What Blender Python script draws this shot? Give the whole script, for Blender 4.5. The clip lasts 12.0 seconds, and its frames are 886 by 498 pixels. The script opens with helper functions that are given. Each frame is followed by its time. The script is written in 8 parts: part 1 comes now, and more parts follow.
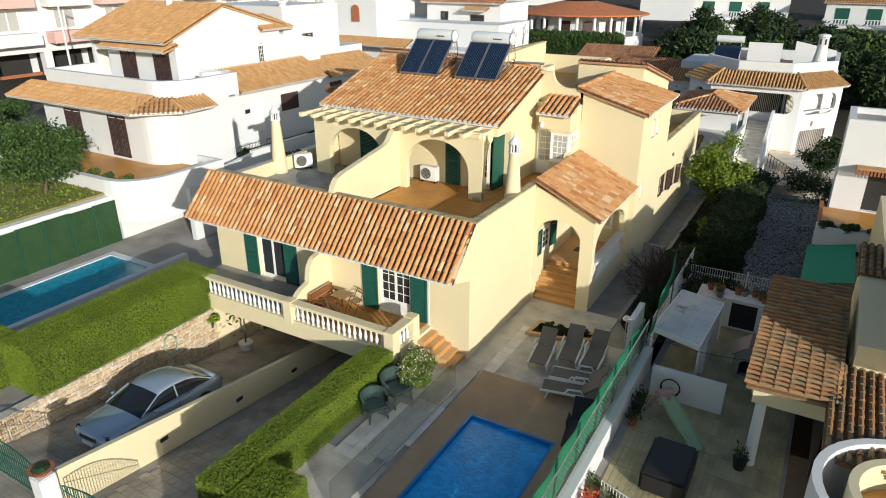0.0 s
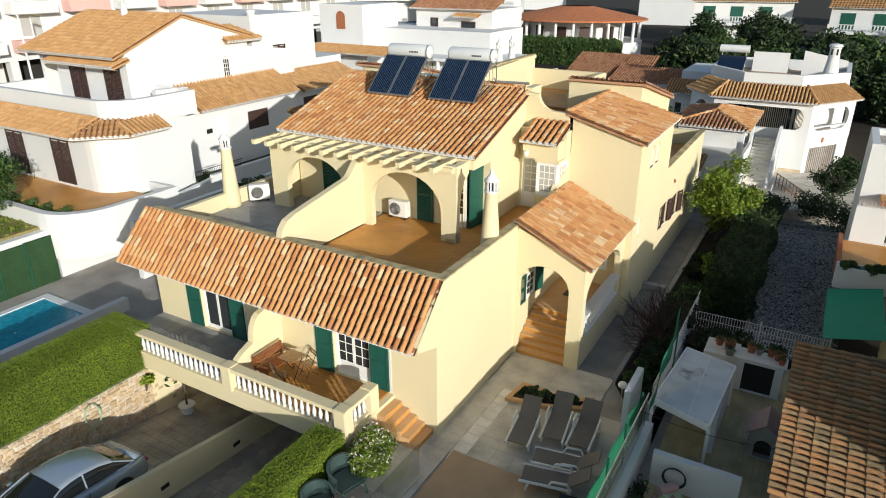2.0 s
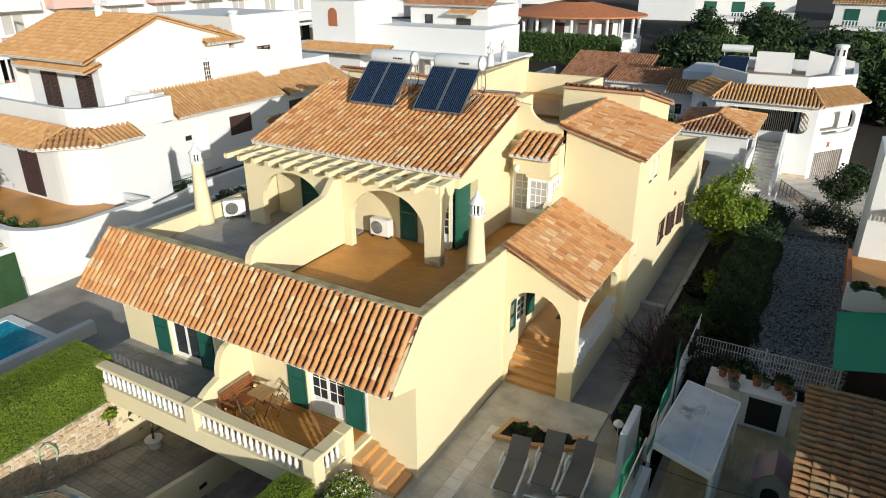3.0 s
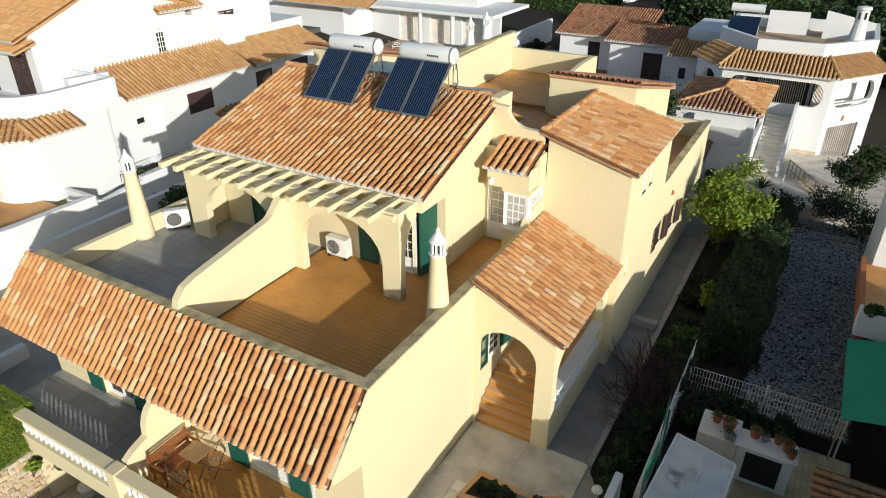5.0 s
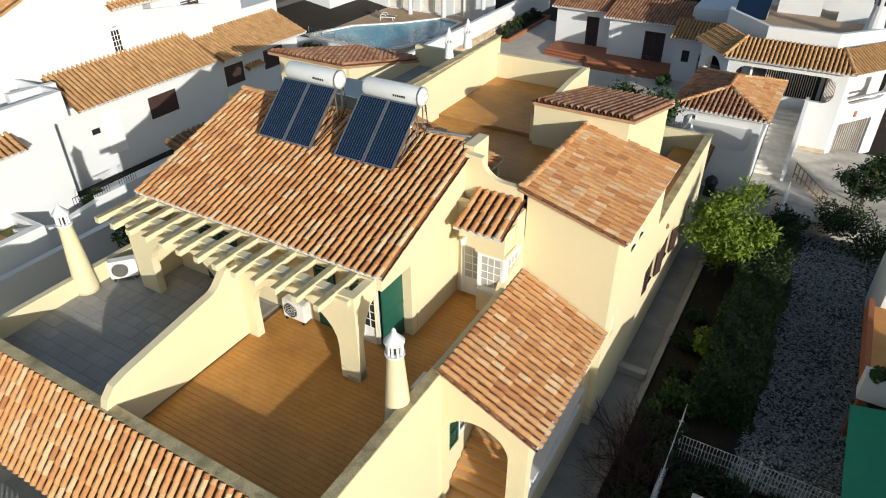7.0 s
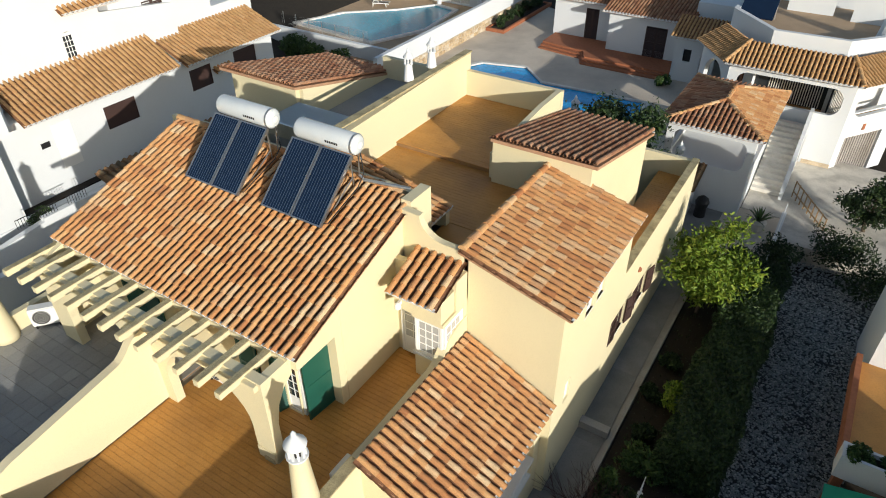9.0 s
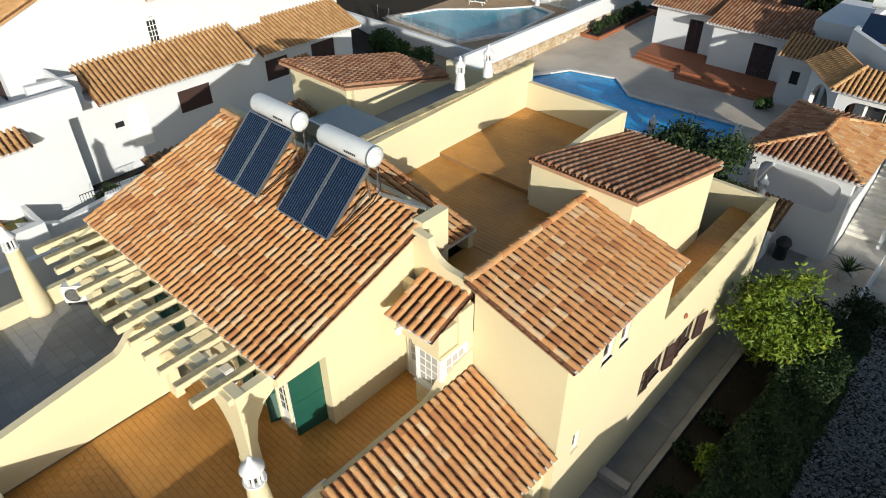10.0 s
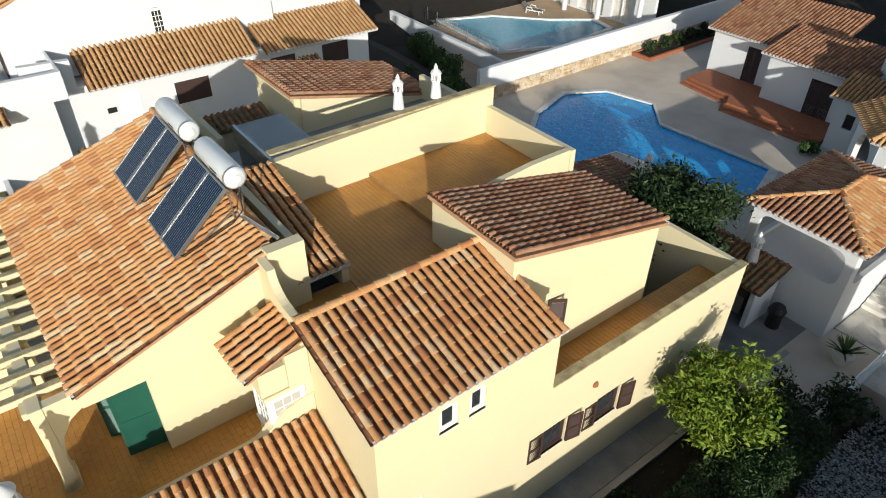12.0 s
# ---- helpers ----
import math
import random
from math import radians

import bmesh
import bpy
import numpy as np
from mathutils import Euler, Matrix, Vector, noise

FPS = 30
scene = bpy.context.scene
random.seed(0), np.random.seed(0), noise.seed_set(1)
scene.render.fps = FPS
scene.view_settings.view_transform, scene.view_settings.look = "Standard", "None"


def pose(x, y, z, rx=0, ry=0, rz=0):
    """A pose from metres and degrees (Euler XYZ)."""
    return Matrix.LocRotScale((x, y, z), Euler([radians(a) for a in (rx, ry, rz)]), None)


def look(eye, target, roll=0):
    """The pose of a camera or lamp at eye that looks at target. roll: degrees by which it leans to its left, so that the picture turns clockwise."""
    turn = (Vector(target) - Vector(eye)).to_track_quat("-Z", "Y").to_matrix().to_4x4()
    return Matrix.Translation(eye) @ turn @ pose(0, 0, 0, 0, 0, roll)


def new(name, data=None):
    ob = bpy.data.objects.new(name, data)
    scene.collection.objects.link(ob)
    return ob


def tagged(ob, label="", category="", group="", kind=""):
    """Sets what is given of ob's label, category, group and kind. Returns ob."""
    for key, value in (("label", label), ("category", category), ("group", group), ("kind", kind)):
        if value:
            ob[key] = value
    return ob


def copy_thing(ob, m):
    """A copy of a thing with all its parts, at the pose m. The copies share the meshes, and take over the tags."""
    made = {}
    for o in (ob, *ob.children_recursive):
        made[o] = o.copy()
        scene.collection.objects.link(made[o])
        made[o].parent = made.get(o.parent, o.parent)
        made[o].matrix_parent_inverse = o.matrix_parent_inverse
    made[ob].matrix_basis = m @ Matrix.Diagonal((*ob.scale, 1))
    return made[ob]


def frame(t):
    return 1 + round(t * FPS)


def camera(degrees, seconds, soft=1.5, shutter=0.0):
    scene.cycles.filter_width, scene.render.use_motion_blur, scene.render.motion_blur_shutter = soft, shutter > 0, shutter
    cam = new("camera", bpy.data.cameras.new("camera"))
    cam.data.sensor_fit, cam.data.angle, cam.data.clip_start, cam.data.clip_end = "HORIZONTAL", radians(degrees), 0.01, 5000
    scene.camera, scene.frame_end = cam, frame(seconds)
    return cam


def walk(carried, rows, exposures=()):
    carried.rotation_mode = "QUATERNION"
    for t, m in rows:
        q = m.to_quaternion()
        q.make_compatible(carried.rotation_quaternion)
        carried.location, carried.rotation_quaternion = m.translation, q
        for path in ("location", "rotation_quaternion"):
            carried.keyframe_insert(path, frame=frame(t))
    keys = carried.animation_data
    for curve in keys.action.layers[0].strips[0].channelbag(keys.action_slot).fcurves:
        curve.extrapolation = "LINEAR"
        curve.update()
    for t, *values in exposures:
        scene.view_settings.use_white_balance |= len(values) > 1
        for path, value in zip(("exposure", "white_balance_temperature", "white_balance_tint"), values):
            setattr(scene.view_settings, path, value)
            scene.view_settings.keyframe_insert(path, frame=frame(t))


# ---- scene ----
cam = camera(67.6, 12.0, soft=1.0)
# seconds, eye, yaw, pitch, roll
PATH = [
    (0.0, 9.439, -17.983, 12.941, 30.27, -23.08, 0.01),
    (0.5, 9.21, -17.078, 12.938, 30.25, -23.07, -0.01),
    (1.0, 8.966, -16.057, 12.93, 30.29, -23.0, -0.07),
    (1.5, 8.711, -15.123, 13.003, 30.25, -22.94, -0.08),
    (2.0, 8.449, -14.124, 13.117, 30.23, -22.87, -0.09),
    (2.5, 8.205, -13.201, 13.24, 30.19, -22.83, -0.09),
    (3.0, 7.976, -12.252, 13.438, 30.19, -23.44, -0.11),
    (5.0, 7.148, -8.509, 14.76, 30.3, -28.66, -0.16),
    (5.5, 6.915, -7.59, 15.14, 30.31, -29.97, -0.18),
    (6.0, 6.677, -6.66, 15.661, 30.38, -31.24, -0.22),
    (6.5, 6.457, -5.824, 16.204, 30.4, -32.32, -0.19),
    (7.0, 6.232, -4.948, 16.796, 30.49, -33.42, -0.25),
    (7.5, 6.07, -4.123, 17.335, 30.46, -34.5, -0.21),
    (8.5, 6.3, -2.41, 17.79, 31.1, -35.55, -0.2),
    (9.3, 6.866, -0.766, 17.935, 34.49, -36.43, -0.21),
    (9.5, 7.056, -0.34, 17.937, 37.04, -36.49, -0.14),
    (10.0, 7.554, 0.934, 17.911, 42.43, -36.49, -0.2),
    (10.5, 8.07, 2.093, 17.931, 44.44, -36.46, -0.09),
    (11.0, 8.715, 3.424, 17.937, 46.74, -36.49, 0.14),
    (11.5, 9.423, 4.784, 17.968, 49.53, -36.59, 0.26),
    (12.0, 10.189, 6.323, 17.963, 52.65, -36.64, 0.54),
]
walk(cam, [(t, pose(x, y, z, 0, 0, yaw) @ pose(0, 0, 0, 90 + pitch) @ pose(0, 0, 0, 0, 0, roll)) for t, x, y, z, yaw, pitch, roll in PATH])

# ---- light ----
SUN = Vector((3.20, -2.08, 0.95)).normalized()
world = bpy.data.worlds.new("world")
scene.world = world
world.use_nodes = True
wn = world.node_tree.nodes
sky = wn.new("ShaderNodeTexSky")
sky.sky_type, sky.sun_disc = "NISHITA", False
sky.sun_elevation, sky.sun_rotation = math.asin(SUN.z), math.atan2(SUN.x, SUN.y)
wn["Background"].inputs["Strength"].default_value = 0.135
world.node_tree.links.new(sky.outputs[0], wn["Background"].inputs["Color"])
sun = new("sun", bpy.data.lights.new("sun", "SUN"))
sun.data.energy, sun.data.angle, sun.data.color = 4.75, radians(0.55), (1.0, 0.96, 0.88)
sun.matrix_basis = look(SUN * 60, (0, 0, 0))
scene.view_settings.exposure = 0.03

# ---- materials ----
MATS = {}


def mk(name, base, rough=0.8, var=0.12, scale=1.2, grain=0.08, gscale=40, bump=0.15, metal=0.0, col2=None, spec=0.4, random_by=None, ramp=None, stain=None):
    """A surface: a base colour that varies at two scales, with fine relief; ramp picks a colour for each piece."""
    m = bpy.data.materials.new(name)
    m.use_nodes = True
    nt, n = m.node_tree, m.node_tree.nodes
    p = n["Principled BSDF"]
    L = nt.links.new
    geo = n.new("ShaderNodeNewGeometry")
    big, fine = n.new("ShaderNodeTexNoise"), n.new("ShaderNodeTexNoise")
    for q, sc, det in ((big, scale, 5), (fine, gscale, 3)):
        q.inputs["Scale"].default_value, q.inputs["Detail"].default_value = sc, det
        L(geo.outputs["Position"], q.inputs["Vector"])
    if ramp:
        r = n.new("ShaderNodeValToRGB")
        e = r.color_ramp.elements
        while len(e) < len(ramp):
            e.new(0.5)
        for i, c in enumerate(ramp):
            e[i].position, e[i].color = i / (len(ramp) - 1), (*c, 1)
        src = n.new("ShaderNodeObjectInfo").outputs["Random"] if random_by == "object" else geo.outputs["Random Per Island"]
        L(src, r.inputs["Fac"])
        col = r.outputs["Color"]
    else:
        rgb = n.new("ShaderNodeRGB")
        rgb.outputs[0].default_value = (*base, 1)
        col = rgb.outputs[0]

    def mixed(a, fac, colour, amount, lo, hi):
        mr = n.new("ShaderNodeMapRange")
        mr.inputs["From Min"].default_value, mr.inputs["From Max"].default_value = lo, hi
        mr.inputs["To Max"].default_value = amount
        L(fac, mr.inputs["Value"])
        mx = n.new("ShaderNodeMix")
        mx.data_type = "RGBA"
        L(mr.outputs[0], mx.inputs[0])
        L(a, mx.inputs[6])
        mx.inputs[7].default_value = (*colour, 1)
        return mx.outputs[2]

    dark = col2 or tuple(c * 0.55 for c in base)
    col = mixed(col, big.outputs["Fac"], dark, var * 2.2, 0.42, 0.75)
    col = mixed(col, fine.outputs["Fac"], tuple(c * 0.4 for c in base), grain * 2.5, 0.45, 0.75)
    if stain:
        st = n.new("ShaderNodeTexNoise")
        st.inputs["Scale"].default_value, st.inputs["Detail"].default_value, st.inputs["Roughness"].default_value = stain[1], 8, 0.7
        L(geo.outputs["Position"], st.inputs["Vector"])
        col = mixed(col, st.outputs["Fac"], stain[0], 0.85, stain[2], stain[2] + 0.12)
    L(col, p.inputs["Base Color"])
    rr = n.new("ShaderNodeMapRange")
    rr.inputs["To Min"].default_value, rr.inputs["To Max"].default_value = max(0.02, rough - 0.1), min(1, rough + 0.1)
    L(fine.outputs["Fac"], rr.inputs["Value"])
    L(rr.outputs[0], p.inputs["Roughness"])
    p.inputs["Metallic"].default_value, p.inputs["Specular IOR Level"].default_value = metal, spec
    if bump:
        b = n.new("ShaderNodeBump")
        b.inputs["Strength"].default_value, b.inputs["Distance"].default_value = bump, 0.02
        L(fine.outputs["Fac"], b.inputs["Height"])
        L(b.outputs[0], p.inputs["Normal"])
    MATS[name] = m
    return m


YELLOW = mk("yellow_stucco", (0.69, 0.61, 0.395), 0.85, 0.12, 0.45, 0.05, 45, 0.25, col2=(0.62, 0.53, 0.32))
WHITE = mk("white_stucco", (0.65, 0.67, 0.675), 0.85, 0.09, 0.6, 0.04, 45, 0.2, col2=(0.56, 0.565, 0.55))
CAP = mk("weathered_coping", (0.50, 0.42, 0.24), 0.9, 0.45, 2.5, 0.25, 30, 0.4, col2=(0.20, 0.17, 0.09), stain=((0.05, 0.048, 0.03), 1.7, 0.60))
PALE = [(0.38, 0.16, 0.064), (0.53, 0.255, 0.10), (0.59, 0.315, 0.13), (0.55, 0.27, 0.105), (0.61, 0.36, 0.16), (0.56, 0.28, 0.11), (0.66, 0.49, 0.29), (0.45, 0.20, 0.077)]
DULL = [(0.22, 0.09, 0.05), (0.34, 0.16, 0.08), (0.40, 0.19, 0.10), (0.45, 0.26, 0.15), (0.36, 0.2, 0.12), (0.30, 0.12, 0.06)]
BUFF = [(0.42, 0.24, 0.10), (0.5, 0.29, 0.12), (0.55, 0.33, 0.15), (0.46, 0.25, 0.10), (0.58, 0.37, 0.18)]
OLD = [(0.23, 0.135, 0.065), (0.31, 0.155, 0.065), (0.37, 0.19, 0.08), (0.28, 0.18, 0.09), (0.20, 0.135, 0.07), (0.37, 0.25, 0.13)]
# dark clay for channel tiles: the covers' shade is put into the colour
CHANNEL_SHADE = [(0.14, 0.065, 0.033), (0.20, 0.09, 0.043), (0.26, 0.13, 0.065), (0.17, 0.08, 0.04)]
TILE = {}
for nm, pal in (("warm", PALE), ("dull", DULL), ("buff", BUFF), ("old", OLD), ("deep", CHANNEL_SHADE)):
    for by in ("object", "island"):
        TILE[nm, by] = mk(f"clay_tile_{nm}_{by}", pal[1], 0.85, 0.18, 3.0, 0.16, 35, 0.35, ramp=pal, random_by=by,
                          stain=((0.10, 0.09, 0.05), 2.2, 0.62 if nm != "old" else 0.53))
MORTAR = mk("lime_mortar", (0.66, 0.60, 0.50), 0.95, 0.3, 5, 0.2, 60, 0.3)
TERRACOTTA = mk("terracotta_floor", (0.46, 0.22, 0.07), 0.5, 0.25, 0.7, 0.1, 25, 0.08, ramp=[(0.53, 0.25, 0.055), (0.58, 0.285, 0.07), (0.55, 0.265, 0.06)], random_by="island")
GROUT = mk("grout", (0.30, 0.17, 0.07), 0.9, 0.2, 3)
GREYFLOOR = mk("grey_floor_tile", (0.30, 0.30, 0.29), 0.5, 0.2, 0.8, 0.08, 25, 0.06, ramp=[(0.27, 0.27, 0.26), (0.33, 0.33, 0.32)], random_by="island")
PATHST = mk("grey_paving", (0.38, 0.35, 0.30), 0.75, 0.3, 1.2, 0.12, 30, 0.15, ramp=[(0.55, 0.525, 0.455), (0.62, 0.58, 0.505), (0.58, 0.545, 0.47)], random_by="island")
PALEST = mk("pale_paving", (0.62, 0.58, 0.50), 0.7, 0.2, 2, 0.1, 30, 0.12, ramp=[(0.68, 0.65, 0.59), (0.78, 0.75, 0.69), (0.72, 0.68, 0.60)], random_by="island")
COBBLE = mk("driveway_setts", (0.24, 0.22, 0.19), 0.8, 0.3, 1.0, 0.15, 30, 0.2, ramp=[(0.44, 0.39, 0.30), (0.51, 0.455, 0.36), (0.47, 0.42, 0.33)], random_by="island")
CONCRETE = mk("concrete", (0.36, 0.34, 0.31), 0.85, 0.35, 0.8, 0.15, 30, 0.2, col2=(0.2, 0.18, 0.15))
PALECON = mk("pale_concrete", (0.60, 0.52, 0.42), 0.85, 0.3, 0.5, 0.12, 20, 0.2, col2=(0.36, 0.31, 0.25))
ORANGE = mk("orange_roof_tile", (0.52, 0.19, 0.08), 0.85, 0.25, 1.5, 0.3, 8, 0.4)
ASPHALT = mk("asphalt", (0.085, 0.083, 0.08), 0.9, 0.3, 0.6, 0.2, 60, 0.3)
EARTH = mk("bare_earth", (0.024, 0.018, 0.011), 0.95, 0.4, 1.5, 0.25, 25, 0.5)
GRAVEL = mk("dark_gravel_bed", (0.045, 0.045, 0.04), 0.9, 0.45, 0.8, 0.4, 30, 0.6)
PEBBLE = mk("pale_pebbles", (0.30, 0.31, 0.29), 0.8, 0.3, 1.0, 0.1, 40, 0.2, ramp=[(0.13, 0.14, 0.125), (0.24, 0.255, 0.24), (0.31, 0.325, 0.31), (0.18, 0.19, 0.175)], random_by="island")
STEPT = mk("pale_terracotta_steps", (0.60, 0.37, 0.18), 0.6, 0.25, 1.5, 0.1, 30, 0.1, col2=(0.50, 0.28, 0.115))
DIRTY = mk("dirty_white_sheet", (0.66, 0.68, 0.68), 0.5, 0.2, 1.5, 0.1, 30, 0.1, stain=((0.16, 0.16, 0.14), 1.3, 0.56))
LAWN = mk("dry_lawn", (0.17, 0.18, 0.05), 0.95, 0.5, 0.9, 0.3, 18, 0.6, col2=(0.30, 0.22, 0.10))
STONE = mk("rubble_stone", (0.46, 0.34, 0.2), 0.9, 0.3, 4, 0.2, 30, 0.5, ramp=[(0.46, 0.33, 0.19), (0.62, 0.47, 0.29), (0.66, 0.56, 0.42), (0.55, 0.40, 0.23), (0.70, 0.63, 0.51)], random_by="island")
# darker than the terrace paving, for the side path
SIDEPATH = mk("darker_grey_slabs", (0.24, 0.235, 0.22), 0.8, 0.3, 1.2, 0.15, 30, 0.2, ramp=[(0.22, 0.215, 0.2), (0.26, 0.25, 0.235)], random_by="island")
DECK = mk("brown_composite_deck", (0.44, 0.31, 0.19), 0.7, 0.2, 1.0, 0.1, 40, 0.1)
GREEN = mk("green_painted_wood", (0.012, 0.085, 0.06), 0.45, 0.15, 2, 0.06, 50, 0.08)
BROWN = mk("dark_brown_painted_wood", (0.055, 0.03, 0.025), 0.55, 0.15, 2, 0.06, 50, 0.08)
FRAMEW = mk("white_painted_wood", (0.80, 0.80, 0.77), 0.4, 0.05, 2, 0.03, 50, 0.04)
PLASTICW = mk("white_plastic", (0.74, 0.74, 0.70), 0.4, 0.1, 3, 0.05, 40, 0.05)
METAL = mk("galvanised_metal", (0.55, 0.55, 0.54), 0.35, 0.1, 3, 0.1, 30, 0.05, metal=0.9)
ALU = mk("white_enamel_tank", (0.60, 0.64, 0.65), 0.22, 0.06, 2, 0.03, 40, 0.02)
BLACK = mk("black_plastic", (0.018, 0.018, 0.018), 0.5, 0.1, 3, 0.05, 40, 0.05)
# near-black fill for openings: their unlit depth is put into the colour
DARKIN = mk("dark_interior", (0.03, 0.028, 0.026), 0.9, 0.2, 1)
WOOD = mk("oiled_hardwood", (0.24, 0.085, 0.03), 0.5, 0.25, 6, 0.2, 40, 0.15)
TEAK = mk("pale_teak", (0.36, 0.23, 0.11), 0.55, 0.25, 6, 0.2, 40, 0.15)
MESHGREEN = mk("green_windbreak", (0.012, 0.17, 0.085), 0.7, 0.25, 1.5, 0.2, 50, 0.4)
REED = mk("artificial_hedge_roll", (0.022, 0.07, 0.022), 0.85, 0.3, 2, 0.5, 30, 1.0)
AWNING = mk("green_awning_cloth", (0.012, 0.27, 0.16), 0.75, 0.1, 1.5, 0.08, 60, 0.1)
FABRIC = mk("grey_mesh_fabric", (0.16, 0.145, 0.125), 0.8, 0.1, 3, 0.15, 70, 0.2)
RATTAN = mk("dark_green_plastic", (0.045, 0.072, 0.068), 0.25, 0.1, 3, 0.08, 60, 0.1)
SILVER = mk("silver_car_paint", (0.42, 0.50, 0.58), 0.24, 0.04, 1, 0.03, 60, 0.0, metal=0.5)
RUBBER = mk("tyre_rubber", (0.02, 0.02, 0.02), 0.85, 0.1, 3)
POT = mk("terracotta_pot", (0.36, 0.13, 0.06), 0.8, 0.25, 6, 0.15, 40, 0.2)
PINK = mk("faded_mauve_plastic", (0.34, 0.22, 0.22), 0.5, 0.15, 3)
SLIDE = mk("faded_green_plastic", (0.30, 0.42, 0.27), 0.5, 0.15, 3)
PINKW = mk("pink_stucco", (0.66, 0.42, 0.38), 0.85, 0.1, 0.6)
PLANK = mk("yellowish_paving_planks", (0.22, 0.19, 0.12), 0.7, 0.25, 1.2, 0.15, 30, 0.15, ramp=[(0.45, 0.385, 0.215), (0.54, 0.47, 0.275), (0.50, 0.425, 0.24)], random_by="island")
BARK = mk("bark", (0.11, 0.085, 0.06), 0.9, 0.35, 6, 0.3, 40, 0.6)
TWIG = mk("purple_brown_twigs", (0.07, 0.04, 0.035), 0.9, 0.3, 6)
POOLTILE = mk("blue_pool_tile", (0.02, 0.22, 0.52), 0.35, 0.12, 1.5, 0.1, 20, 0.05)


def leafmat(name, ramp, rough=0.55):
    m = mk(name, ramp[1], rough, 0.25, 0.8, 0.0, 30, 0.0, ramp=ramp, random_by="island", spec=0.3)
    return m


HEDGE = leafmat("clipped_hedge_leaf", [(0.06, 0.10, 0.008), (0.125, 0.195, 0.014), (0.18, 0.255, 0.022), (0.235, 0.30, 0.03)])
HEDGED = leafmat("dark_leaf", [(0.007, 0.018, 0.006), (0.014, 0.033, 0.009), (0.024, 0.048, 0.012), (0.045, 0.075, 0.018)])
LEMON = leafmat("yellow_green_leaf", [(0.06, 0.11, 0.01), (0.10, 0.17, 0.012), (0.15, 0.22, 0.02), (0.22, 0.26, 0.03)])
OLEA = leafmat("mid_green_leaf", [(0.02, 0.05, 0.012), (0.035, 0.075, 0.018), (0.055, 0.10, 0.022), (0.08, 0.13, 0.03)])
BLOOM = leafmat("white_petals", [(0.7, 0.66, 0.66), (0.8, 0.78, 0.76), (0.72, 0.52, 0.60), (0.8, 0.8, 0.78)])
REDBLOOM = leafmat("red_petals", [(0.5, 0.03, 0.02), (0.6, 0.12, 0.03), (0.45, 0.02, 0.04)])


def glass(name, tint, rough=0.03, alpha=None):
    m = bpy.data.materials.new(name)
    m.use_nodes = True
    p = m.node_tree.nodes["Principled BSDF"]
    p.inputs["Base Color"].default_value, p.inputs["Roughness"].default_value = (*tint, 1), rough
    p.inputs["IOR"].default_value = 1.45
    if alpha is None:
        p.inputs["Specular IOR Level"].default_value = 0.8
    else:
        p.inputs["Transmission Weight"].default_value, p.inputs["Alpha"].default_value = 1.0, alpha
    return m


PANE = glass("dark_window_glass", (0.03, 0.035, 0.04))
CURTAIN = glass("curtained_window_glass", (0.42, 0.42, 0.40), 0.15)
CLEAR = glass("clear_glass", (0.9, 0.97, 0.95), 0.0, 0.25)
POOLGLASS = glass("greenish_pool_glass", (0.70, 0.80, 0.76), 0.12, 0.42)
CARGLASS = glass("tinted_car_glass", (0.01, 0.012, 0.014))
SHEET = glass("weathered_clear_sheet", (0.75, 0.78, 0.78), 0.3, 0.75)


def collector_mat():
    m = mk("blue_absorber_glass", (0.007, 0.017, 0.040), 0.2, 0.1, 2, 0.0, 30, 0.0, spec=0.35)
    return m


COLLECTOR = collector_mat()
SEAM = mk("absorber_seam", (0.055, 0.085, 0.14), 0.35, 0.1, 2, 0.0, 30, 0.0)


def water_mat(name, deep):
    m = bpy.data.materials.new(name)
    m.use_nodes = True
    n, L = m.node_tree.nodes, m.node_tree.links.new
    p = n["Principled BSDF"]
    geo, wv = n.new("ShaderNodeNewGeometry"), n.new("ShaderNodeTexNoise")
    wv.inputs["Scale"].default_value, wv.inputs["Detail"].default_value, wv.inputs["Distortion"].default_value = 4.2, 5, 1.1
    L(geo.outputs["Position"], wv.inputs["Vector"])
    # caustic light and dark of the ripples, painted into the base colour
    r = n.new("ShaderNodeValToRGB")
    r.color_ramp.elements[0].color, r.color_ramp.elements[1].color = (*[c * 0.8 for c in deep], 1), (*[min(1, c * 1.25) for c in deep], 1)
    r.color_ramp.elements[0].position, r.color_ramp.elements[1].position = 0.35, 0.68
    L(wv.outputs["Fac"], r.inputs[0])
    L(r.outputs[0], p.inputs["Base Color"])
    b = n.new("ShaderNodeBump")
    b.inputs["Strength"].default_value, b.inputs["Distance"].default_value = 0.45, 0.06
    L(wv.outputs["Fac"], b.inputs["Height"])
    L(b.outputs[0], p.inputs["Normal"])
    p.inputs["Roughness"].default_value, p.inputs["IOR"].default_value = 0.04, 1.33
    return m


WATER = water_mat("deep_blue_pool_water", (0.014, 0.40, 0.92))
WATERT = water_mat("teal_pool_water", (0.012, 0.28, 0.42))
WATERB = water_mat("bright_blue_pool_water", (0.02, 0.34, 0.70))


# ---- mesh helpers ----
def part(name, bm, mat, parent=None, label="", m=None, smooth=False):
    """Links a bmesh as one mesh object, under a thing or a part when one is given."""
    if m is not None:
        bmesh.ops.transform(bm, matrix=m, verts=bm.verts)
    bmesh.ops.recalc_face_normals(bm, faces=bm.faces)
    me = bpy.data.meshes.new(name)
    bm.to_mesh(me)
    bm.free()
    if smooth:
        me.shade_smooth()
    for q in mat if isinstance(mat, (list, tuple)) else [mat]:
        me.materials.append(q)
    return hang(new(name, me), parent, label)


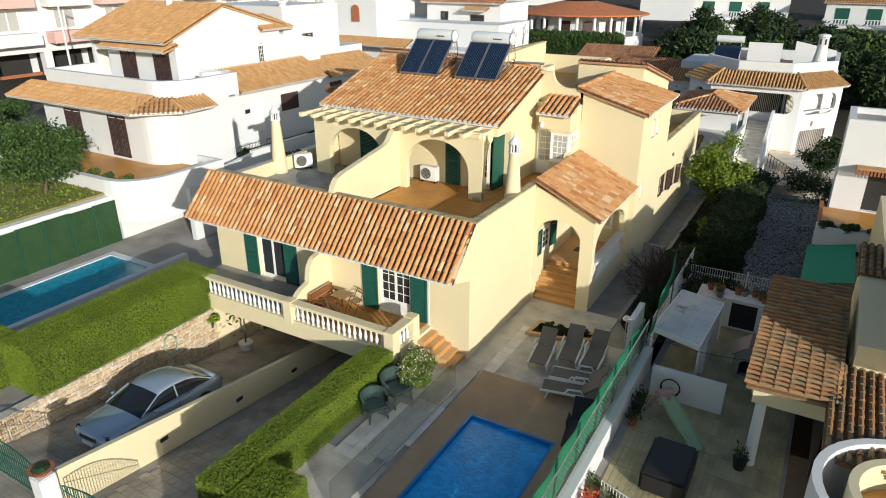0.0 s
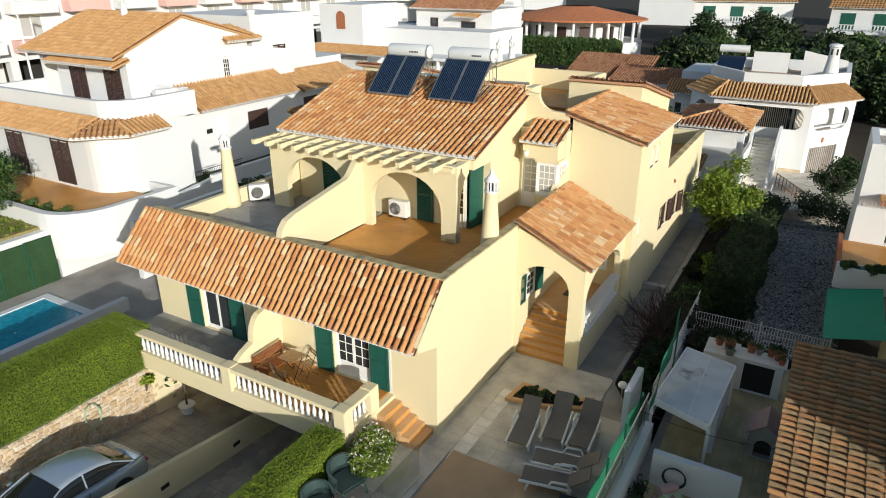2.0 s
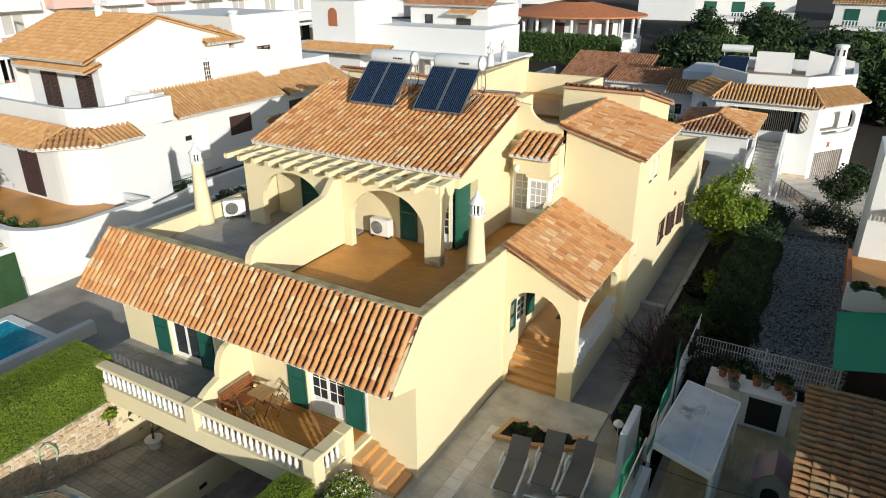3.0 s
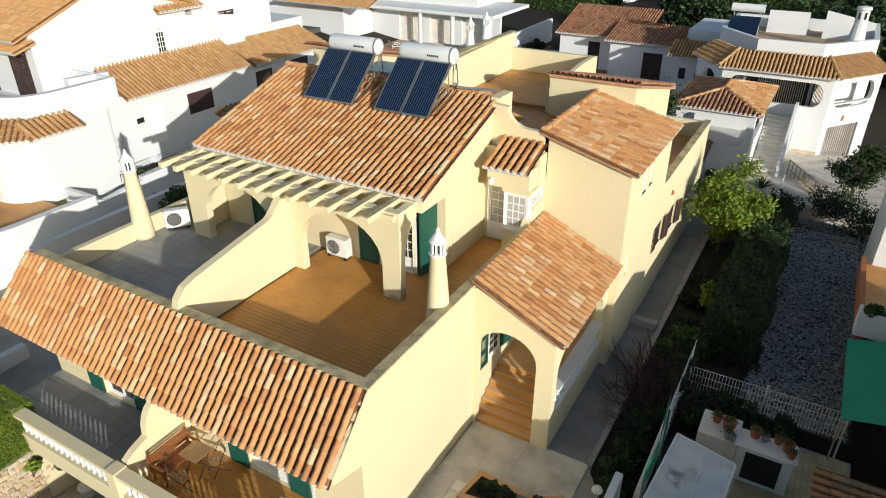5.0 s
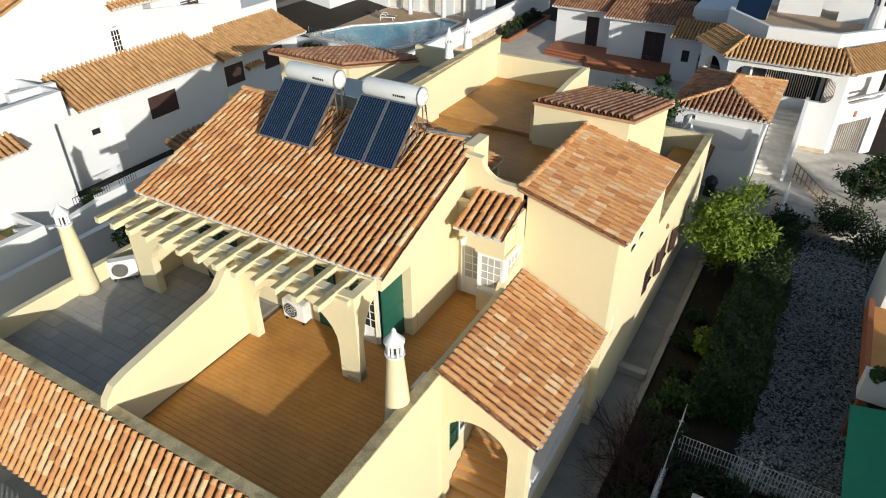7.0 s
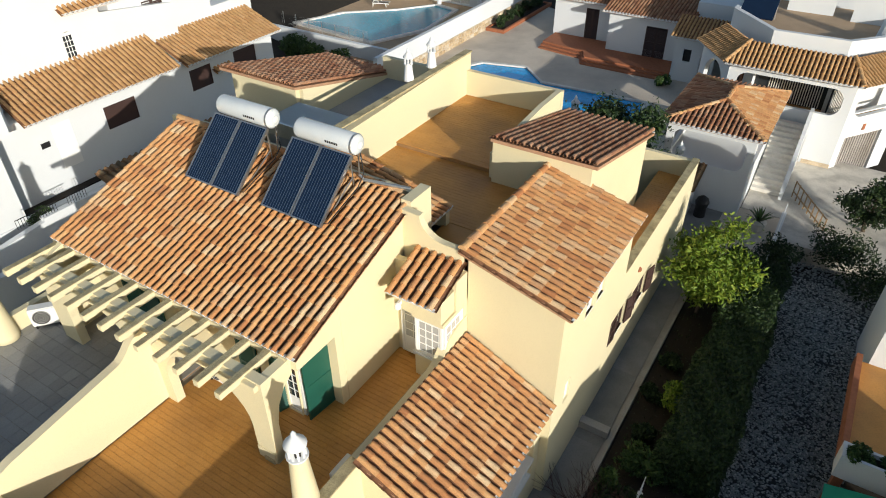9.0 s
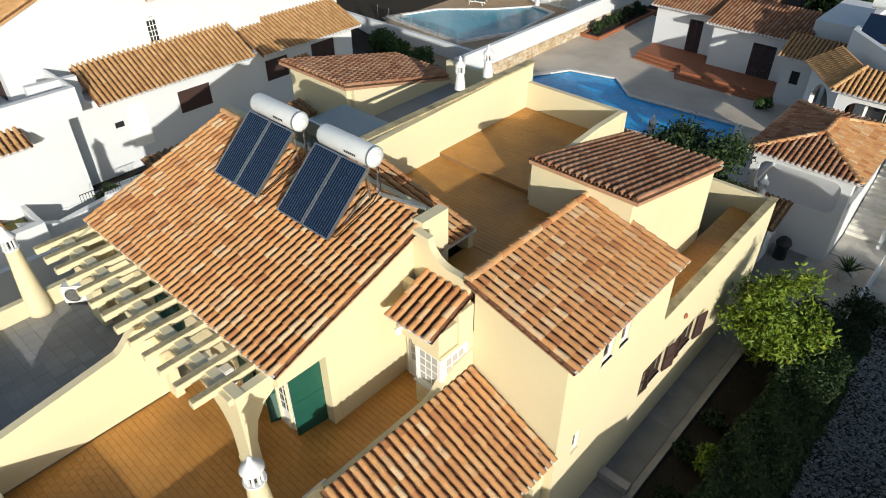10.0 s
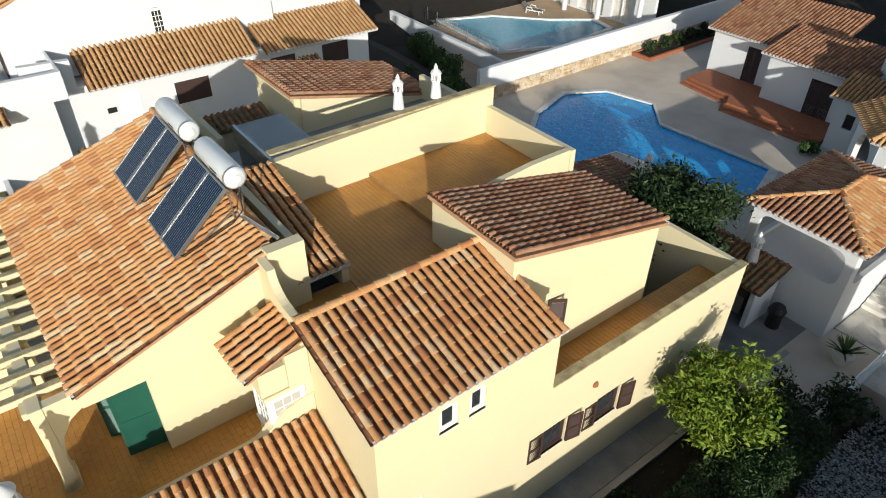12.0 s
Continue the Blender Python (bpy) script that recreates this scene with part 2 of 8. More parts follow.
def hang(ob, parent, label=""):
    if parent is not None:
        ob.parent = parent
        if parent.type == "EMPTY":
            ob.matrix_parent_inverse = parent.matrix_basis.inverted()
    return tagged(ob, label=label)


def thing(name, label, category, at=(0, 0, 0), group="", kind=""):
    e = new(name)
    e.empty_display_size = 0.2
    e.matrix_basis = Matrix.Translation(at)
    return tagged(e, label, category, group, kind)


def B():
    return bmesh.new()


def box(bm, x0, y0, z0, x1, y1, z1, m=None, mi=0):
    r = bmesh.ops.create_cube(bm, size=1, matrix=Matrix.LocRotScale(((x0 + x1) / 2, (y0 + y1) / 2, (z0 + z1) / 2), None, (abs(x1 - x0), abs(y1 - y0), abs(z1 - z0))))
    if m is not None:
        bmesh.ops.transform(bm, matrix=m, verts=r["verts"])
    if mi:
        for f in {f for v in r["verts"] for f in v.link_faces}:
            f.material_index = mi
    return bm


def bbox(x0, y0, z0, x1, y1, z1, bevel=0.02, m=None):
    bm = box(B(), x0, y0, z0, x1, y1, z1)
    bmesh.ops.bevel(bm, geom=bm.edges[:], offset=bevel, segments=2, affect="EDGES")
    if m is not None:
        bmesh.ops.transform(bm, matrix=m, verts=bm.verts)
    return bm


def rod(bm, a, b, r=0.02, r2=None, seg=6):
    a, b = Vector(a), Vector(b)
    d = b - a
    m = Matrix.Translation((a + b) / 2) @ d.to_track_quat("Z", "Y").to_matrix().to_4x4()
    bmesh.ops.create_cone(bm, cap_ends=True, segments=seg, radius1=r, radius2=r if r2 is None else r2, depth=d.length, matrix=m)
    return bm


def lathe(bm, profile, seg=12, at=(0, 0, 0)):
    rings = []
    for r, z in profile:
        rings.append([bm.verts.new((at[0] + r * math.cos(2 * math.pi * k / seg), at[1] + r * math.sin(2 * math.pi * k / seg), at[2] + z)) for k in range(seg)])
    for p, q in zip(rings, rings[1:]):
        for k in range(seg):
            bm.faces.new((p[k], p[(k + 1) % seg], q[(k + 1) % seg], q[k]))
    bm.faces.new(rings[0][::-1])
    bm.faces.new(rings[-1])
    return bm


def plate(bm, outline, holes=(), axis="y", at=0.0, thick=0.2):
    """A wall or slab of a flat outline with holes, from at to at + thick along the axis."""
    def put(u, v, w):
        return {"x": (w, u, v), "y": (u, w, v), "z": (u, v, w)}[axis]
    edges = []
    for loop in (outline, *holes):
        vs = [bm.verts.new(put(u, v, at)) for u, v in loop]
        edges += [bm.edges.new((vs[i], vs[(i + 1) % len(vs)])) for i in range(len(vs))]
    faces = [f for f in bmesh.ops.triangle_fill(bm, use_beauty=True, use_dissolve=False, edges=edges)["geom"] if isinstance(f, bmesh.types.BMFace)]
    ex = bmesh.ops.extrude_face_region(bm, geom=faces, use_keep_orig=True)["geom"]
    bmesh.ops.translate(bm, vec=put(0, 0, thick), verts=[v for v in ex if isinstance(v, bmesh.types.BMVert)])
    return bm


def rect(u0, v0, u1, v1):
    return [(u0, v0), (u1, v0), (u1, v1), (u0, v1)]


def arch(u0, u1, v0, spring, top, seg=14):
    c, r = (u0 + u1) / 2, (u1 - u0) / 2
    return [(u0, v0), (u1, v0)] + [(c + r * math.cos(math.pi * k / seg), spring + (top - spring) * math.sin(math.pi * k / seg)) for k in range(seg + 1)]


def rrect(u0, v0, u1, v1, r, seg=6):
    """An outline with rounded corners."""
    out = []
    for cu, cv, a0 in ((u1 - r, v0 + r, -90), (u1 - r, v1 - r, 0), (u0 + r, v1 - r, 90), (u0 + r, v0 + r, 180)):
        out += [(cu + r * math.cos(radians(a0 + 90 * k / seg)), cv + r * math.sin(radians(a0 + 90 * k / seg))) for k in range(seg + 1)]
    return out


def quads(name, verts, faces, mat, parent=None, label="", smooth=False):
    me = bpy.data.meshes.new(name)
    me.from_pydata(verts, [], faces)
    me.materials.append(mat)
    if smooth:
        me.shade_smooth()
    return hang(new(name, me), parent, label)


# ---- roofs ----
PITCH, ROW = 0.232, 0.36


def tile_mesh(seg=6):
    v, f = [], []
    for y, r, lift in ((0.0, 0.079, 0.030), (0.43, 0.067, 0.0)):
        v += [(r * math.cos(math.pi * k / seg), y, lift + r * 1.15 * math.sin(math.pi * k / seg)) for k in range(seg + 1)]
    n = seg + 1
    f = [(k, k + 1, n + k + 1, n + k) for k in range(seg)]
    f.append(tuple(range(n))[::-1])
    return v, f


TV, TF = tile_mesh()
TILE_ME = {}
for nm in ("warm", "dull", "buff", "old"):
    me = bpy.data.meshes.new("roof_tile")
    me.from_pydata(TV, [], TF)
    me.materials.append(TILE[nm, "object"])
    TILE_ME[nm] = me


def inside(poly, u, v):
    c = False
    for (a, b), (d, e) in zip(poly, poly[1:] + poly[:1]):
        if (b > v) != (e > v) and u < (d - a) * (v - b) / (e - b) + a:
            c = not c
    return c


TILE_JOBS = []


def tile_roof(parent, o, u, v, w, l, tone="warm", poly=None, pieces=False, label="", thick=0.1, pitch=PITCH, row=ROW):
    """A clay tile slope: o is the eave's corner, u runs along the eave, v up the slope."""
    o, u, v = Vector(o), Vector(u).normalized(), Vector(v).normalized()
    nrm = u.cross(v)
    if nrm.z < 0:
        nrm = -nrm
    basis = Matrix((u, v, nrm)).transposed().to_4x4()
    poly = poly or rect(0, 0, w, l)
    cols = max(1, round(w / pitch))
    pw = w / cols
    bm = plate(B(), poly, (), "z", -thick, thick)
    bmesh.ops.transform(bm, matrix=Matrix.Translation(o) @ basis, verts=bm.verts)
    roof = part("roof", bm, TILE[tone, "island"] if tone != "warm" else TILE["dull", "island"], parent, label)
    rows = max(1, math.ceil(l / row))
    places, gut = [], []
    rnd = random.Random(int(abs(o.x * 31 + o.y * 17 + o.z * 7) * 10))
    for i in range(cols):
        for j in range(rows):
            uu, vv = (i + 0.5) * pw, j * row
            if not inside(poly, uu, min(vv + 0.1, l - 0.02)):
                continue
            ln = min(1.0, (l - vv + 0.05) / 0.43)
            m = Matrix.Translation(o + u * (uu + rnd.uniform(-0.004, 0.004)) + v * (vv - 0.06 + rnd.uniform(-0.008, 0.008)) + nrm * 0.05) @ basis @ pose(0, 0, 0, rnd.uniform(-0.5, 0.5), 0, rnd.uniform(-0.9, 0.9)) @ Matrix.Diagonal((pw / 0.232, ln, 1, 1))
            places.append(m)
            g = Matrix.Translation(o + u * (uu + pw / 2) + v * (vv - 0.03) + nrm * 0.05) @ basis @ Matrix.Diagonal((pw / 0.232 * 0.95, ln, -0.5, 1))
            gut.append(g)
    if tone != "old":
        ev, ef = [], []
        mm = Matrix.Translation(o) @ basis
        for i in range(cols):
            uu = (i + 0.5) * pw
            if not inside(poly, uu, 0.05):
                continue
            k = len(ev)
            ev += [tuple(mm @ Vector((uu + 0.068 * math.cos(math.pi * q / 6), -0.068, 0.06 + 0.07 * math.sin(math.pi * q / 6)))) for q in range(7)]
            ev += [tuple(mm @ Vector((uu + 0.068 * math.cos(math.pi * q / 6), 0.02, 0.06 + 0.07 * math.sin(math.pi * q / 6)))) for q in range(7)]
            ef += [tuple(range(k, k + 7))] + [(k + q, k + q + 1, k + q + 8, k + q + 7) for q in range(6)] + [(k, k + 7, k + 13, k + 6)]
        if ev:
            tagged(quads("eave_mortar", ev, ef, WHITE, roof), kind="stuff")
            part("eave_strip", box(B(), poly[0][0] + 0.01, -0.03, -0.06, poly[1][0] - 0.01, 0.03, 0.03), WHITE, roof, m=mm)
    TILE_JOBS.append((roof, tone, places, pieces, gut))
    return roof


def tile_pieces():
    base = np.array(TV)
    for roof, tone, places, pieces, gut in TILE_JOBS:
        order = places if pieces else []
        for m in order[:300]:
            t = new("roof_tile", TILE_ME[tone])
            t.parent, t.matrix_basis = roof, m
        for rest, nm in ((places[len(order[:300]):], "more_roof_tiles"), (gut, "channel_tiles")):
            # channels get the dark palette that carries the shade between covers
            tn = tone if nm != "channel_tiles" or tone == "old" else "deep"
            if not rest:
                continue
            mats = np.array([[list(r) for r in m] for m in rest])
            vv = np.einsum("nij,kj->nki", mats[:, :3, :3], base) + mats[:, None, :3, 3]
            nf, k = TF, len(base)
            fl = [tuple(i * k + a for a in f) for i in range(len(rest)) for f in nf]
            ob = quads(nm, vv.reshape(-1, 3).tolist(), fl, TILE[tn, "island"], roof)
            tagged(ob, kind="stuff")


def ridge(parent, a, b, tone="warm", step=0.4, r=0.12):
    """A row of capping tiles from a to b."""
    a, b = Vector(a), Vector(b)
    d = b - a
    n = max(1, round(d.length / step))
    v, f = [], []
    side = d.cross(Vector((0, 0, 1))).normalized()
    up = side.cross(d).normalized()
    for i in range(n):
        k0 = len(v)
        for t, rr in ((i / n, r), ((i + 1.12) / n, r * 0.85)):
            c = a + d * min(t, 1.02)
            v += [tuple(c + side * rr * math.cos(math.pi * k / 6) + up * (rr * math.sin(math.pi * k / 6) + (0.015 if rr == r else 0))) for k in range(7)]
        f += [(k0 + k, k0 + k + 1, k0 + 8 + k, k0 + 7 + k) for k in range(6)] + [tuple(range(k0, k0 + 7))]
    return quads("ridge_tiles", v, f, TILE[tone, "island"], parent)


# ---- plants ----
def leaves(name, pts, size, mat, parent, seed=1, label="", flat=0.0):
    """Many small bent leaves at the given points."""
    rng = np.random.default_rng(seed)
    n = len(pts)
    a = rng.normal(size=(n, 3))
    a[:, 2] *= 1 - flat
    a /= np.linalg.norm(a, axis=1)[:, None]
    b = np.cross(a, rng.normal(size=(n, 3)))
    b /= np.linalg.norm(b, axis=1)[:, None]
    s = size * rng.uniform(0.6, 1.3, (n, 1))
    c = np.cross(a, b) * s * 0.18
    p = np.asarray(pts)
    vv = np.stack([p - a * s, p + b * s * 0.42 + c, p + a * s, p - b * s * 0.42 + c], 1).reshape(-1, 3)
    idx = np.arange(n)[:, None] * 4
    ff = np.concatenate([np.hstack([idx, idx + 1, idx + 2]), np.hstack([idx, idx + 2, idx + 3])])
    return quads(name, vv.tolist(), ff.tolist(), mat, parent, label)


def hedge(name, label, x0, y0, z0, x1, y1, z1, mat=HEDGE, dens=260, size=0.075, bumpy=0.07, seed=3):
    """A clipped hedge: a dark inner body and a skin of leaves."""
    h = thing(name, label, "hedge", ((x0 + x1) / 2, (y0 + y1) / 2, z0))
    rng = np.random.default_rng(seed)
    # dark box whose colour stands in for shade between the leaves
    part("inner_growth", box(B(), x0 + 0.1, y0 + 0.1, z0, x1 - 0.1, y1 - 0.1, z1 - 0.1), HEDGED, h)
    out = []
    dx, dy, dz = x1 - x0, y1 - y0, z1 - z0
    for area, fix, val in ((dx * dy, 2, z1), (dx * dz, 1, y0), (dx * dz, 1, y1), (dy * dz, 0, x0), (dy * dz, 0, x1)):
        n = int(area * dens)
        q = rng.uniform(size=(n, 3)) * (dx, dy, dz) + (x0, y0, z0)
        wob = np.sin(q[:, 0] * 2.1 + q[:, 1] * 1.3) * np.cos(q[:, 1] * 2.7 + q[:, 2] * 3 + q[:, 0]) * bumpy
        q[:, fix] = val + wob + rng.normal(size=n) * 0.016
        out.append(q)
    leaves("foliage", np.concatenate(out), size, mat, h, seed)
    return h


def bush(name, label, x, y, z, r, h, mat=OLEA, n=1800, size=0.09, seed=1, category="shrub", bloom=None, core=True):
    t = thing(name, label, category, (x, y, z))
    rng = np.random.default_rng(seed)
    cl = rng.normal(size=(max(6, int(r * 14)), 3))
    cl /= np.linalg.norm(cl, axis=1)[:, None]
    cl = cl * rng.uniform(0.35, 0.85, (len(cl), 1)) * (r, r, h * 0.45) + (x, y, z + h * 0.5)
    k = rng.integers(0, len(cl), n)
    d = rng.normal(size=(n, 3))
    d /= np.linalg.norm(d, axis=1)[:, None]
    p = cl[k] + d * rng.uniform(0.6, 1.05, (n, 1)) * r * 0.42 * (1, 1, 0.85)
    p[:, 2] = np.maximum(p[:, 2], z + 0.02)
    leaves("foliage", p, size, mat, t, seed)
    bm = B()
    for i in range(5):
        e = cl[i]
        rod(bm, (x, y, z), tuple(e), 0.03, 0.01, 5)
    part("stems", bm, BARK, t)
    if bloom:
        q = p[p[:, 2] > z + h * 0.3]
        q = q[:: max(1, len(q) // 800)] + rng.normal(size=(len(q[:: max(1, len(q) // 800)]), 3)) * 0.04
        leaves("blossom", q, 0.05, bloom, t, seed + 5)
    return t


def tree(label, x, y, z, h, r, mat=OLEA, n=6000, size=0.11, trunk=0.35, seed=1, rad=0.11, squash=0.75):
    """A tapered trunk with limbs, and a crown of leaf clumps round the limbs' ends."""
    t = thing("tree", label, "tree", (x, y, z))
    rng = np.random.default_rng(seed)
    base, top = Vector((x, y, z)), Vector((x + rng.normal() * 0.15, y + rng.normal() * 0.15, z + h * trunk))
    bm = rod(B(), base, top, rad, rad * 0.7, 8)
    ends = []
    cz = z + h * trunk + (h * (1 - trunk)) * 0.5
    for i in range(int(16 + r * 8)):
        d = rng.normal(size=3)
        d /= np.linalg.norm(d)
        e = Vector((x + d[0] * r * rng.uniform(0.45, 0.95), y + d[1] * r * rng.uniform(0.45, 0.95), cz + d[2] * h * (1 - trunk) * 0.5 * rng.uniform(0.5, 1.0)))
        mid = top.lerp(e, 0.5) + Vector(rng.normal(size=3) * 0.12)
        if i < 22:
            rod(bm, top, mid, rad * 0.42, rad * 0.25, 5)
            rod(bm, mid, e, rad * 0.25, 0.008, 5)
        ends.append(e)
    part("trunk", bm, BARK, t)
    ends = np.array(ends)
    k = rng.integers(0, len(ends), n)
    d = rng.normal(size=(n, 3))
    p = ends[k] + d * r * 0.17 * (1, 1, squash)
    leaves("crown", p, size, mat, t, seed)
    return t


# ---- windows and doors ----
def window(parent, m, w, h, cols=2, rows=4, frame_mat=FRAMEW, leafs=1, kick=0.0, sill=False, pane=PANE, name="window"):
    """A framed window or glazed door; local x across, z up from the bottom, facing -y."""
    bm = B()
    t = 0.07
    for a in ((-w / 2, 0, -w / 2 + t, h), (w / 2 - t, 0, w / 2, h), (-w / 2 + t, 0, w / 2 - t, t), (-w / 2 + t, h - t, w / 2 - t, h)):
        box(bm, a[0], -0.03, a[1], a[2], 0.05, a[3])
    win = part(name, bm, frame_mat, parent, m=m)
    iw = (w - 2 * t) / leafs
    for l in range(leafs):
        x0 = -w / 2 + t + l * iw
        bm = B()
        for a in ((x0, t, x0 + 0.055, h - t), (x0 + iw - 0.055, t, x0 + iw, h - t), (x0 + 0.055, t, x0 + iw - 0.055, t + 0.07), (x0 + 0.055, h - t - 0.06, x0 + iw - 0.055, h - t)):
            box(bm, a[0], -0.015, a[1], a[2], 0.035, a[3])
        if kick:
            box(bm, x0 + 0.055, -0.005, t + 0.07, x0 + iw - 0.055, 0.025, kick)
        part("casement", bm, frame_mat, win, m=m)
        z0 = max(kick, t + 0.07)
        for c in range(1, cols):
            xx = x0 + 0.055 + (iw - 0.11) * c / cols
            part("glazing_bar", box(B(), xx - 0.014, -0.012, z0, xx + 0.014, 0.02, h - t - 0.06), frame_mat, win, m=m)
        for r in range(1 if kick == 0 else 0, rows):
            zz = z0 + (h - t - 0.06 - z0) * r / rows
            part("glazing_bar", box(B(), x0 + 0.055, -0.011, zz - 0.014, x0 + iw - 0.055, 0.019, zz + 0.014), frame_mat, win, m=m)
    part("pane", box(B(), -w / 2 + t, 0.0, t, w / 2 - t, 0.012, h - t), pane, win, m=m)
    if sill:
        part("sill", bbox(-w / 2 - 0.08, -0.1, -0.06, w / 2 + 0.08, 0.06, 0.0, 0.012), WHITE, win, m=m)
    return win


def shutter(parent, m, w, h, mat=GREEN, slats=True):
    """A louvred leaf; local x across from 0, z up, facing -y."""
    bm = B()
    for a in ((0, 0, 0.07, h), (w - 0.07, 0, w, h), (0.07, 0, w - 0.07, 0.09), (0.07, h - 0.08, w - 0.07, h), (0.07, h * 0.5 - 0.04, w - 0.07, h * 0.5 + 0.04)):
        box(bm, a[0], -0.022, a[1], a[2], 0.022, a[3])
    sh = part("shutter", bm, mat, parent, m=m)
    if slats:
        bm = B()
        n = int((h - 0.2) / 0.065)
        for i in range(n):
            zz = 0.12 + i * (h - 0.22) / n
            box(bm, 0.07, -0.004, -0.028, w - 0.07, 0.004, 0.028, m=pose(0, 0, zz, -35))
        part("louvres", bm, mat, sh, m=m)
    else:
        part("panel", box(B(), 0.07, -0.01, 0.08, w - 0.07, 0.01, h - 0.06), mat, sh, m=m)
    return sh


FRONT, RIGHT = 0, 90  # turns of the local frame: facing -y, facing +x


def balusters(parent, a, b, z, h=0.72, gap=0.24):
    """Turned white balusters from a to b on a plinth at z."""
    prof = [(0.055, 0), (0.055, 0.06), (0.035, 0.09), (0.062, 0.22), (0.066, 0.28), (0.04, 0.46), (0.03, 0.55), (0.05, 0.58), (0.05, 0.66), (0.055, 0.72)]
    prof = [(r, q * h / 0.72) for r, q in prof]
    a, b = Vector(a), Vector(b)
    n = max(1, round((b - a).length / gap))
    bm = lathe(B(), prof, 8)
    first = None
    for i in range(n):
        c = a.lerp(b, (i + 0.5) / n)
        if first is None:
            first = part("baluster", bm, WHITE, parent, smooth=True)
            o = first
        else:
            o = hang(new("baluster", first.data), parent)
        o.matrix_basis = Matrix.Translation((c.x, c.y, z))


def paving(parent, name, x0, y0, x1, y1, z, mat, w=0.4, d=0.4, gap=0.012, th=0.03, off=0.0, keep=None):
    """Slabs with open joints, in courses, as one mesh of many pieces."""
    v, f = [], []
    ny, nx = int(math.ceil((y1 - y0) / d)), int(math.ceil((x1 - x0) / w)) + 1
    rnd = random.Random(5)
    for j in range(ny):
        for i in range(-1, nx):
            a = max(x0, x0 + i * w + (off * w if j % 2 else 0)) + gap / 2
            b = min(x1, x0 + (i + 1) * w + (off * w if j % 2 else 0)) - gap / 2
            c, e = y0 + j * d + gap / 2, min(y1, y0 + (j + 1) * d) - gap / 2
            if b - a < 0.02 or e - c < 0.02 or (keep and not keep((a + b) / 2, (c + e) / 2)):
                continue
            k, t = len(v), z + rnd.uniform(-0.003, 0.002)
            v += [(a, c, z - th), (b, c, z - th), (b, e, z - th), (a, e, z - th), (a, c, t), (b, c, t), (b, e, t), (a, e, t)]
            f += [(k + 4, k + 5, k + 6, k + 7), (k, k + 1, k + 5, k + 4), (k + 1, k + 2, k + 6, k + 5), (k + 2, k + 3, k + 7, k + 6), (k + 3, k, k + 4, k + 7)]
    return tagged(quads(name, v, f, mat, parent), kind="stuff")


def setting(name, bm, mat, label, m=None):
    return tagged(part(name, bm, mat, m=m), label, name.split("_")[0], kind="structure")

# ---- ground ----
def ground_height(x, y):
    back = min(1, max(0, (y - 26) / 6)) * 2.75
    if x > 2 and y < 45:
        back = min(back, 1.0)
    left = min(1, max(0, (-20.8 - x) / 0.4)) * 4.35 * min(1, max(0, (32 - y) / 3 if x > -36 else 1))
    far = min(1, max(0, (max(-x - 45, y - 62)) / 60)) * 2.0
    return -1.95 + max(back, left) + far


xs = [-600, -300, -150, -100, -70, -50, -40, -30, -21.2, -20.8, -15, -10, -5, 0, 5, 10, 15, 20, 30, 50, 100, 250, 600]
ys = [-300, -100, -40, -20, -10, 0, 10, 20, 26, 29, 32, 40, 50, 62, 75, 95, 122, 160, 250, 400, 700]
gv = [(x, y, ground_height(x, y)) for y in ys for x in xs]
gf = [(j * len(xs) + i, j * len(xs) + i + 1, (j + 1) * len(xs) + i + 1, (j + 1) * len(xs) + i) for j in range(len(ys) - 1) for i in range(len(xs) - 1)]
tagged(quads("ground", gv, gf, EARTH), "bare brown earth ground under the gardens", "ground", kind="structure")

# street in front, side path, pool terrace
setting("road", box(B(), -60, -30, -0.9, 40, -12.2, -0.35), ASPHALT, "grey asphalt street in front of the houses")
terrace = setting("pavement_terrace", plate(B(), [(-1.75, -12.2), (5.3, -12.2), (5.3, 3.4), (3.9, 5.4), (3.75, 29.5), (0.02, 29.5), (0.02, -1.6), (-1.75, -1.6)], [rect(1.62, -10.2, 4.35, -2.8)], "z", -1.9, 1.88), CONCRETE, "grey concrete base of the pool terrace and side path")
paving(terrace, "paving_slabs", -1.7, -12.1, 5.2, 3.4, 0.012, PATHST, 0.6, 0.4, 0.005, keep=lambda x, y: not (0.75 < x and y < -0.35) and not (-1.6 < x < 0.75 and -6.2 < y < -2.9))
paving(terrace, "entry_slabs", 0.05, 3.4, 3.8, 5.6, 0.012, PATHST, 1.9, 2.3, 0.006)
paving(terrace, "side_path_slabs", 0.05, 5.6, 3.7, 29.4, 0.012, SIDEPATH, 1.85, 3.6, 0.006)
paving(terrace, "pale_slabs", -1.1, -6.3, 0.75, -2.9, 0.016, PALEST, 0.42, 0.42, keep=lambda x, y: abs(math.floor((x + 1.1) / 0.42) - math.floor((y + 6.3) / 0.42) * 0.55) < 2.6)
paving(terrace, "pale_border_slabs", 0.75, -0.8, 1.2, 3.2, 0.022, PALEST, 0.45, 0.45)
setting("pavement_deck", plate(B(), [(0.8, -12.1), (5.2, -12.1), (5.2, -0.4), (0.8, -0.4)], [rect(1.6, -10.2, 4.37, -2.8)], "z", 0.0, 0.04), DECK, "brown composite deck round the swimming pool")
pool = thing("swimming_pool", "small rectangular pool of deep blue rippled water in a deck", "pool", (3, -6.5, 0))
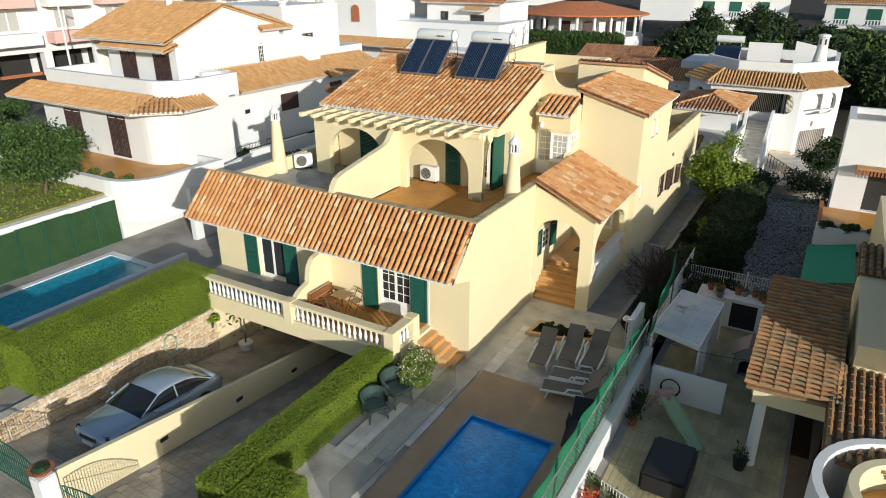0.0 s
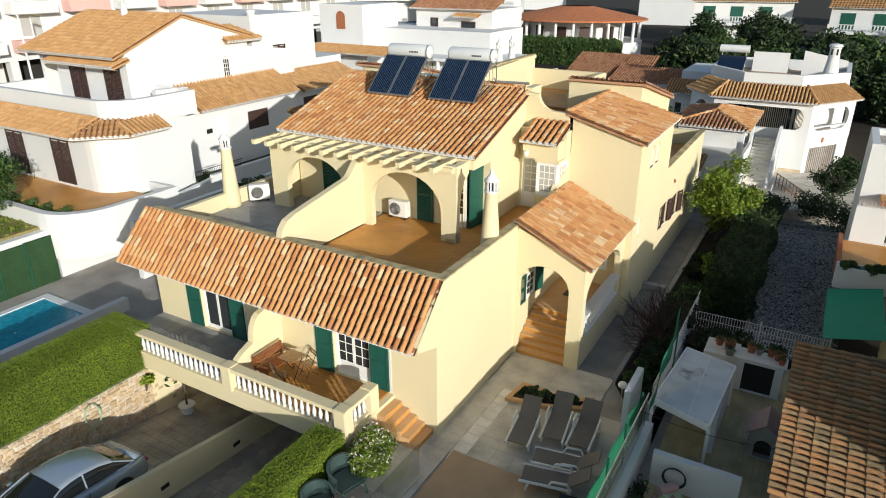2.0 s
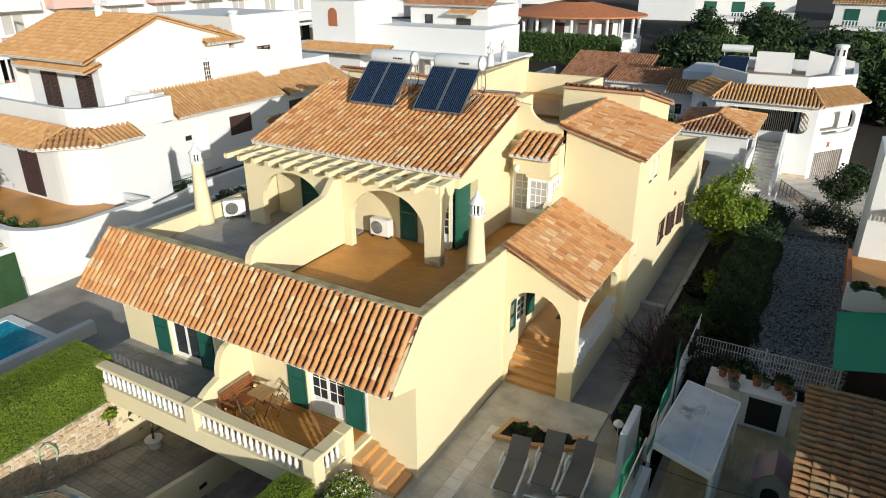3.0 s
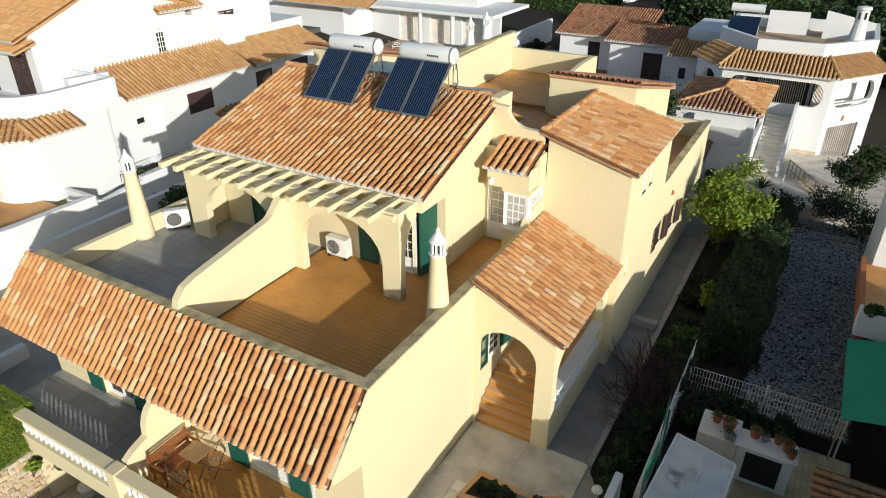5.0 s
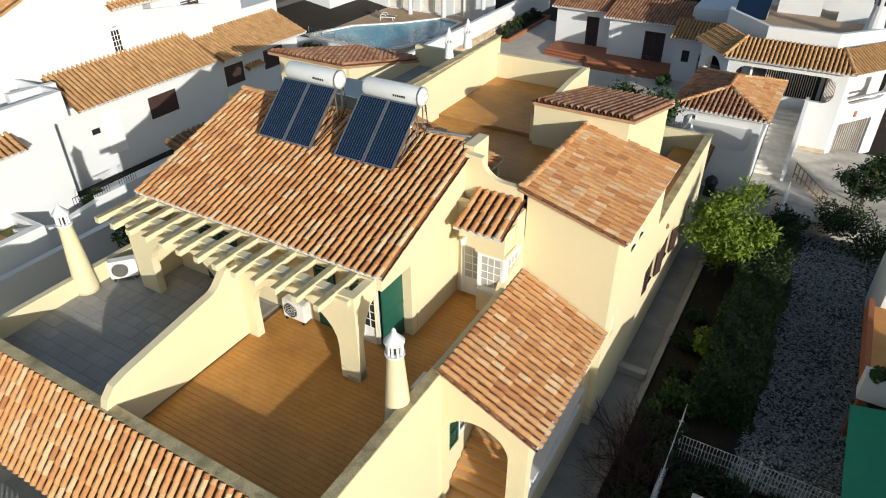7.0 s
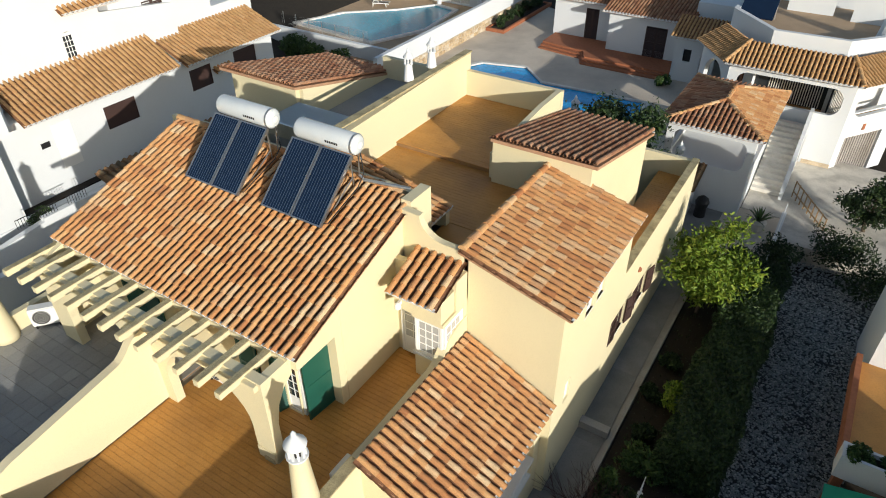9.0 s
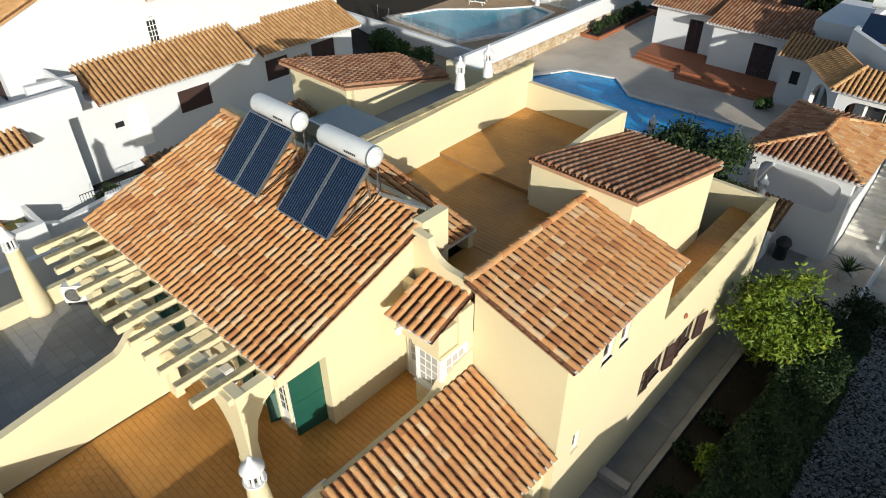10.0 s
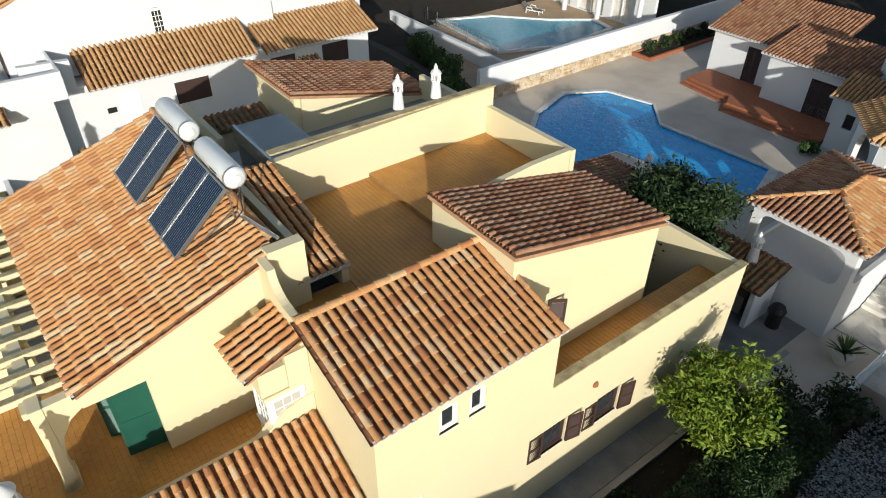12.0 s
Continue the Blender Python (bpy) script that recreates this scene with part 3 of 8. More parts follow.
part("basin", plate(plate(B(), rect(1.62, -10.2, 4.35, -2.8), (), "z", -1.4, 0.05), rect(1.58, -10.24, 4.39, -2.76), [rect(1.66, -10.16, 4.31, -2.84)], "z", -1.3, 1.345), POOLTILE, pool)
part("water", box(B(), 1.67, -10.15, -0.3, 4.30, -2.85, -0.07), WATER, pool)
# driveway ramp
rv = [(x, y, -1.75 + max(0, -1.5 - y) * 0.135) for y in (-12.3, -1.5, 6.0) for x in (-10.4, -1.75)]
tagged(quads("road_driveway", rv, [(0, 1, 3, 2), (2, 3, 5, 4)], CONCRETE), "sloping driveway of grey setts down to the garage", "driveway", kind="structure")


def ramp(y):
    return -1.75 + max(0, -1.5 - y) * 0.135


v, f = [], []
for j in range(40):
    for i in range(36):
        x0, y0 = -10.35 + i * 0.24, -12.2 + j * 0.34
        if -6.4 < x0 < -6.0:
            continue
        k = len(v)
        for dx, dy, dz in ((0, 0, 0.02), (0.225, 0, 0.02), (0.225, 0.325, 0.02), (0, 0.325, 0.02), (0, 0, 0), (0.225, 0, 0), (0.225, 0.325, 0), (0, 0.325, 0)):
            v.append((x0 + dx + (0.12 if j % 2 else 0), y0 + dy, ramp(y0 + dy) + dz))
        f += [(k, k + 1, k + 2, k + 3), (k, k + 4, k + 5, k + 1), (k + 1, k + 5, k + 6, k + 2), (k + 2, k + 6, k + 7, k + 3), (k + 3, k + 7, k + 4, k)]
tagged(quads("setts", v, f, COBBLE, bpy.data.objects["road_driveway"]), kind="stuff")
# wall between the two drives, following the ramp
bm = plate(B(), [(0.6, -1.75), (-11.5, -0.5), (-11.5, 0.90), (-1.4, -0.60), (0.6, -0.68)], (), "x", -6.27, 0.16)
dwall = tagged(part("wall_driveway", bm, YELLOW), "low yellow rendered wall between the two driveways", "wall", kind="structure")
for yy in (-2.5, -5.2, -8.2):
    part("wall_light", bbox(-6.11, yy - 0.14, ramp(yy) + 0.48, -6.09, yy + 0.14, ramp(yy) + 0.62, 0.005), DARKIN, dwall)
# retaining wall under the terrace hedge
setting("wall_terrace_edge", box(B(), -2.05, -12.2, -1.9, -1.75, -1.6, 0.1), YELLOW, "yellow rendered retaining wall of the pool terrace")

# ---- villa ----
villa = thing("house", "pale yellow semi-detached villa with clay tile roofs and roof terraces", "house", (-6, 6, 0))
ZF, ZT, ZB = 0.95, 4.15, 7.0


def wallpart(outline, holes=(), axis="y", at=0.0, thick=0.22, mat=YELLOW, label=""):
    return part("wall", plate(B(), outline, holes, axis, at, thick), mat, villa, label)


# ground storey: front wall with two glazed doors, side wall with its raking top, garage below
wallpart(rect(-12.08, ZF, -0.22, 3.72), [rect(-3.85, ZF + 0.02, -2.42, 3.0), rect(-9.95, ZF + 0.02, -8.5, 3.0)], "y", 0, 0.25)
wallpart([(0, -0.1), (10.2, -0.1), (10.2, 4.9), (9.6, 5.05), (0.55, 5.1), (0.42, 5.02), (-1.02, 3.72), (-1.06, 3.5), (-0.9, 3.4), (0, 3.85)][:6] + [(-1.0, 3.62), (-1.0, 3.42), (0, 3.1)], [rect(6.35, 1.78, 7.25, 2.85)], "x", -0.22, 0.22)
wallpart([(0, -1.8), (24, -1.8), (24, ZT), (0.5, ZT), (0.5, 5.1), (0.42, 5.02), (-1.0, 3.62), (-1.0, 3.42), (0, 3.1)], (), "x", -12.3, 0.22)
wallpart(rect(-12.08, 0.3, -0.22, 5.1 - 0.05), (), "y", 0.42, 0.16)
wallpart(rect(-1.9, -1.8, -0.22, ZF), (), "y", 0, 0.25)
wallpart(rect(-12.08, -1.8, -10.2, ZF), (), "y", 0, 0.25)
part("garage_wall", plate(B(), rect(-10.2, -1.8, -1.9, 0.7), [arch(-9.6, -6.6, -1.75, 0.2, 0.45), arch(-5.8, -2.6, -1.75, 0.2, 0.45)], "y", 1.4, 0.2), YELLOW, villa)
# dark sheet painted as the garage's unlit depth
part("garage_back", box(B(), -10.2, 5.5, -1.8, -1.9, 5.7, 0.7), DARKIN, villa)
for xx in (-10.3, -1.95):
    part("garage_side", box(B(), xx - 0.1, -0.05, -1.8, xx + 0.1, 5.5, 0.7), YELLOW, villa)
part("terrace_slab", plate(B(), rect(-12.1, 0.6, -0.2, 22), (), "z", 3.9, 0.2), CONCRETE, villa)
tf = part("terrace_bed", box(B(), -6.1, 0.58, 4.1, -0.22, 10.2, 4.13), GROUT, villa)
paving(tf, "floor_tiles", -6.1, 0.58, -0.22, 10.2, 4.15, TERRACOTTA, 0.3, 0.15, 0.008, 0.02, 0.5)
tg = part("terrace_bed", box(B(), -12.1, 0.58, 4.1, -6.32, 10.2, 4.13), GROUT, villa)
paving(tg, "floor_tiles", -12.1, 0.58, -6.32, 10.2, 4.15, GREYFLOOR, 0.4, 0.4, 0.008, 0.02)
# copings of the terrace
part("coping", plate(B(), rect(-12.32, 0.38, 0.03, 0.66), (), "z", 5.06, 0.05), CAP, villa)
part("coping", plate(B(), rect(-0.26, 0.66, 0.03, 9.7), (), "z", 5.06, 0.05), CAP, villa)
part("parapet", box(B(), -12.3, 0.6, ZT, -12.08, 10.0, 4.75), YELLOW, villa)
# wall between the terraces, with its sweeping top
sw = [(0.58, 4.2), (5.1, 4.2), (5.1, 6.9), (4.9, 6.88)]
sw += [(4.75 - 0.85 * t, 6.72 - 0.55 * (0.5 - 0.5 * math.cos(math.pi * t))) for t in np.linspace(0, 1, 8).tolist()]
sw += [(1.15, 5.72), (0.75, 5.6), (0.5, 5.35), (0.42, 5.12)]
wallpart(sw, (), "x", -6.32, 0.24)
wallpart([(-2.0, ZF), (0.0, ZF), (0.0, 3.2)] + [(-0.75 - 0.55 * math.sin(a), 3.0 - 0.9 * (1 - math.cos(a))) for a in np.linspace(0, 1.57, 6).tolist()] + [(-1.75, 1.95), (-2.0, 1.8)], (), "x", -6.3, 0.22)
# front tile skirt
tile_roof(villa, (-12.75, -1.12, 3.44), (1, 0, 0), (0, 1.55, 1.6), 12.68, 2.23, "warm", pieces=True, label="terracotta barrel tiles along the front")
part("eave_moulding", box(B(), -12.7, -1.06, 3.3, -0.2, -0.95, 3.4), WHITE, villa)
part("soffit", plate(B(), [(-1.0, 3.36), (0.0, 3.5), (0.42, 4.9), (0.42, 4.98), (-1.02, 3.44)], (), "x", -12.6, 12.4), YELLOW, villa)
# doors with green shutters at the balconies
for cx, sh in ((-3.13, True), (-9.22, True)):
    window(villa, pose(cx, 0.12, ZF + 0.02), 1.42, 2.02, 2 if cx > -5 else 1, 4 if cx > -5 else 1, leafs=2, kick=0.5 if cx > -5 else 0.0, name="balcony_door")
    shutter(villa, pose(cx - 1.42, -0.04, ZF + 0.04), 0.68, 2.0)
    shutter(villa, pose(cx + 0.74, -0.04, ZF + 0.04), 0.68, 2.0)
    for q in (-1.5, 1.44):
        part("door_surround", box(B(), cx + q, -0.02, ZF, cx + q + 0.07, 0.01, 3.1), WHITE, villa)
# dark sheet behind the balcony doors, painted as shaded rooms
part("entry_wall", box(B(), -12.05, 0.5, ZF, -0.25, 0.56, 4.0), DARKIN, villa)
# balcony slab, tiles, balustrade
part("balcony_slab", plate(B(), rect(-12.3, -2.35, -1.55, 0.0), (), "z", 0.35, 0.56), YELLOW, villa)
bt = part("balcony_bed", box(B(), -6.1, -2.1, 0.9, -1.75, 0, 0.93), GROUT, villa)
paving(bt, "floor_tiles", -6.08, -2.1, -1.75, -0.005, ZF, TERRACOTTA, 0.3, 0.15, 0.008, 0.02, 0.5)
bt = part("balcony_bed", box(B(), -12.28, -2.1, 0.9, -6.32, 0, 0.93), GROUT, villa)
paving(bt, "floor_tiles", -12.28, -2.1, -6.32, -0.005, ZF, GREYFLOOR, 0.4, 0.4, 0.008, 0.02)
bal = tagged(part("balustrade", box(box(B(), -12.3, -2.38, 0.92, -1.6, -2.12, 1.02), -1.88, -2.12, 0.92, -1.6, -0.95, 1.02), YELLOW, villa))
balusters(bal, (-12.2, -2.25, 0), (-6.5, -2.25, 0), 1.02, 0.62)
balusters(bal, (-6.0, -2.25, 0), (-2.0, -2.25, 0), 1.02, 0.62)
balusters(bal, (-1.74, -2.05, 0), (-1.74, -1.2, 0), 1.02, 0.62)
part("handrail", box(box(B(), -12.3, -2.42, 1.64, -1.56, -2.08, 1.76), -1.92, -2.08, 1.64, -1.56, -0.85, 1.76), YELLOW, bal)
for px, py in ((-6.22, -2.25), (-1.74, -2.25), (-1.74, -1.0)):
    part("pier", bbox(px - 0.2, py - 0.2, 0.3 if py < -2 and px > -2 else 0.92, px + 0.2, py + 0.2, 1.79, 0.015), YELLOW, bal)
part("pier_base", box(B(), -1.95, -2.4, -1.8, -1.55, -2.05, 0.35), YELLOW, villa)
for xx in (-10.4, -12.2):
    part("garage_pier", box(B(), xx - 0.25, -2.3, -1.8, xx + 0.05, 0, 0.35), YELLOW, villa)
part("wall_plaque", bbox(-11.2, -2.37, 0.5, -10.95, -2.34, 0.78, 0.004), BROWN, villa)
# steps from the balcony down to the terrace
for i in range(5):
    part("step", bbox(-1.55 + i * 0.28, -0.95, -0.05, -1.25 + i * 0.28, -0.02, ZF - (i + 1) * 0.155, 0.008), STEPT, villa)
    part("riser", box(B(), -1.248 + i * 0.28, -0.93, max(0.0, ZF - (i + 2) * 0.155 + 0.02), -1.243 + i * 0.28, -0.03, ZF - (i + 1) * 0.155 - 0.025), TERRACOTTA, villa)
# upper storey: arcade, recessed wall, side wall, gable
wallpart(rect(-10.7, 4.05, -2.1, 6.95), [arch(-5.75, -2.72, 4.1, 5.2, 6.45), arch(-9.9, -6.9, 4.1, 5.2, 6.45)], "y", 4.9, 0.26)
wallpart([(5.16, 5.3), (5.3, 5.9), (5.55, 6.3), (5.85, 6.5), (5.85, 6.95), (5.16, 6.93)], (), "x", -2.36, 0.24)
wallpart(rect(-10.5, ZT, -2.6, 7.2), [rect(-3.05, ZT + 0.02, -2.62, 6.2), rect(-4.6, ZT + 0.02, -3.9, 6.2)], "y", 6.35, 0.2)
part("column", bbox(-2.72, 4.86, ZT, -2.1, 5.2, 4.55, 0.03), YELLOW, villa)
part("column_base", bbox(-2.5, 4.83, ZT, -2.16, 5.17, 4.3, 0.01), CAP, villa)
wallpart([(7.45, ZT), (10.4, ZT), (10.4, 8.52), (7.45, 7.54)], (), "x", -2.15, 0.22)
wallpart([(7.45, ZT), (7.45, 7.54), (5.85, 7.0), (5.85, 6.62), (7.2, 6.62), (7.2, ZT)], (), "x", -2.3, 0.36)
wallpart([(5.16, ZT), (11.1, ZT), (11.1, 8.55), (10.7, 8.6), (5.16, 6.85)], (), "x", -10.8, 0.2)
window(villa, pose(-2.83, 6.42, ZT + 0.02, 0, 0, 0), 0.66, 2.05, 2, 5, kick=0.5, name="terrace_door")
shutter(villa, pose(-2.33, 6.32, ZT + 0.03, 0, 0, 84), 1.15, 2.25, slats=False)
shutter(villa, pose(-3.2, 6.1, ZT + 0.03, 0, 0, 70), 0.35, 2.1)
shutter(villa, pose(-4.6, 6.3, ZT + 0.03), 0.7, 2.1)
shutter(villa, pose(-9.2, 6.3, ZT + 0.03), 0.8, 2.1)
shutter(villa, pose(-8.4, 6.3, ZT + 0.03), 0.8, 2.1)
# pergola beams
part("wall_plate", bbox(-11.1, 4.78, 6.72, -2.2, 4.98, 6.9, 0.01), YELLOW, villa)
for i in range(13):
    xx = -10.85 + i * 0.68
    part("pergola_beam", bbox(xx - 0.09, 4.2, 6.82, xx + 0.09, 6.2, 7.0, 0.012), YELLOW, villa)
    part("beam_top", box(B(), xx - 0.085, 4.22, 7.0, xx + 0.085, 6.0, 7.012), CAP, villa)
part("purlin", bbox(-11.1, 5.75, 6.82, -2.1, 5.95, 6.98, 0.01), YELLOW, villa)
# main roof, its ridge and the short slope behind
RS = 0.335
tile_roof(villa, (-11.05, 5.78, 7.08), (1, 0, 0), (0, 1, RS), 9.18, 5.2, "warm", pieces=True, label="large terracotta barrel tile roof slope")
ridge(villa, (-11.05, 10.78, 8.80), (-2.3, 10.78, 8.80))
tile_roof(villa, (-1.85, 12.55, 7.55), (0, -1, 0), (-4.3, 0, 1.0), 1.55, 4.4, "warm", label="narrow terracotta tile strip beside the terrace")
part("strip_wall", plate(B(), [(-6.1, 6.9), (-1.9, 6.9), (-1.9, 7.4), (-6.1, 8.4)], (), "y", 12.3, 0.2), YELLOW, villa)
part("back_wall", box(B(), -10.7, 11.2, ZT, -2.0, 11.4, 8.55), YELLOW, villa)
# stub wall by the ridge with a curved sweep down to the bay
wallpart([(10.42, 6.9), (11.35, 6.9), (11.35, 8.85), (10.42, 8.85)], (), "x", -2.1, 0.32)
wallpart([(-2.0, 6.9), (-0.1, 6.9), (-0.1, 8.05), (-0.55, 8.05)] + [(-0.65 - 0.75 * math.sin(a), 8.05 + 0.62 * (1 - math.cos(a))) for a in np.linspace(0, 1.57, 8).tolist()] + [(-2.0, 8.72)], (), "y", 10.2, 0.2)
# bay with its own little roof
part("bay_wall", plate(B(), rect(-2.0, ZT, -0.05, 7.4), [rect(-1.75, ZT + 0.1, -0.98, 6.25), rect(-0.92, 5.0, -0.3, 6.25)], "y", 9.78, 0.2), YELLOW, villa)
part("bay_head", box(B(), -0.2, 9.76, 6.42, -0.005, 10.3, 7.4), YELLOW, villa)
part("bay_post", box(B(), -0.12, 10.12, 5.1, 0.0, 10.3, 6.42), YELLOW, villa)
part("bay_ledge", box(B(), -1.0, 9.14, 4.94, 0.03, 10.15, 5.0), WHITE, villa)
part("bay_head", box(B(), -1.5, 9.1, 6.42, -0.06, 9.75, 7.12), YELLOW, villa)
window(villa, pose(-1.36, 9.72, ZT + 0.08), 0.78, 2.1, 2, 5, kick=0.6, name="terrace_door", pane=CURTAIN)
part("bay_frame", box(B(), -0.95, 9.18, ZT, -0.05, 9.25, 5.0), YELLOW, villa)
window(villa, pose(-0.5, 9.2, 5.0), 0.85, 1.3, 3, 4, name="bay_window", pane=CURTAIN)
window(villa, pose(-0.03, 9.65, 5.0, 0, 0, 90), 0.9, 1.3, 3, 4, name="bay_window", pane=CURTAIN)
part("bay_head", box(B(), -0.98, 9.12, 6.3, -0.005, 10.2, 6.41), YELLOW, villa)
tile_roof(villa, (-1.55, 8.82, 7.12), (1, 0, 0), (0, 1.5, 0.55), 1.5, 1.6, "warm", pieces=True)
# side wing: tall part with mono-pitch roof
wallpart([(-0.1, -0.1), (2.75, -0.1), (2.75, 7.22), (-0.1, 8.0)], (), "y", 10.3, 0.22)
wallpart([(10.52, -0.1), (24.3, -0.1), (24.3, 4.95), (15.6, 4.95), (15.6, 7.2), (10.52, 7.2)],
         [arch(11.95, 12.5, 5.85, 6.45, 6.72), arch(12.8, 13.3, 5.85, 6.45, 6.72), rect(15.5, 2.2, 16.4, 3.25), rect(17.7, 1.95, 18.7, 3.05), rect(11.1, 3.2, 11.5, 4.0)], "x", 2.53, 0.22)
wallpart([(0, ZT), (2.53, ZT), (2.53, 7.2), (-0.1, 7.95)], (), "y", 15.38, 0.2)
tile_roof(villa, (2.98, 15.55, 7.22), (0, -1, 0), (-3.15, 0, 0.85), 5.4, 3.27, "warm", pieces=True, label="terracotta tile roof of the side wing")
ridge(villa, (-0.1, 10.15, 8.14), (-0.1, 15.5, 8.14))
for yc, ww in ((12.22, 0.55), (13.05, 0.5)):
    window(villa, pose(2.66, yc, 5.85, 0, 0, 90), ww, 0.8, 1, 1, sill=True)
for yc, zz, ww in ((15.95, 2.2, 0.9), (18.2, 1.95, 1.0)):
    window(villa, pose(2.66, yc, zz, 0, 0, 90), ww, 1.05, 2, 1, frame_mat=BROWN, sill=True)
    shutter(villa, pose(2.8, yc + ww / 2 + 0.02, zz, 0, 0, 78), 0.5, 1.05, BROWN)
    shutter(villa, pose(2.78, yc - ww / 2 - 0.02, zz, 0, 0, -95), 0.5, 1.05, BROWN)
window(villa, pose(2.66, 11.3, 3.2, 0, 0, 90), 0.4, 0.8, 1, 1)
# dark sheet behind the side windows, painted as unlit rooms
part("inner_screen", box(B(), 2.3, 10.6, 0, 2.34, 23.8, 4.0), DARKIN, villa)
# strip terrace along the side and the set-back room behind it
fb = part("side_terrace_bed", box(B(), 1.3, 15.6, 4.0, 2.53, 24.1, 4.13), GROUT, villa)
paving(fb, "floor_tiles", 1.3, 15.6, 2.53, 24.1, 4.15, TERRACOTTA, 0.3, 0.15, 0.008, 0.02, 0.5)
part("coping", plate(B(), rect(2.5, 15.62, 2.78, 24.33), (), "z", 4.95, 0.05), CAP, villa)
wallpart(rect(-6, -1.8, 2.53, 4.94), (), "y", 24.1, 0.2)
wallpart([(15.45, ZT), (20.9, ZT), (20.9, 7.2), (15.45, 8.45)], [rect(16.0, 5.0, 16.7, 6.4)], "x", 1.1, 0.2)
wallpart([(-2.0, ZB - 0.5), (1.3, ZB - 0.5), (1.3, 8.5), (-2.0, 8.5)], (), "y", 15.25, 0.2)
wallpart([(15.45, 6), (20.6, 6), (20.6, 7.25), (15.45, 8.45)], (), "x", -1.99, 0.2)
wallpart(rect(-6, ZT, 1.3, 7.2), (), "y", 20.9, 0.2)
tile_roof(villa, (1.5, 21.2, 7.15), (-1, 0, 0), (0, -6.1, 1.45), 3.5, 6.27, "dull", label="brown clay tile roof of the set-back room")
shutter(villa, pose(1.33, 16.65, 5.0, 0, 0, 60), 0.5, 1.4, BROWN)
# high terrace between the roofs
fb = part("roof_terrace_bed", box(B(), -6.1, 12.5, 6.8, -0.1, 20.9, 6.98), GROUT, villa)
part("roof_terrace_bed", box(B(), -2.0, 9.99, 6.8, -0.13, 12.49, 6.985), TERRACOTTA, villa)
paving(fb, "floor_tiles", -6.1, 12.5, -0.1, 15.7, ZB, TERRACOTTA, 0.3, 0.15, 0.008, 0.02, 0.5)
fb = part("roof_terrace_step", box(B(), -6.1, 15.7, 6.98, -2.0, 20.9, 7.13), GROUT, villa)
paving(fb, "floor_tiles", -6.1, 15.7, -2.0, 20.6, 7.15, TERRACOTTA, 0.3, 0.15, 0.008, 0.02, 0.5)
wallpart([(12.5, 6.5), (20.9, 6.5), (20.9, 8.85), (12.5, 8.55)], (), "x", -6.32, 0.24)
part("coping", plate(B(), rect(-6.35, 12.5, -6.05, 20.95), (), "z", 8.8, 0.06), CAP, villa)
wallpart([(-6.1, 6.5), (-2.0, 6.5), (-2.0, 8.15), (-6.1, 8.15)], (), "y", 20.6, 0.22)
wallpart([(15.46, 6.5), (20.58, 6.5), (20.58, 8.2), (19.0, 8.2), (15.46, 7.9)], (), "x", -2.2, 0.2)
wallpart([(10.3, 6.5), (15.4, 6.5), (15.4, 7.95), (10.3, 7.95)], (), "x", -0.12, 0.14)
# the other half's set-back room and terrace
wallpart([(-13.6, 6.0), (-10.3, 6.0), (-10.3, 8.4), (-13.6, 8.4)], (), "y", 15.3, 0.2)
wallpart([(15.5, 6), (20.7, 6), (20.7, 7.2), (15.5, 8.35)], (), "x", -10.31, 0.2)
wallpart([(15.5, -1.8), (20.9, -1.8), (20.9, 7.2), (15.5, 8.35)], (), "x", -13.8, 0.2)
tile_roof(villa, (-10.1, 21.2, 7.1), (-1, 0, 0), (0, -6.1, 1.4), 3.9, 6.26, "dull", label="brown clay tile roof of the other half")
part("roof_terrace_bed", box(B(), -10.3, 12.5, 6.8, -6.32, 20.9, 6.98), GREYFLOOR, villa)
part("parapet", box(B(), -10.3, 20.7, 6.5, -6.3, 20.9, 7.9), YELLOW, villa)
part("parapet", box(B(), -13.8, 12.4, 4, -10.3, 12.6, 7.6), YELLOW, villa)
tile_roof(villa, (-12.1, 15.2, 6.9), (0, -1, 0), (-1.0, 0, 0.3), 6.6, 1.0, "old")
wallpart(rect(8.6, ZT, 15.2, 6.9), (), "x", -12.5, 0.2)
part("lantern_frame", box(B(), -9.2, 12.6, 8.0, -6.4, 12.7, 8.5), METAL, villa)
part("lantern_frame", box(B(), -9.2, 14.2, 8.0, -6.4, 14.3, 8.4), METAL, villa)
part("lantern_side", box(B(), -9.25, 12.7, 7.0, -9.15, 14.2, 8.42), METAL, villa)
part("lantern_sheet", plate(B(), rect(-9.2, 12.6, -6.4, 14.3), (), "z", 8.42, 0.03), SHEET, villa)
part("rear_wall", box(B(), -13.8, 20.9, -1.8, -6, 21.0, 7.0), YELLOW, villa)
# porch over the stairs
wallpart([(0.0, -0.1), (2.5, -0.1), (2.5, 4.0), (0.0, 4.98)], [arch(0.12, 1.98, 0.0, 2.9, 3.72)], "y", 5.5, 0.24)
wallpart([(5.74, -0.1), (10.3, -0.1), (10.3, 4.05), (5.74, 4.05)], [arch(5.85, 9.9, 1.2, 2.6, 3.55)], "x", 2.28, 0.22)
part("porch_floor", box(B(), 0, 7.4, -0.1, 2.28, 10.3, 1.2), STEPT, villa)
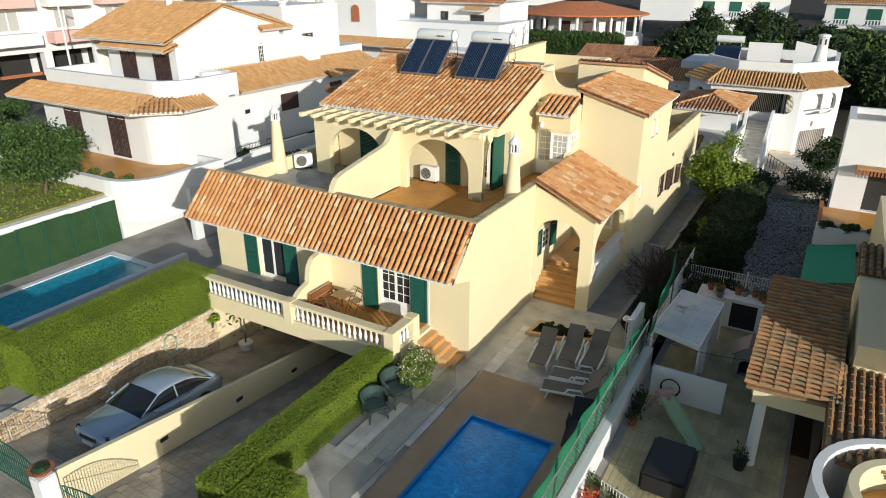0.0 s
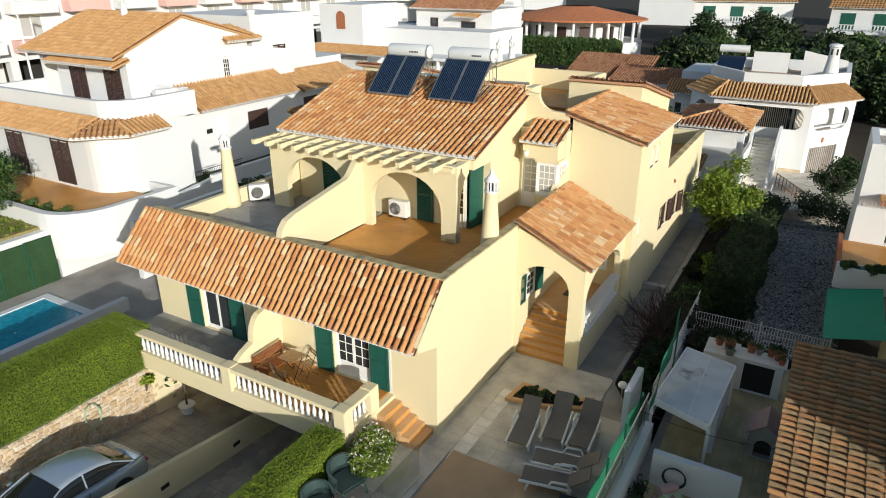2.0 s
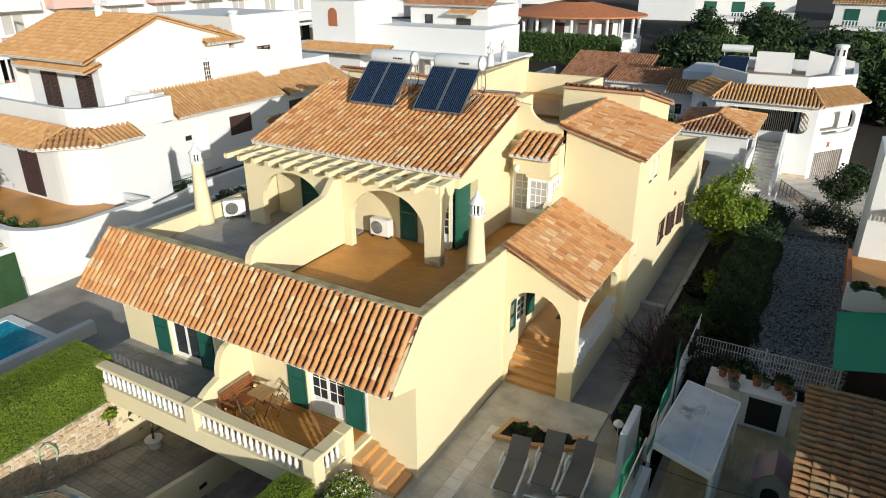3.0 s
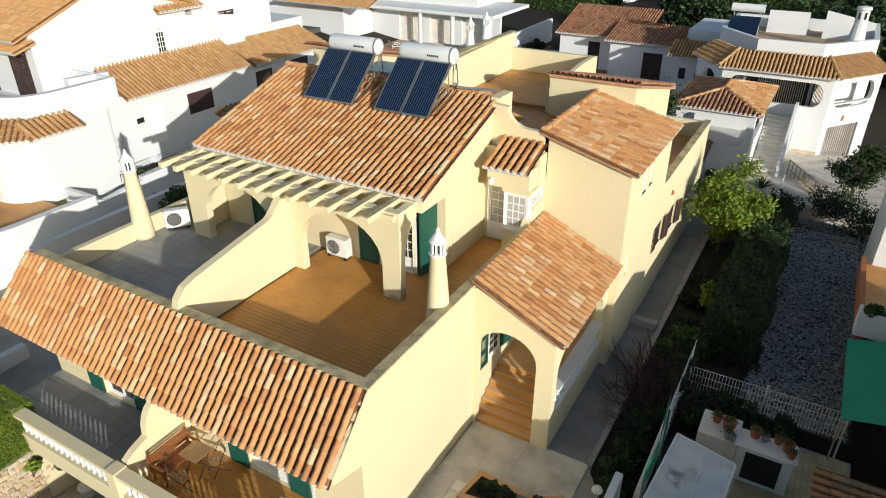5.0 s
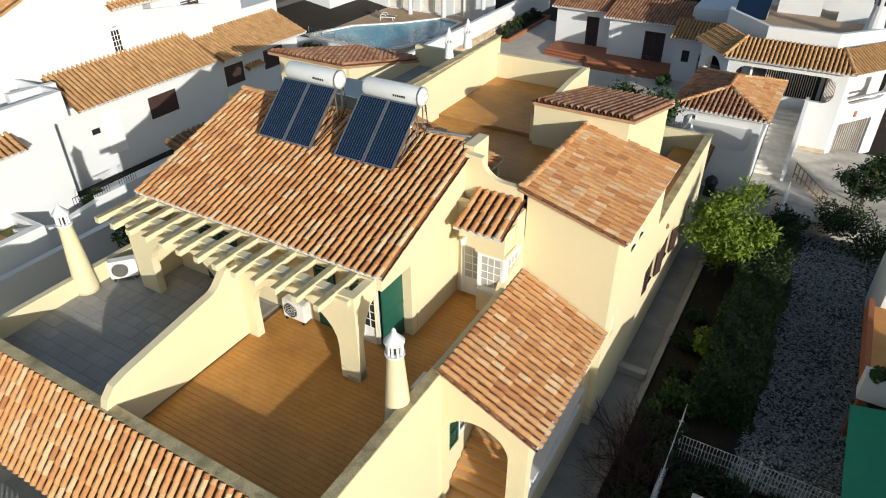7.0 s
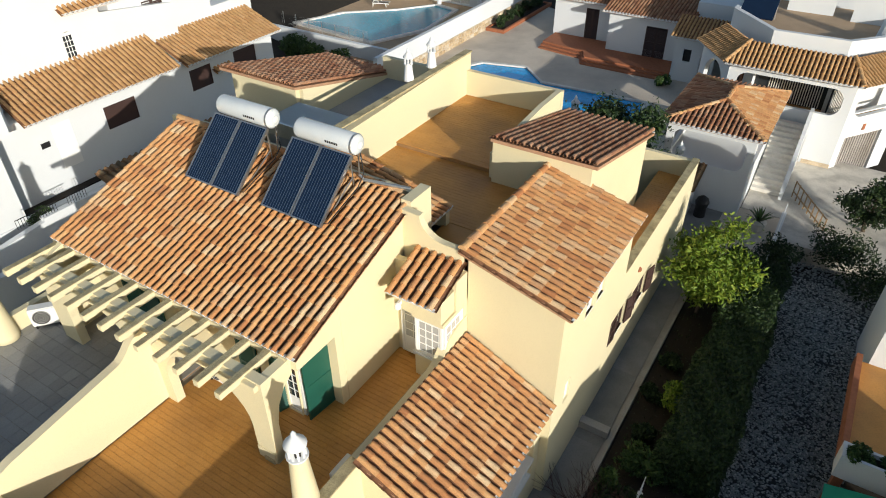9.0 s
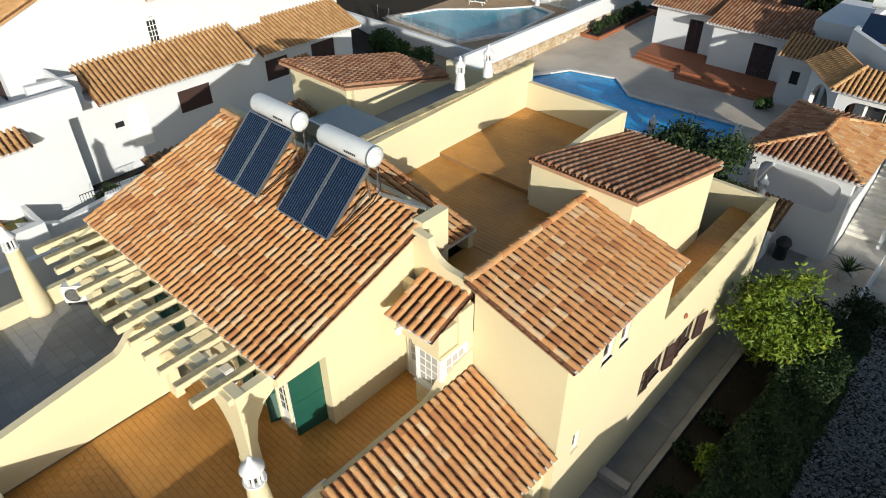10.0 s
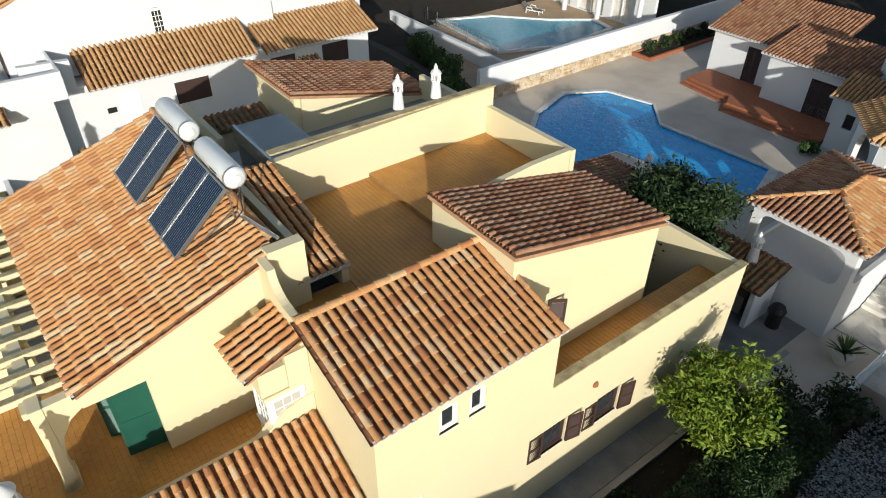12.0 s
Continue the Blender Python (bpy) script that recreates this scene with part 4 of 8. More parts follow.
for i in range(7):
    part("step", bbox(0.02, 5.55 + i * 0.27, -0.05, 1.98, 5.85 + i * 0.27 + (0.2 if i == 6 else 0), (i + 1) * 0.172, 0.01), STEPT, villa)
    part("riser", box(B(), 0.03, 5.542 + i * 0.27, i * 0.172 + 0.02, 1.97, 5.548 + i * 0.27, (i + 1) * 0.172 - 0.03), TERRACOTTA, villa)
part("stair_cheek", box(B(), 1.98, 5.74, -0.1, 2.28, 7.6, 1.25), YELLOW, villa)
pb = part("porch_rail", box(box(B(), 2.22, 5.95, 1.9, 2.56, 9.85, 2.02), 2.26, 5.95, 1.15, 2.52, 9.85, 1.25), WHITE, villa)
balusters(pb, (2.39, 6.0, 0), (2.39, 9.8, 0), 1.25, 0.65)
tile_roof(villa, (2.78, 10.25, 4.02), (0, -1, 0), (-2.75, 0, 1.3), 4.95, 3.04, "warm", pieces=True, label="terracotta tile roof of the stair porch")
part("porch_parapet", plate(B(), [(5.5, 4.9), (10.28, 4.9), (10.28, 5.95), (9.9, 5.9)] + [(9.75 - 1.1 * t, 5.14 + 0.72 * (0.5 + 0.5 * math.cos(math.pi * t))) for t in np.linspace(0, 1, 9).tolist()] + [(5.5, 5.13)], (), "x", -0.23, 0.26), YELLOW, villa)
window(villa, pose(0.02, 6.8, 1.8, 0, 0, 90), 0.85, 1.05, 2, 3)
shutter(villa, pose(0.06, 6.33, 1.78, 0, 0, -92), 0.5, 1.1)
shutter(villa, pose(0.06, 7.28, 1.78, 0, 0, 80), 0.5, 1.1)
window(villa, pose(1.3, 10.27, 1.9), 1.2, 1.2, 2, 2, pane=CLEAR)

# ---- things on the villa ----
def solar_heater(x0, x1):
    w = thing("solar_water_heater", "roof solar heater with dark blue collectors and white tank", "solar heater", ((x0 + x1) / 2, 9.5, 8.3), "solar heaters on the roof")
    o, v = Vector((x0, 8.86, 8.3)), Vector((0, 1.5, 1.38)).normalized()
    m = Matrix.Translation(o) @ Matrix((Vector((1, 0, 0)), v, Vector((1, 0, 0)).cross(v))).transposed().to_4x4()
    wd = (x1 - x0 - 0.03) / 2
    for i in range(2):
        a = i * (wd + 0.03)
        bm = B()
        for q in ((a, 0, a + 0.04, 2.06), (a + wd - 0.04, 0, a + wd, 2.06), (a + 0.04, 0, a + wd - 0.04, 0.04), (a + 0.04, 2.02, a + wd - 0.04, 2.06)):
            box(bm, q[0], q[1], 0, q[2], q[3], 0.1)
        box(bm, a + 0.04, 0.04, 0, a + wd - 0.04, 2.02, 0.02)
        c = part("collector", bm, METAL, w, m=m)
        part("absorber", box(B(), a + 0.04, 0.04, 0.05, a + wd - 0.04, 2.02, 0.085), COLLECTOR, c, m=m)
        bm = B()
        for k in range(1, 11):
            xx = a + 0.04 + (wd - 0.08) * k / 11
            box(bm, xx - 0.006, 0.05, 0.085, xx + 0.006, 2.0, 0.089)
        part("absorber_seam", bm, SEAM, c, m=m)
    c = ((x0 + x1) / 2, 10.62, 9.92)
    seg, bm = 24, B()
    prof = [(0.0, -1.06), (0.2, -1.05), (0.27, -1.0), (0.29, -0.93), (0.29, 0.93), (0.27, 1.0), (0.2, 1.05), (0.0, 1.06)]
    prof = [(max(r, 0.002), z) for r, z in prof]
    lathe(bm, prof, seg)
    tank = part("tank", bm, ALU, w, "white enamelled cylindrical tank", m=Matrix.Translation(c) @ pose(0, 0, 0, 0, 90, 0), smooth=True)
    bm = B()
    lathe(bm, [(0.09, 0), (0.1, 0.02), (0.05, 0.03)], 14)
    part("end_ring", lathe(B(), [(0.292, 0), (0.297, 0.01), (0.297, 0.05), (0.292, 0.06)], 24), METAL, tank, m=Matrix.Translation((x1 - 0.12, c[1], c[2])) @ pose(0, 0, 0, 0, 90, 0))
    part("valve", rod(rod(B(), (x1 + 0.02, 10.62, 9.72), (x1 + 0.02, 10.62, 9.5), 0.022), (x1 + 0.02, 10.62, 9.6), (x1 + 0.1, 10.55, 9.55), 0.016), METAL, tank)
    part("end_cap", bm, PLASTICW, tank, m=Matrix.Translation((x1 + 0.03, c[1], c[2])) @ pose(0, 0, 0, 0, 90, 0))
    # plain dark bars in place of the maker's mark
    bm = B()
    for k in range(6):
        box(bm, 0.12 + k * 0.075, -0.295, -0.03 + 0.0, 0.175 + k * 0.075, -0.291, 0.035)
    part("mark", bm, BLACK, tank, m=Matrix.Translation(c) @ pose(0, 0, 0, 0, 0, 0))
    for xx in (x0 + 0.2, x1 - 0.15):
        for a, b in (((xx, 8.95, 8.25), (xx, 10.35, 9.6)), ((xx, 10.45, 8.62), (xx, 10.4, 9.65)), ((xx, 10.7, 8.68), (xx, 10.75, 9.66)), ((xx, 9.3, 8.3), (xx, 10.45, 9.0))):
            part("strut", rod(B(), a, b, 0.02), METAL, w)
    part("brace", rod(B(), (x0 + 0.2, 10.5, 8.9), (x1 - 0.15, 10.5, 9.5), 0.012), METAL, w)
    bm = B()
    p = [(x1 + 0.05, 10.6, 9.7), (x1 + 0.1, 10.6, 9.1), (x1 + 0.12, 10.3, 8.85), (x1 + 0.1, 9.0, 8.4), (x1 - 0.02, 8.95, 8.4)]
    for a, b in zip(p, p[1:]):
        rod(bm, a, b, 0.016)
    part("hose", bm, BLACK, w)
    return w


solar_heater(-8.6, -6.53)
solar_heater(-5.6, -3.53)
duct = rod(rod(B(), (-3.4, 10.55, 8.95), (-2.1, 10.85, 8.93), 0.05, seg=8), (-3.4, 10.55, 8.95), (-3.5, 10.5, 9.1), 0.04)
tagged(part("insulated_pipe", duct, METAL), "silver lagged pipe lying along the tile ridge", "pipe")


def terrace_chimney(x, y, z):
    c = thing("chimney", "conical yellow stucco chimney with a white slotted lantern cap", "chimney", (x, y, z), "terrace chimneys")
    part("shaft", lathe(B(), [(0.36, 0), (0.355, 0.15), (0.33, 0.5), (0.2, 2.35), (0.21, 2.4)], 20, (x, y, z)), YELLOW, c, smooth=True)
    part("collar", lathe(B(), [(0.2, 2.4), (0.24, 2.42), (0.24, 2.47), (0.13, 2.48)], 16, (x, y, z)), WHITE, c)
    for k in range(10):
        a = 2 * math.pi * k / 10
        part("lantern_bar", box(B(), 0.15, -0.025, 2.47, 0.205, 0.025, 2.78, m=None), WHITE, c, m=Matrix.Translation((x, y, z)) @ pose(0, 0, 0, 0, 0, math.degrees(a)))
    part("flue", lathe(B(), [(0.13, 2.47), (0.13, 2.78)], 10, (x, y, z)), DARKIN, c)
    part("cap", lathe(B(), [(0.24, 2.77), (0.25, 2.8), (0.2, 2.86), (0.09, 3.0), (0.05, 3.06), (0.06, 3.1), (0.015, 3.18)], 16, (x, y, z)), WHITE, c, smooth=True)


terrace_chimney(-0.4, 4.15, ZT)
terrace_chimney(-12.1, 3.9, ZT)


def small_chimney(x, y, z, label, group="small roof chimneys", s=1.0):
    c = thing("chimney_pot", label, "chimney", (x, y, z), group)
    part("shaft", lathe(B(), [(0.19 * s, 0), (0.13 * s, 0.55 * s), (0.17 * s, 0.57 * s), (0.17 * s, 0.61 * s)], 14, (x, y, z)), WHITE, c)
    for k in range(6):
        bm, a = B(), math.pi * k / 3
        box(bm, x + 0.13 * s * math.cos(a) - 0.025 * s, y + 0.13 * s * math.sin(a) - 0.025 * s, z + 0.6 * s, x + 0.13 * s * math.cos(a) + 0.025 * s, y + 0.13 * s * math.sin(a) + 0.025 * s, z + 0.82 * s)
        part("lantern_bar", bm, WHITE, c)
    part("cap", lathe(B(), [(0.19 * s, 0.82 * s), (0.17 * s, 0.88 * s), (0.06 * s, 1.0 * s), (0.07 * s, 1.04 * s), (0.01, 1.16 * s)], 12, (x, y, z)), WHITE, c)
    return c


small_chimney(-6.5, 17.2, 8.84, "slim white chimney with pointed lantern on the parapet")
small_chimney(-6.5, 18.7, 8.84, "slim white chimney with pointed lantern on the parapet")


def air_conditioner(x, y, z, turn, label, on=None):
    m = Matrix.Translation((x, y, z)) @ pose(0, 0, 0, 0, 0, turn)
    a = thing("air_conditioner", label, "air conditioner", (x, y, z))
    part("casing", bbox(-0.42, -0.16, 0.08, 0.42, 0.16, 0.72, 0.03), PLASTICW, a, m=m)
    bm = B()
    bmesh.ops.create_cone(bm, cap_ends=True, segments=24, radius1=0.25, radius2=0.25, depth=0.02, matrix=pose(-0.1, -0.168, 0.4, 90))
    part("fan_opening", bm, DARKIN, a, m=m)
    bm = B()
    for r in (0.06, 0.12, 0.18, 0.24):
        for k in range(20):
            t, u = 2 * math.pi * k / 20, 2 * math.pi * (k + 1) / 20
            rod(bm, (-0.1 + r * math.cos(t), -0.182, 0.4 + r * math.sin(t)), (-0.1 + r * math.cos(u), -0.182, 0.4 + r * math.sin(u)), 0.005, seg=4)
    part("fan_guard", bm, PLASTICW, a, m=m)
    for x in (-0.32, 0.32):
        part("foot", box(B(), x - 0.03, -0.16, 0, x + 0.03, 0.16, 0.09), BLACK, a, m=m)


air_conditioner(-5.3, 6.1, ZT + 0.02, 0, "white outdoor air conditioning unit against the terrace wall")
air_conditioner(-11.6, 4.95, ZT, 50, "white air conditioning unit on the grey terrace")
tagged(part("floor_box", bbox(-0.75, 5.2, ZT, -0.4, 5.9, ZT + 0.28, 0.02), PLASTICW), "low pale box on the terracotta terrace", "box")
lamp = thing("wall_lantern", "small white wall lantern over the terrace door", "lamp", (-1.3, 9.05, 6.6))
part("bracket", box(B(), -1.34, 9.02, 6.62, -1.26, 9.12, 6.72), FRAMEW, lamp)
part("shade", lathe(B(), [(0.05, 0), (0.09, 0.05), (0.09, 0.16), (0.03, 0.22)], 10, (-1.3, 8.97, 6.5)), FRAMEW, lamp)


# balcony furniture
def slat_bench():
    b = thing("garden_bench", "slatted reddish hardwood bench on the balcony", "bench")
    for x in (-0.6, 0.6):
        for y, h in ((-0.25, 0.42), (0.25, 0.86)):
            part("leg", box(B(), x - 0.03, y - 0.03, 0, x + 0.03, y + 0.03, h), WOOD, b)
        part("armrest", bbox(x - 0.04, -0.3, 0.6, x + 0.04, 0.28, 0.635, 0.008), WOOD, b)
        part("arm_post", box(B(), x - 0.025, -0.27, 0.42, x + 0.025, -0.22, 0.6), WOOD, b)
    for i in range(6):
        part("seat_slat", box(B(), -0.6, -0.27 + i * 0.09, 0.4, 0.6, -0.2 + i * 0.09, 0.425), WOOD, b)
    for i in range(4):
        part("back_slat", box(B(), -0.6, 0.22, 0.5 + i * 0.1, 0.6, 0.245, 0.57 + i * 0.1), WOOD, b)
    return b


slat_bench().matrix_basis = pose(-5.55, -1.0, ZF, 0, 0, 90)


def folding_chair():
    c = thing("folding_chair", "folding bistro chair of pale teak slats on black steel", "chair", group="balcony chairs")
    for i in range(5):
        part("seat_slat", box(B(), -0.2, -0.2 + i * 0.085, 0.44, 0.2, -0.135 + i * 0.085, 0.455), TEAK, c)
    for i in range(2):
        part("back_slat", box(B(), -0.2, 0.22, 0.68 + i * 0.12, 0.2, 0.235, 0.75 + i * 0.12), TEAK, c)
    for x in (-0.2, 0.2):
        part("leg", rod(rod(B(), (x, -0.22, 0), (x, 0.24, 0.86), 0.012), (x, 0.24, 0), (x, -0.2, 0.45), 0.012), BLACK, c)
    return c


fc = folding_chair()
fc.matrix_basis = pose(-4.55, -0.5, ZF, 0, 0, -20)
copy_thing(fc, pose(-4.9, -1.45, ZF, 0, 0, 150))
tb = thing("bistro_table", "small folding teak slat table on the balcony", "table", (-5.0, -0.75, ZF))
for i in range(7):
    part("top_slat", box(B(), -5.32 + i * 0.095, -1.05, ZF + 0.7, -5.24 + i * 0.095, -0.45, ZF + 0.72), TEAK, tb)
for x in (-5.25, -4.75):
    part("leg", rod(rod(B(), (x, -1.0, ZF), (x, -0.5, ZF + 0.7), 0.014), (x, -0.5, ZF), (x, -1.0, ZF + 0.7), 0.014), BLACK, tb)


# ---- pool terrace ----
def sun_lounger():
    s = thing("sun_lounger", "white plastic sun lounger with grey mesh fabric, back raised", "sun lounger", group="sun loungers")
    part("mattress", bbox(-0.29, -0.95, 0.3, 0.29, 0.3, 0.33, 0.01), FABRIC, s)
    part("backrest", bbox(-0.29, 0, 0, 0.29, 0.75, 0.03, 0.01), FABRIC, s, m=pose(0, 0.3, 0.3, 38))
    for x in (-0.33, 0.33):
        part("rail", bbox(x - 0.035, -1.0, 0.26, x + 0.035, 0.35, 0.33, 0.015), PLASTICW, s)
        for y in (-0.8, 0.4):
            part("leg", rod(B(), (x, y, 0), (x * 0.97, y * 0.92, 0.28), 0.035, 0.045, 8), PLASTICW, s)
        part("armrest", rod(rod(rod(B(), (x, -0.2, 0.3), (x * 1.1, -0.1, 0.5), 0.03), (x * 1.1, -0.1, 0.5), (x * 1.1, 0.3, 0.52), 0.035), (x * 1.1, 0.3, 0.52), (x, 0.42, 0.3), 0.03), PLASTICW, s)
    return s


sl = sun_lounger()
sl.matrix_basis = pose(2.3, 1.4, 0.04, 0, 0, 8)
copy_thing(sl, pose(3.1, 2.1, 0.04, 0, 0, 8))
copy_thing(sl, pose(3.95, 2.15, 0.04, 0, 0, 4))
copy_thing(sl, pose(4.0, -0.35, 0.04, 0, 0, -78))
copy_thing(sl, pose(4.0, 0.45, 0.04, 0, 0, -80))
dark = sun_lounger()
dark.matrix_basis = pose(4.85, -2.1, 0.04, 0, 0, 10)
for o in dark.children:
    o.data = o.data.copy()
    o.data.materials[0] = BLACK
tagged(dark, "folded black sun lounger lying by the fence")


def tub_chair():
    c = thing("armchair", "dark green moulded plastic tub armchair", "armchair", group="poolside armchairs")
    part("seat", bbox(-0.3, -0.3, 0.34, 0.3, 0.26, 0.44, 0.04), RATTAN, c)
    bm = B()
    seg = 14
    ring = []
    for k in range(seg + 1):
        a = math.radians(-25 + 230 * k / seg)
        h = 0.68 + 0.14 * math.sin(max(0, math.pi * k / seg))
        for rr in (0.36, 0.31):
            ring.append([bm.verts.new((rr * math.cos(a), rr * math.sin(a) * 0.95, z)) for z in (0.36, h)])
    for k in range(seg):
        a, b, c2, d = ring[2 * k], ring[2 * k + 1], ring[2 * k + 2], ring[2 * k + 3]
        bm.faces.new((a[0], c2[0], c2[1], a[1]))
        bm.faces.new((b[0], b[1], d[1], d[0]))
        bm.faces.new((a[1], c2[1], d[1], b[1]))
    part("shell", bm, RATTAN, c)
    for x in (-0.26, 0.26):
        for y in (-0.26, 0.24):
            part("leg", rod(B(), (x, y, 0), (x * 0.85, y * 0.85, 0.36), 0.022, 0.035, 6), RATTAN, c)
    return c


tc = tub_chair()
TUB = Matrix.Diagonal((1.2, 1.2, 1.1, 1))
tc.matrix_basis = pose(-0.95, -4.4, 0.03, 0, 0, 60) @ TUB
copy_thing(tc, pose(-0.85, -3.35, 0.03, 0, 0, 75) @ TUB)
bush("flowering_shrub", "round shrub covered in white and pink daisies", -0.7, -2.15, 0.0, 0.9, 1.5, LEMON, 8000, 0.05, 7, bloom=BLOOM)
gb = thing("glass_balustrade", "frameless clear glass panels beside the pool", "balustrade", (0.5, -5, 0))
for i in range(4):
    panel = part("glass_panel", box(B(), 0.49, -8.3 + i * 1.63, 0.05, 0.505, -6.7 + i * 1.63, 1.15), POOLGLASS, gb)
    part("base_shoe", box(B(), 0.47, -8.3 + i * 1.63, 0.01, 0.525, -6.7 + i * 1.63, 0.06), METAL, panel)
bed = thing("flower_bed", "low stone-edged flower bed by the loungers", "flower bed", (2.2, 3.6, 0))
part("edging", plate(B(), [(1.05, 2.6), (2.35, 2.8), (3.5, 3.3), (3.6, 4.1), (2.9, 3.62), (1.2, 3.75)], [[(1.22, 2.78), (2.3, 2.95), (3.36, 3.42), (3.4, 3.75), (2.95, 3.46), (1.34, 3.58)]], "z", 0, 0.14), STEPT, bed, "pale stone edging")
part("soil", plate(B(), [(1.2, 2.75), (2.3, 2.93), (3.38, 3.4), (3.42, 3.77), (2.95, 3.48), (1.32, 3.6)], (), "z", 0.01, 0.1), EARTH, bed)
for i, (x, y, q) in enumerate(((1.5, 3.1, 0.16), (1.75, 3.3, 0.2), (1.9, 3.0, 0.14), (2.15, 3.25, 0.24), (2.5, 3.25, 0.18), (3.1, 3.5, 0.18))):
    bush("bedding_plant", "small dark green bedding plant", x, y, 0.1, q, q * 1.9, OLEA if i % 2 else HEDGED, 220, 0.05, 20 + i)

# ---- hedges ----
hedge("clipped_hedge", "long clipped box hedge between drive and terrace", -2.4, -9.95, 0.0, -1.45, -2.6, 1.25, HEDGE, 2600, 0.026, 0.03, 3)
hedge("clipped_hedge", "short clipped hedge block by the street", -1.35, -11.6, 0.0, -0.05, -8.5, 1.2, HEDGE, 2600, 0.026, 0.03, 4)
hedge("clipped_hedge", "tall clipped hedge on the stone retaining wall", -12.3, -9.3, 0.2, -10.45, -1.9, 1.85, HEDGE, 2200, 0.028, 0.035, 5)
hedge("clipped_hedge", "clipped hedge corner behind the stone wall", -14.6, -10.3, 0.2, -12.1, -8.6, 1.8, HEDGE, 2200, 0.028, 0.035, 6)


# ---- stone retaining wall ----
def rubble_wall(name, label, x, y0, y1, z0, z1, size=0.3, axis="x", seed=2, side=1, zfun=None):
    w = thing(name, label, "wall", kind="structure")
    part("core", box(B(), x - side * 0.4, y0, z0, x - side * 0.02, y1, z1) if axis == "x" else box(B(), y0, x + 0.02, z0, y1, x + 0.4, z1), MORTAR, w)
    rnd = random.Random(seed)
    v, f = [], []
    z = z0
    while z < z1 - 0.03:
        hh = min(size * rnd.uniform(0.45, 0.85), z1 - z)
        y = y0
        while y < y1 - 0.03:
            ww = min(size * rnd.uniform(0.6, 1.5), y1 - y)
            k = len(v)
            d, g = rnd.uniform(0.01, 0.06), 0.012
            cs = [(y + g, z + g), (y + ww * rnd.uniform(0.3, 0.7), z + g * rnd.uniform(-1, 2.5)), (y + ww - g, z + g * rnd.uniform(0, 3)), (y + ww - g * rnd.uniform(0.5, 3), z + hh - g), (y + ww * rnd.uniform(0.3, 0.7), z + hh - g * rnd.uniform(-1, 2)), (y + g * rnd.uniform(0.5, 3), z + hh - g * rnd.uniform(1, 3))]
            cy, cz = y + ww / 2, z + hh / 2
            for a, b in cs:
                v.append((x, a, b) if axis == "x" else (a, x, b))
            for a, b in cs:
                a, b = cy + (a - cy) * 0.8, cz + (b - cz) * 0.8
                v.append((x + side * d, a, b) if axis == "x" else (a, x - side * d, b))
            f.append(tuple(range(k + 6, k + 12)))
            f += [(k + i, k + (i + 1) % 6, k + 6 + (i + 1) % 6, k + 6 + i) for i in range(6)]
            y += ww
        z += hh
    tagged(quads("stones", v, f, STONE, w), kind="stuff")
    return w


rubble_wall("wall_stone_retaining", "ochre rubble stone retaining wall beside the driveway", -10.4, -10.8, -0.1, -1.8, 0.3, 0.25)
setting("pavement_left_terrace", box(B(), -20.3, -14, -1.95, -10.8, 12, 0.22), CONCRETE, "grey paved terrace of the neighbouring plot")


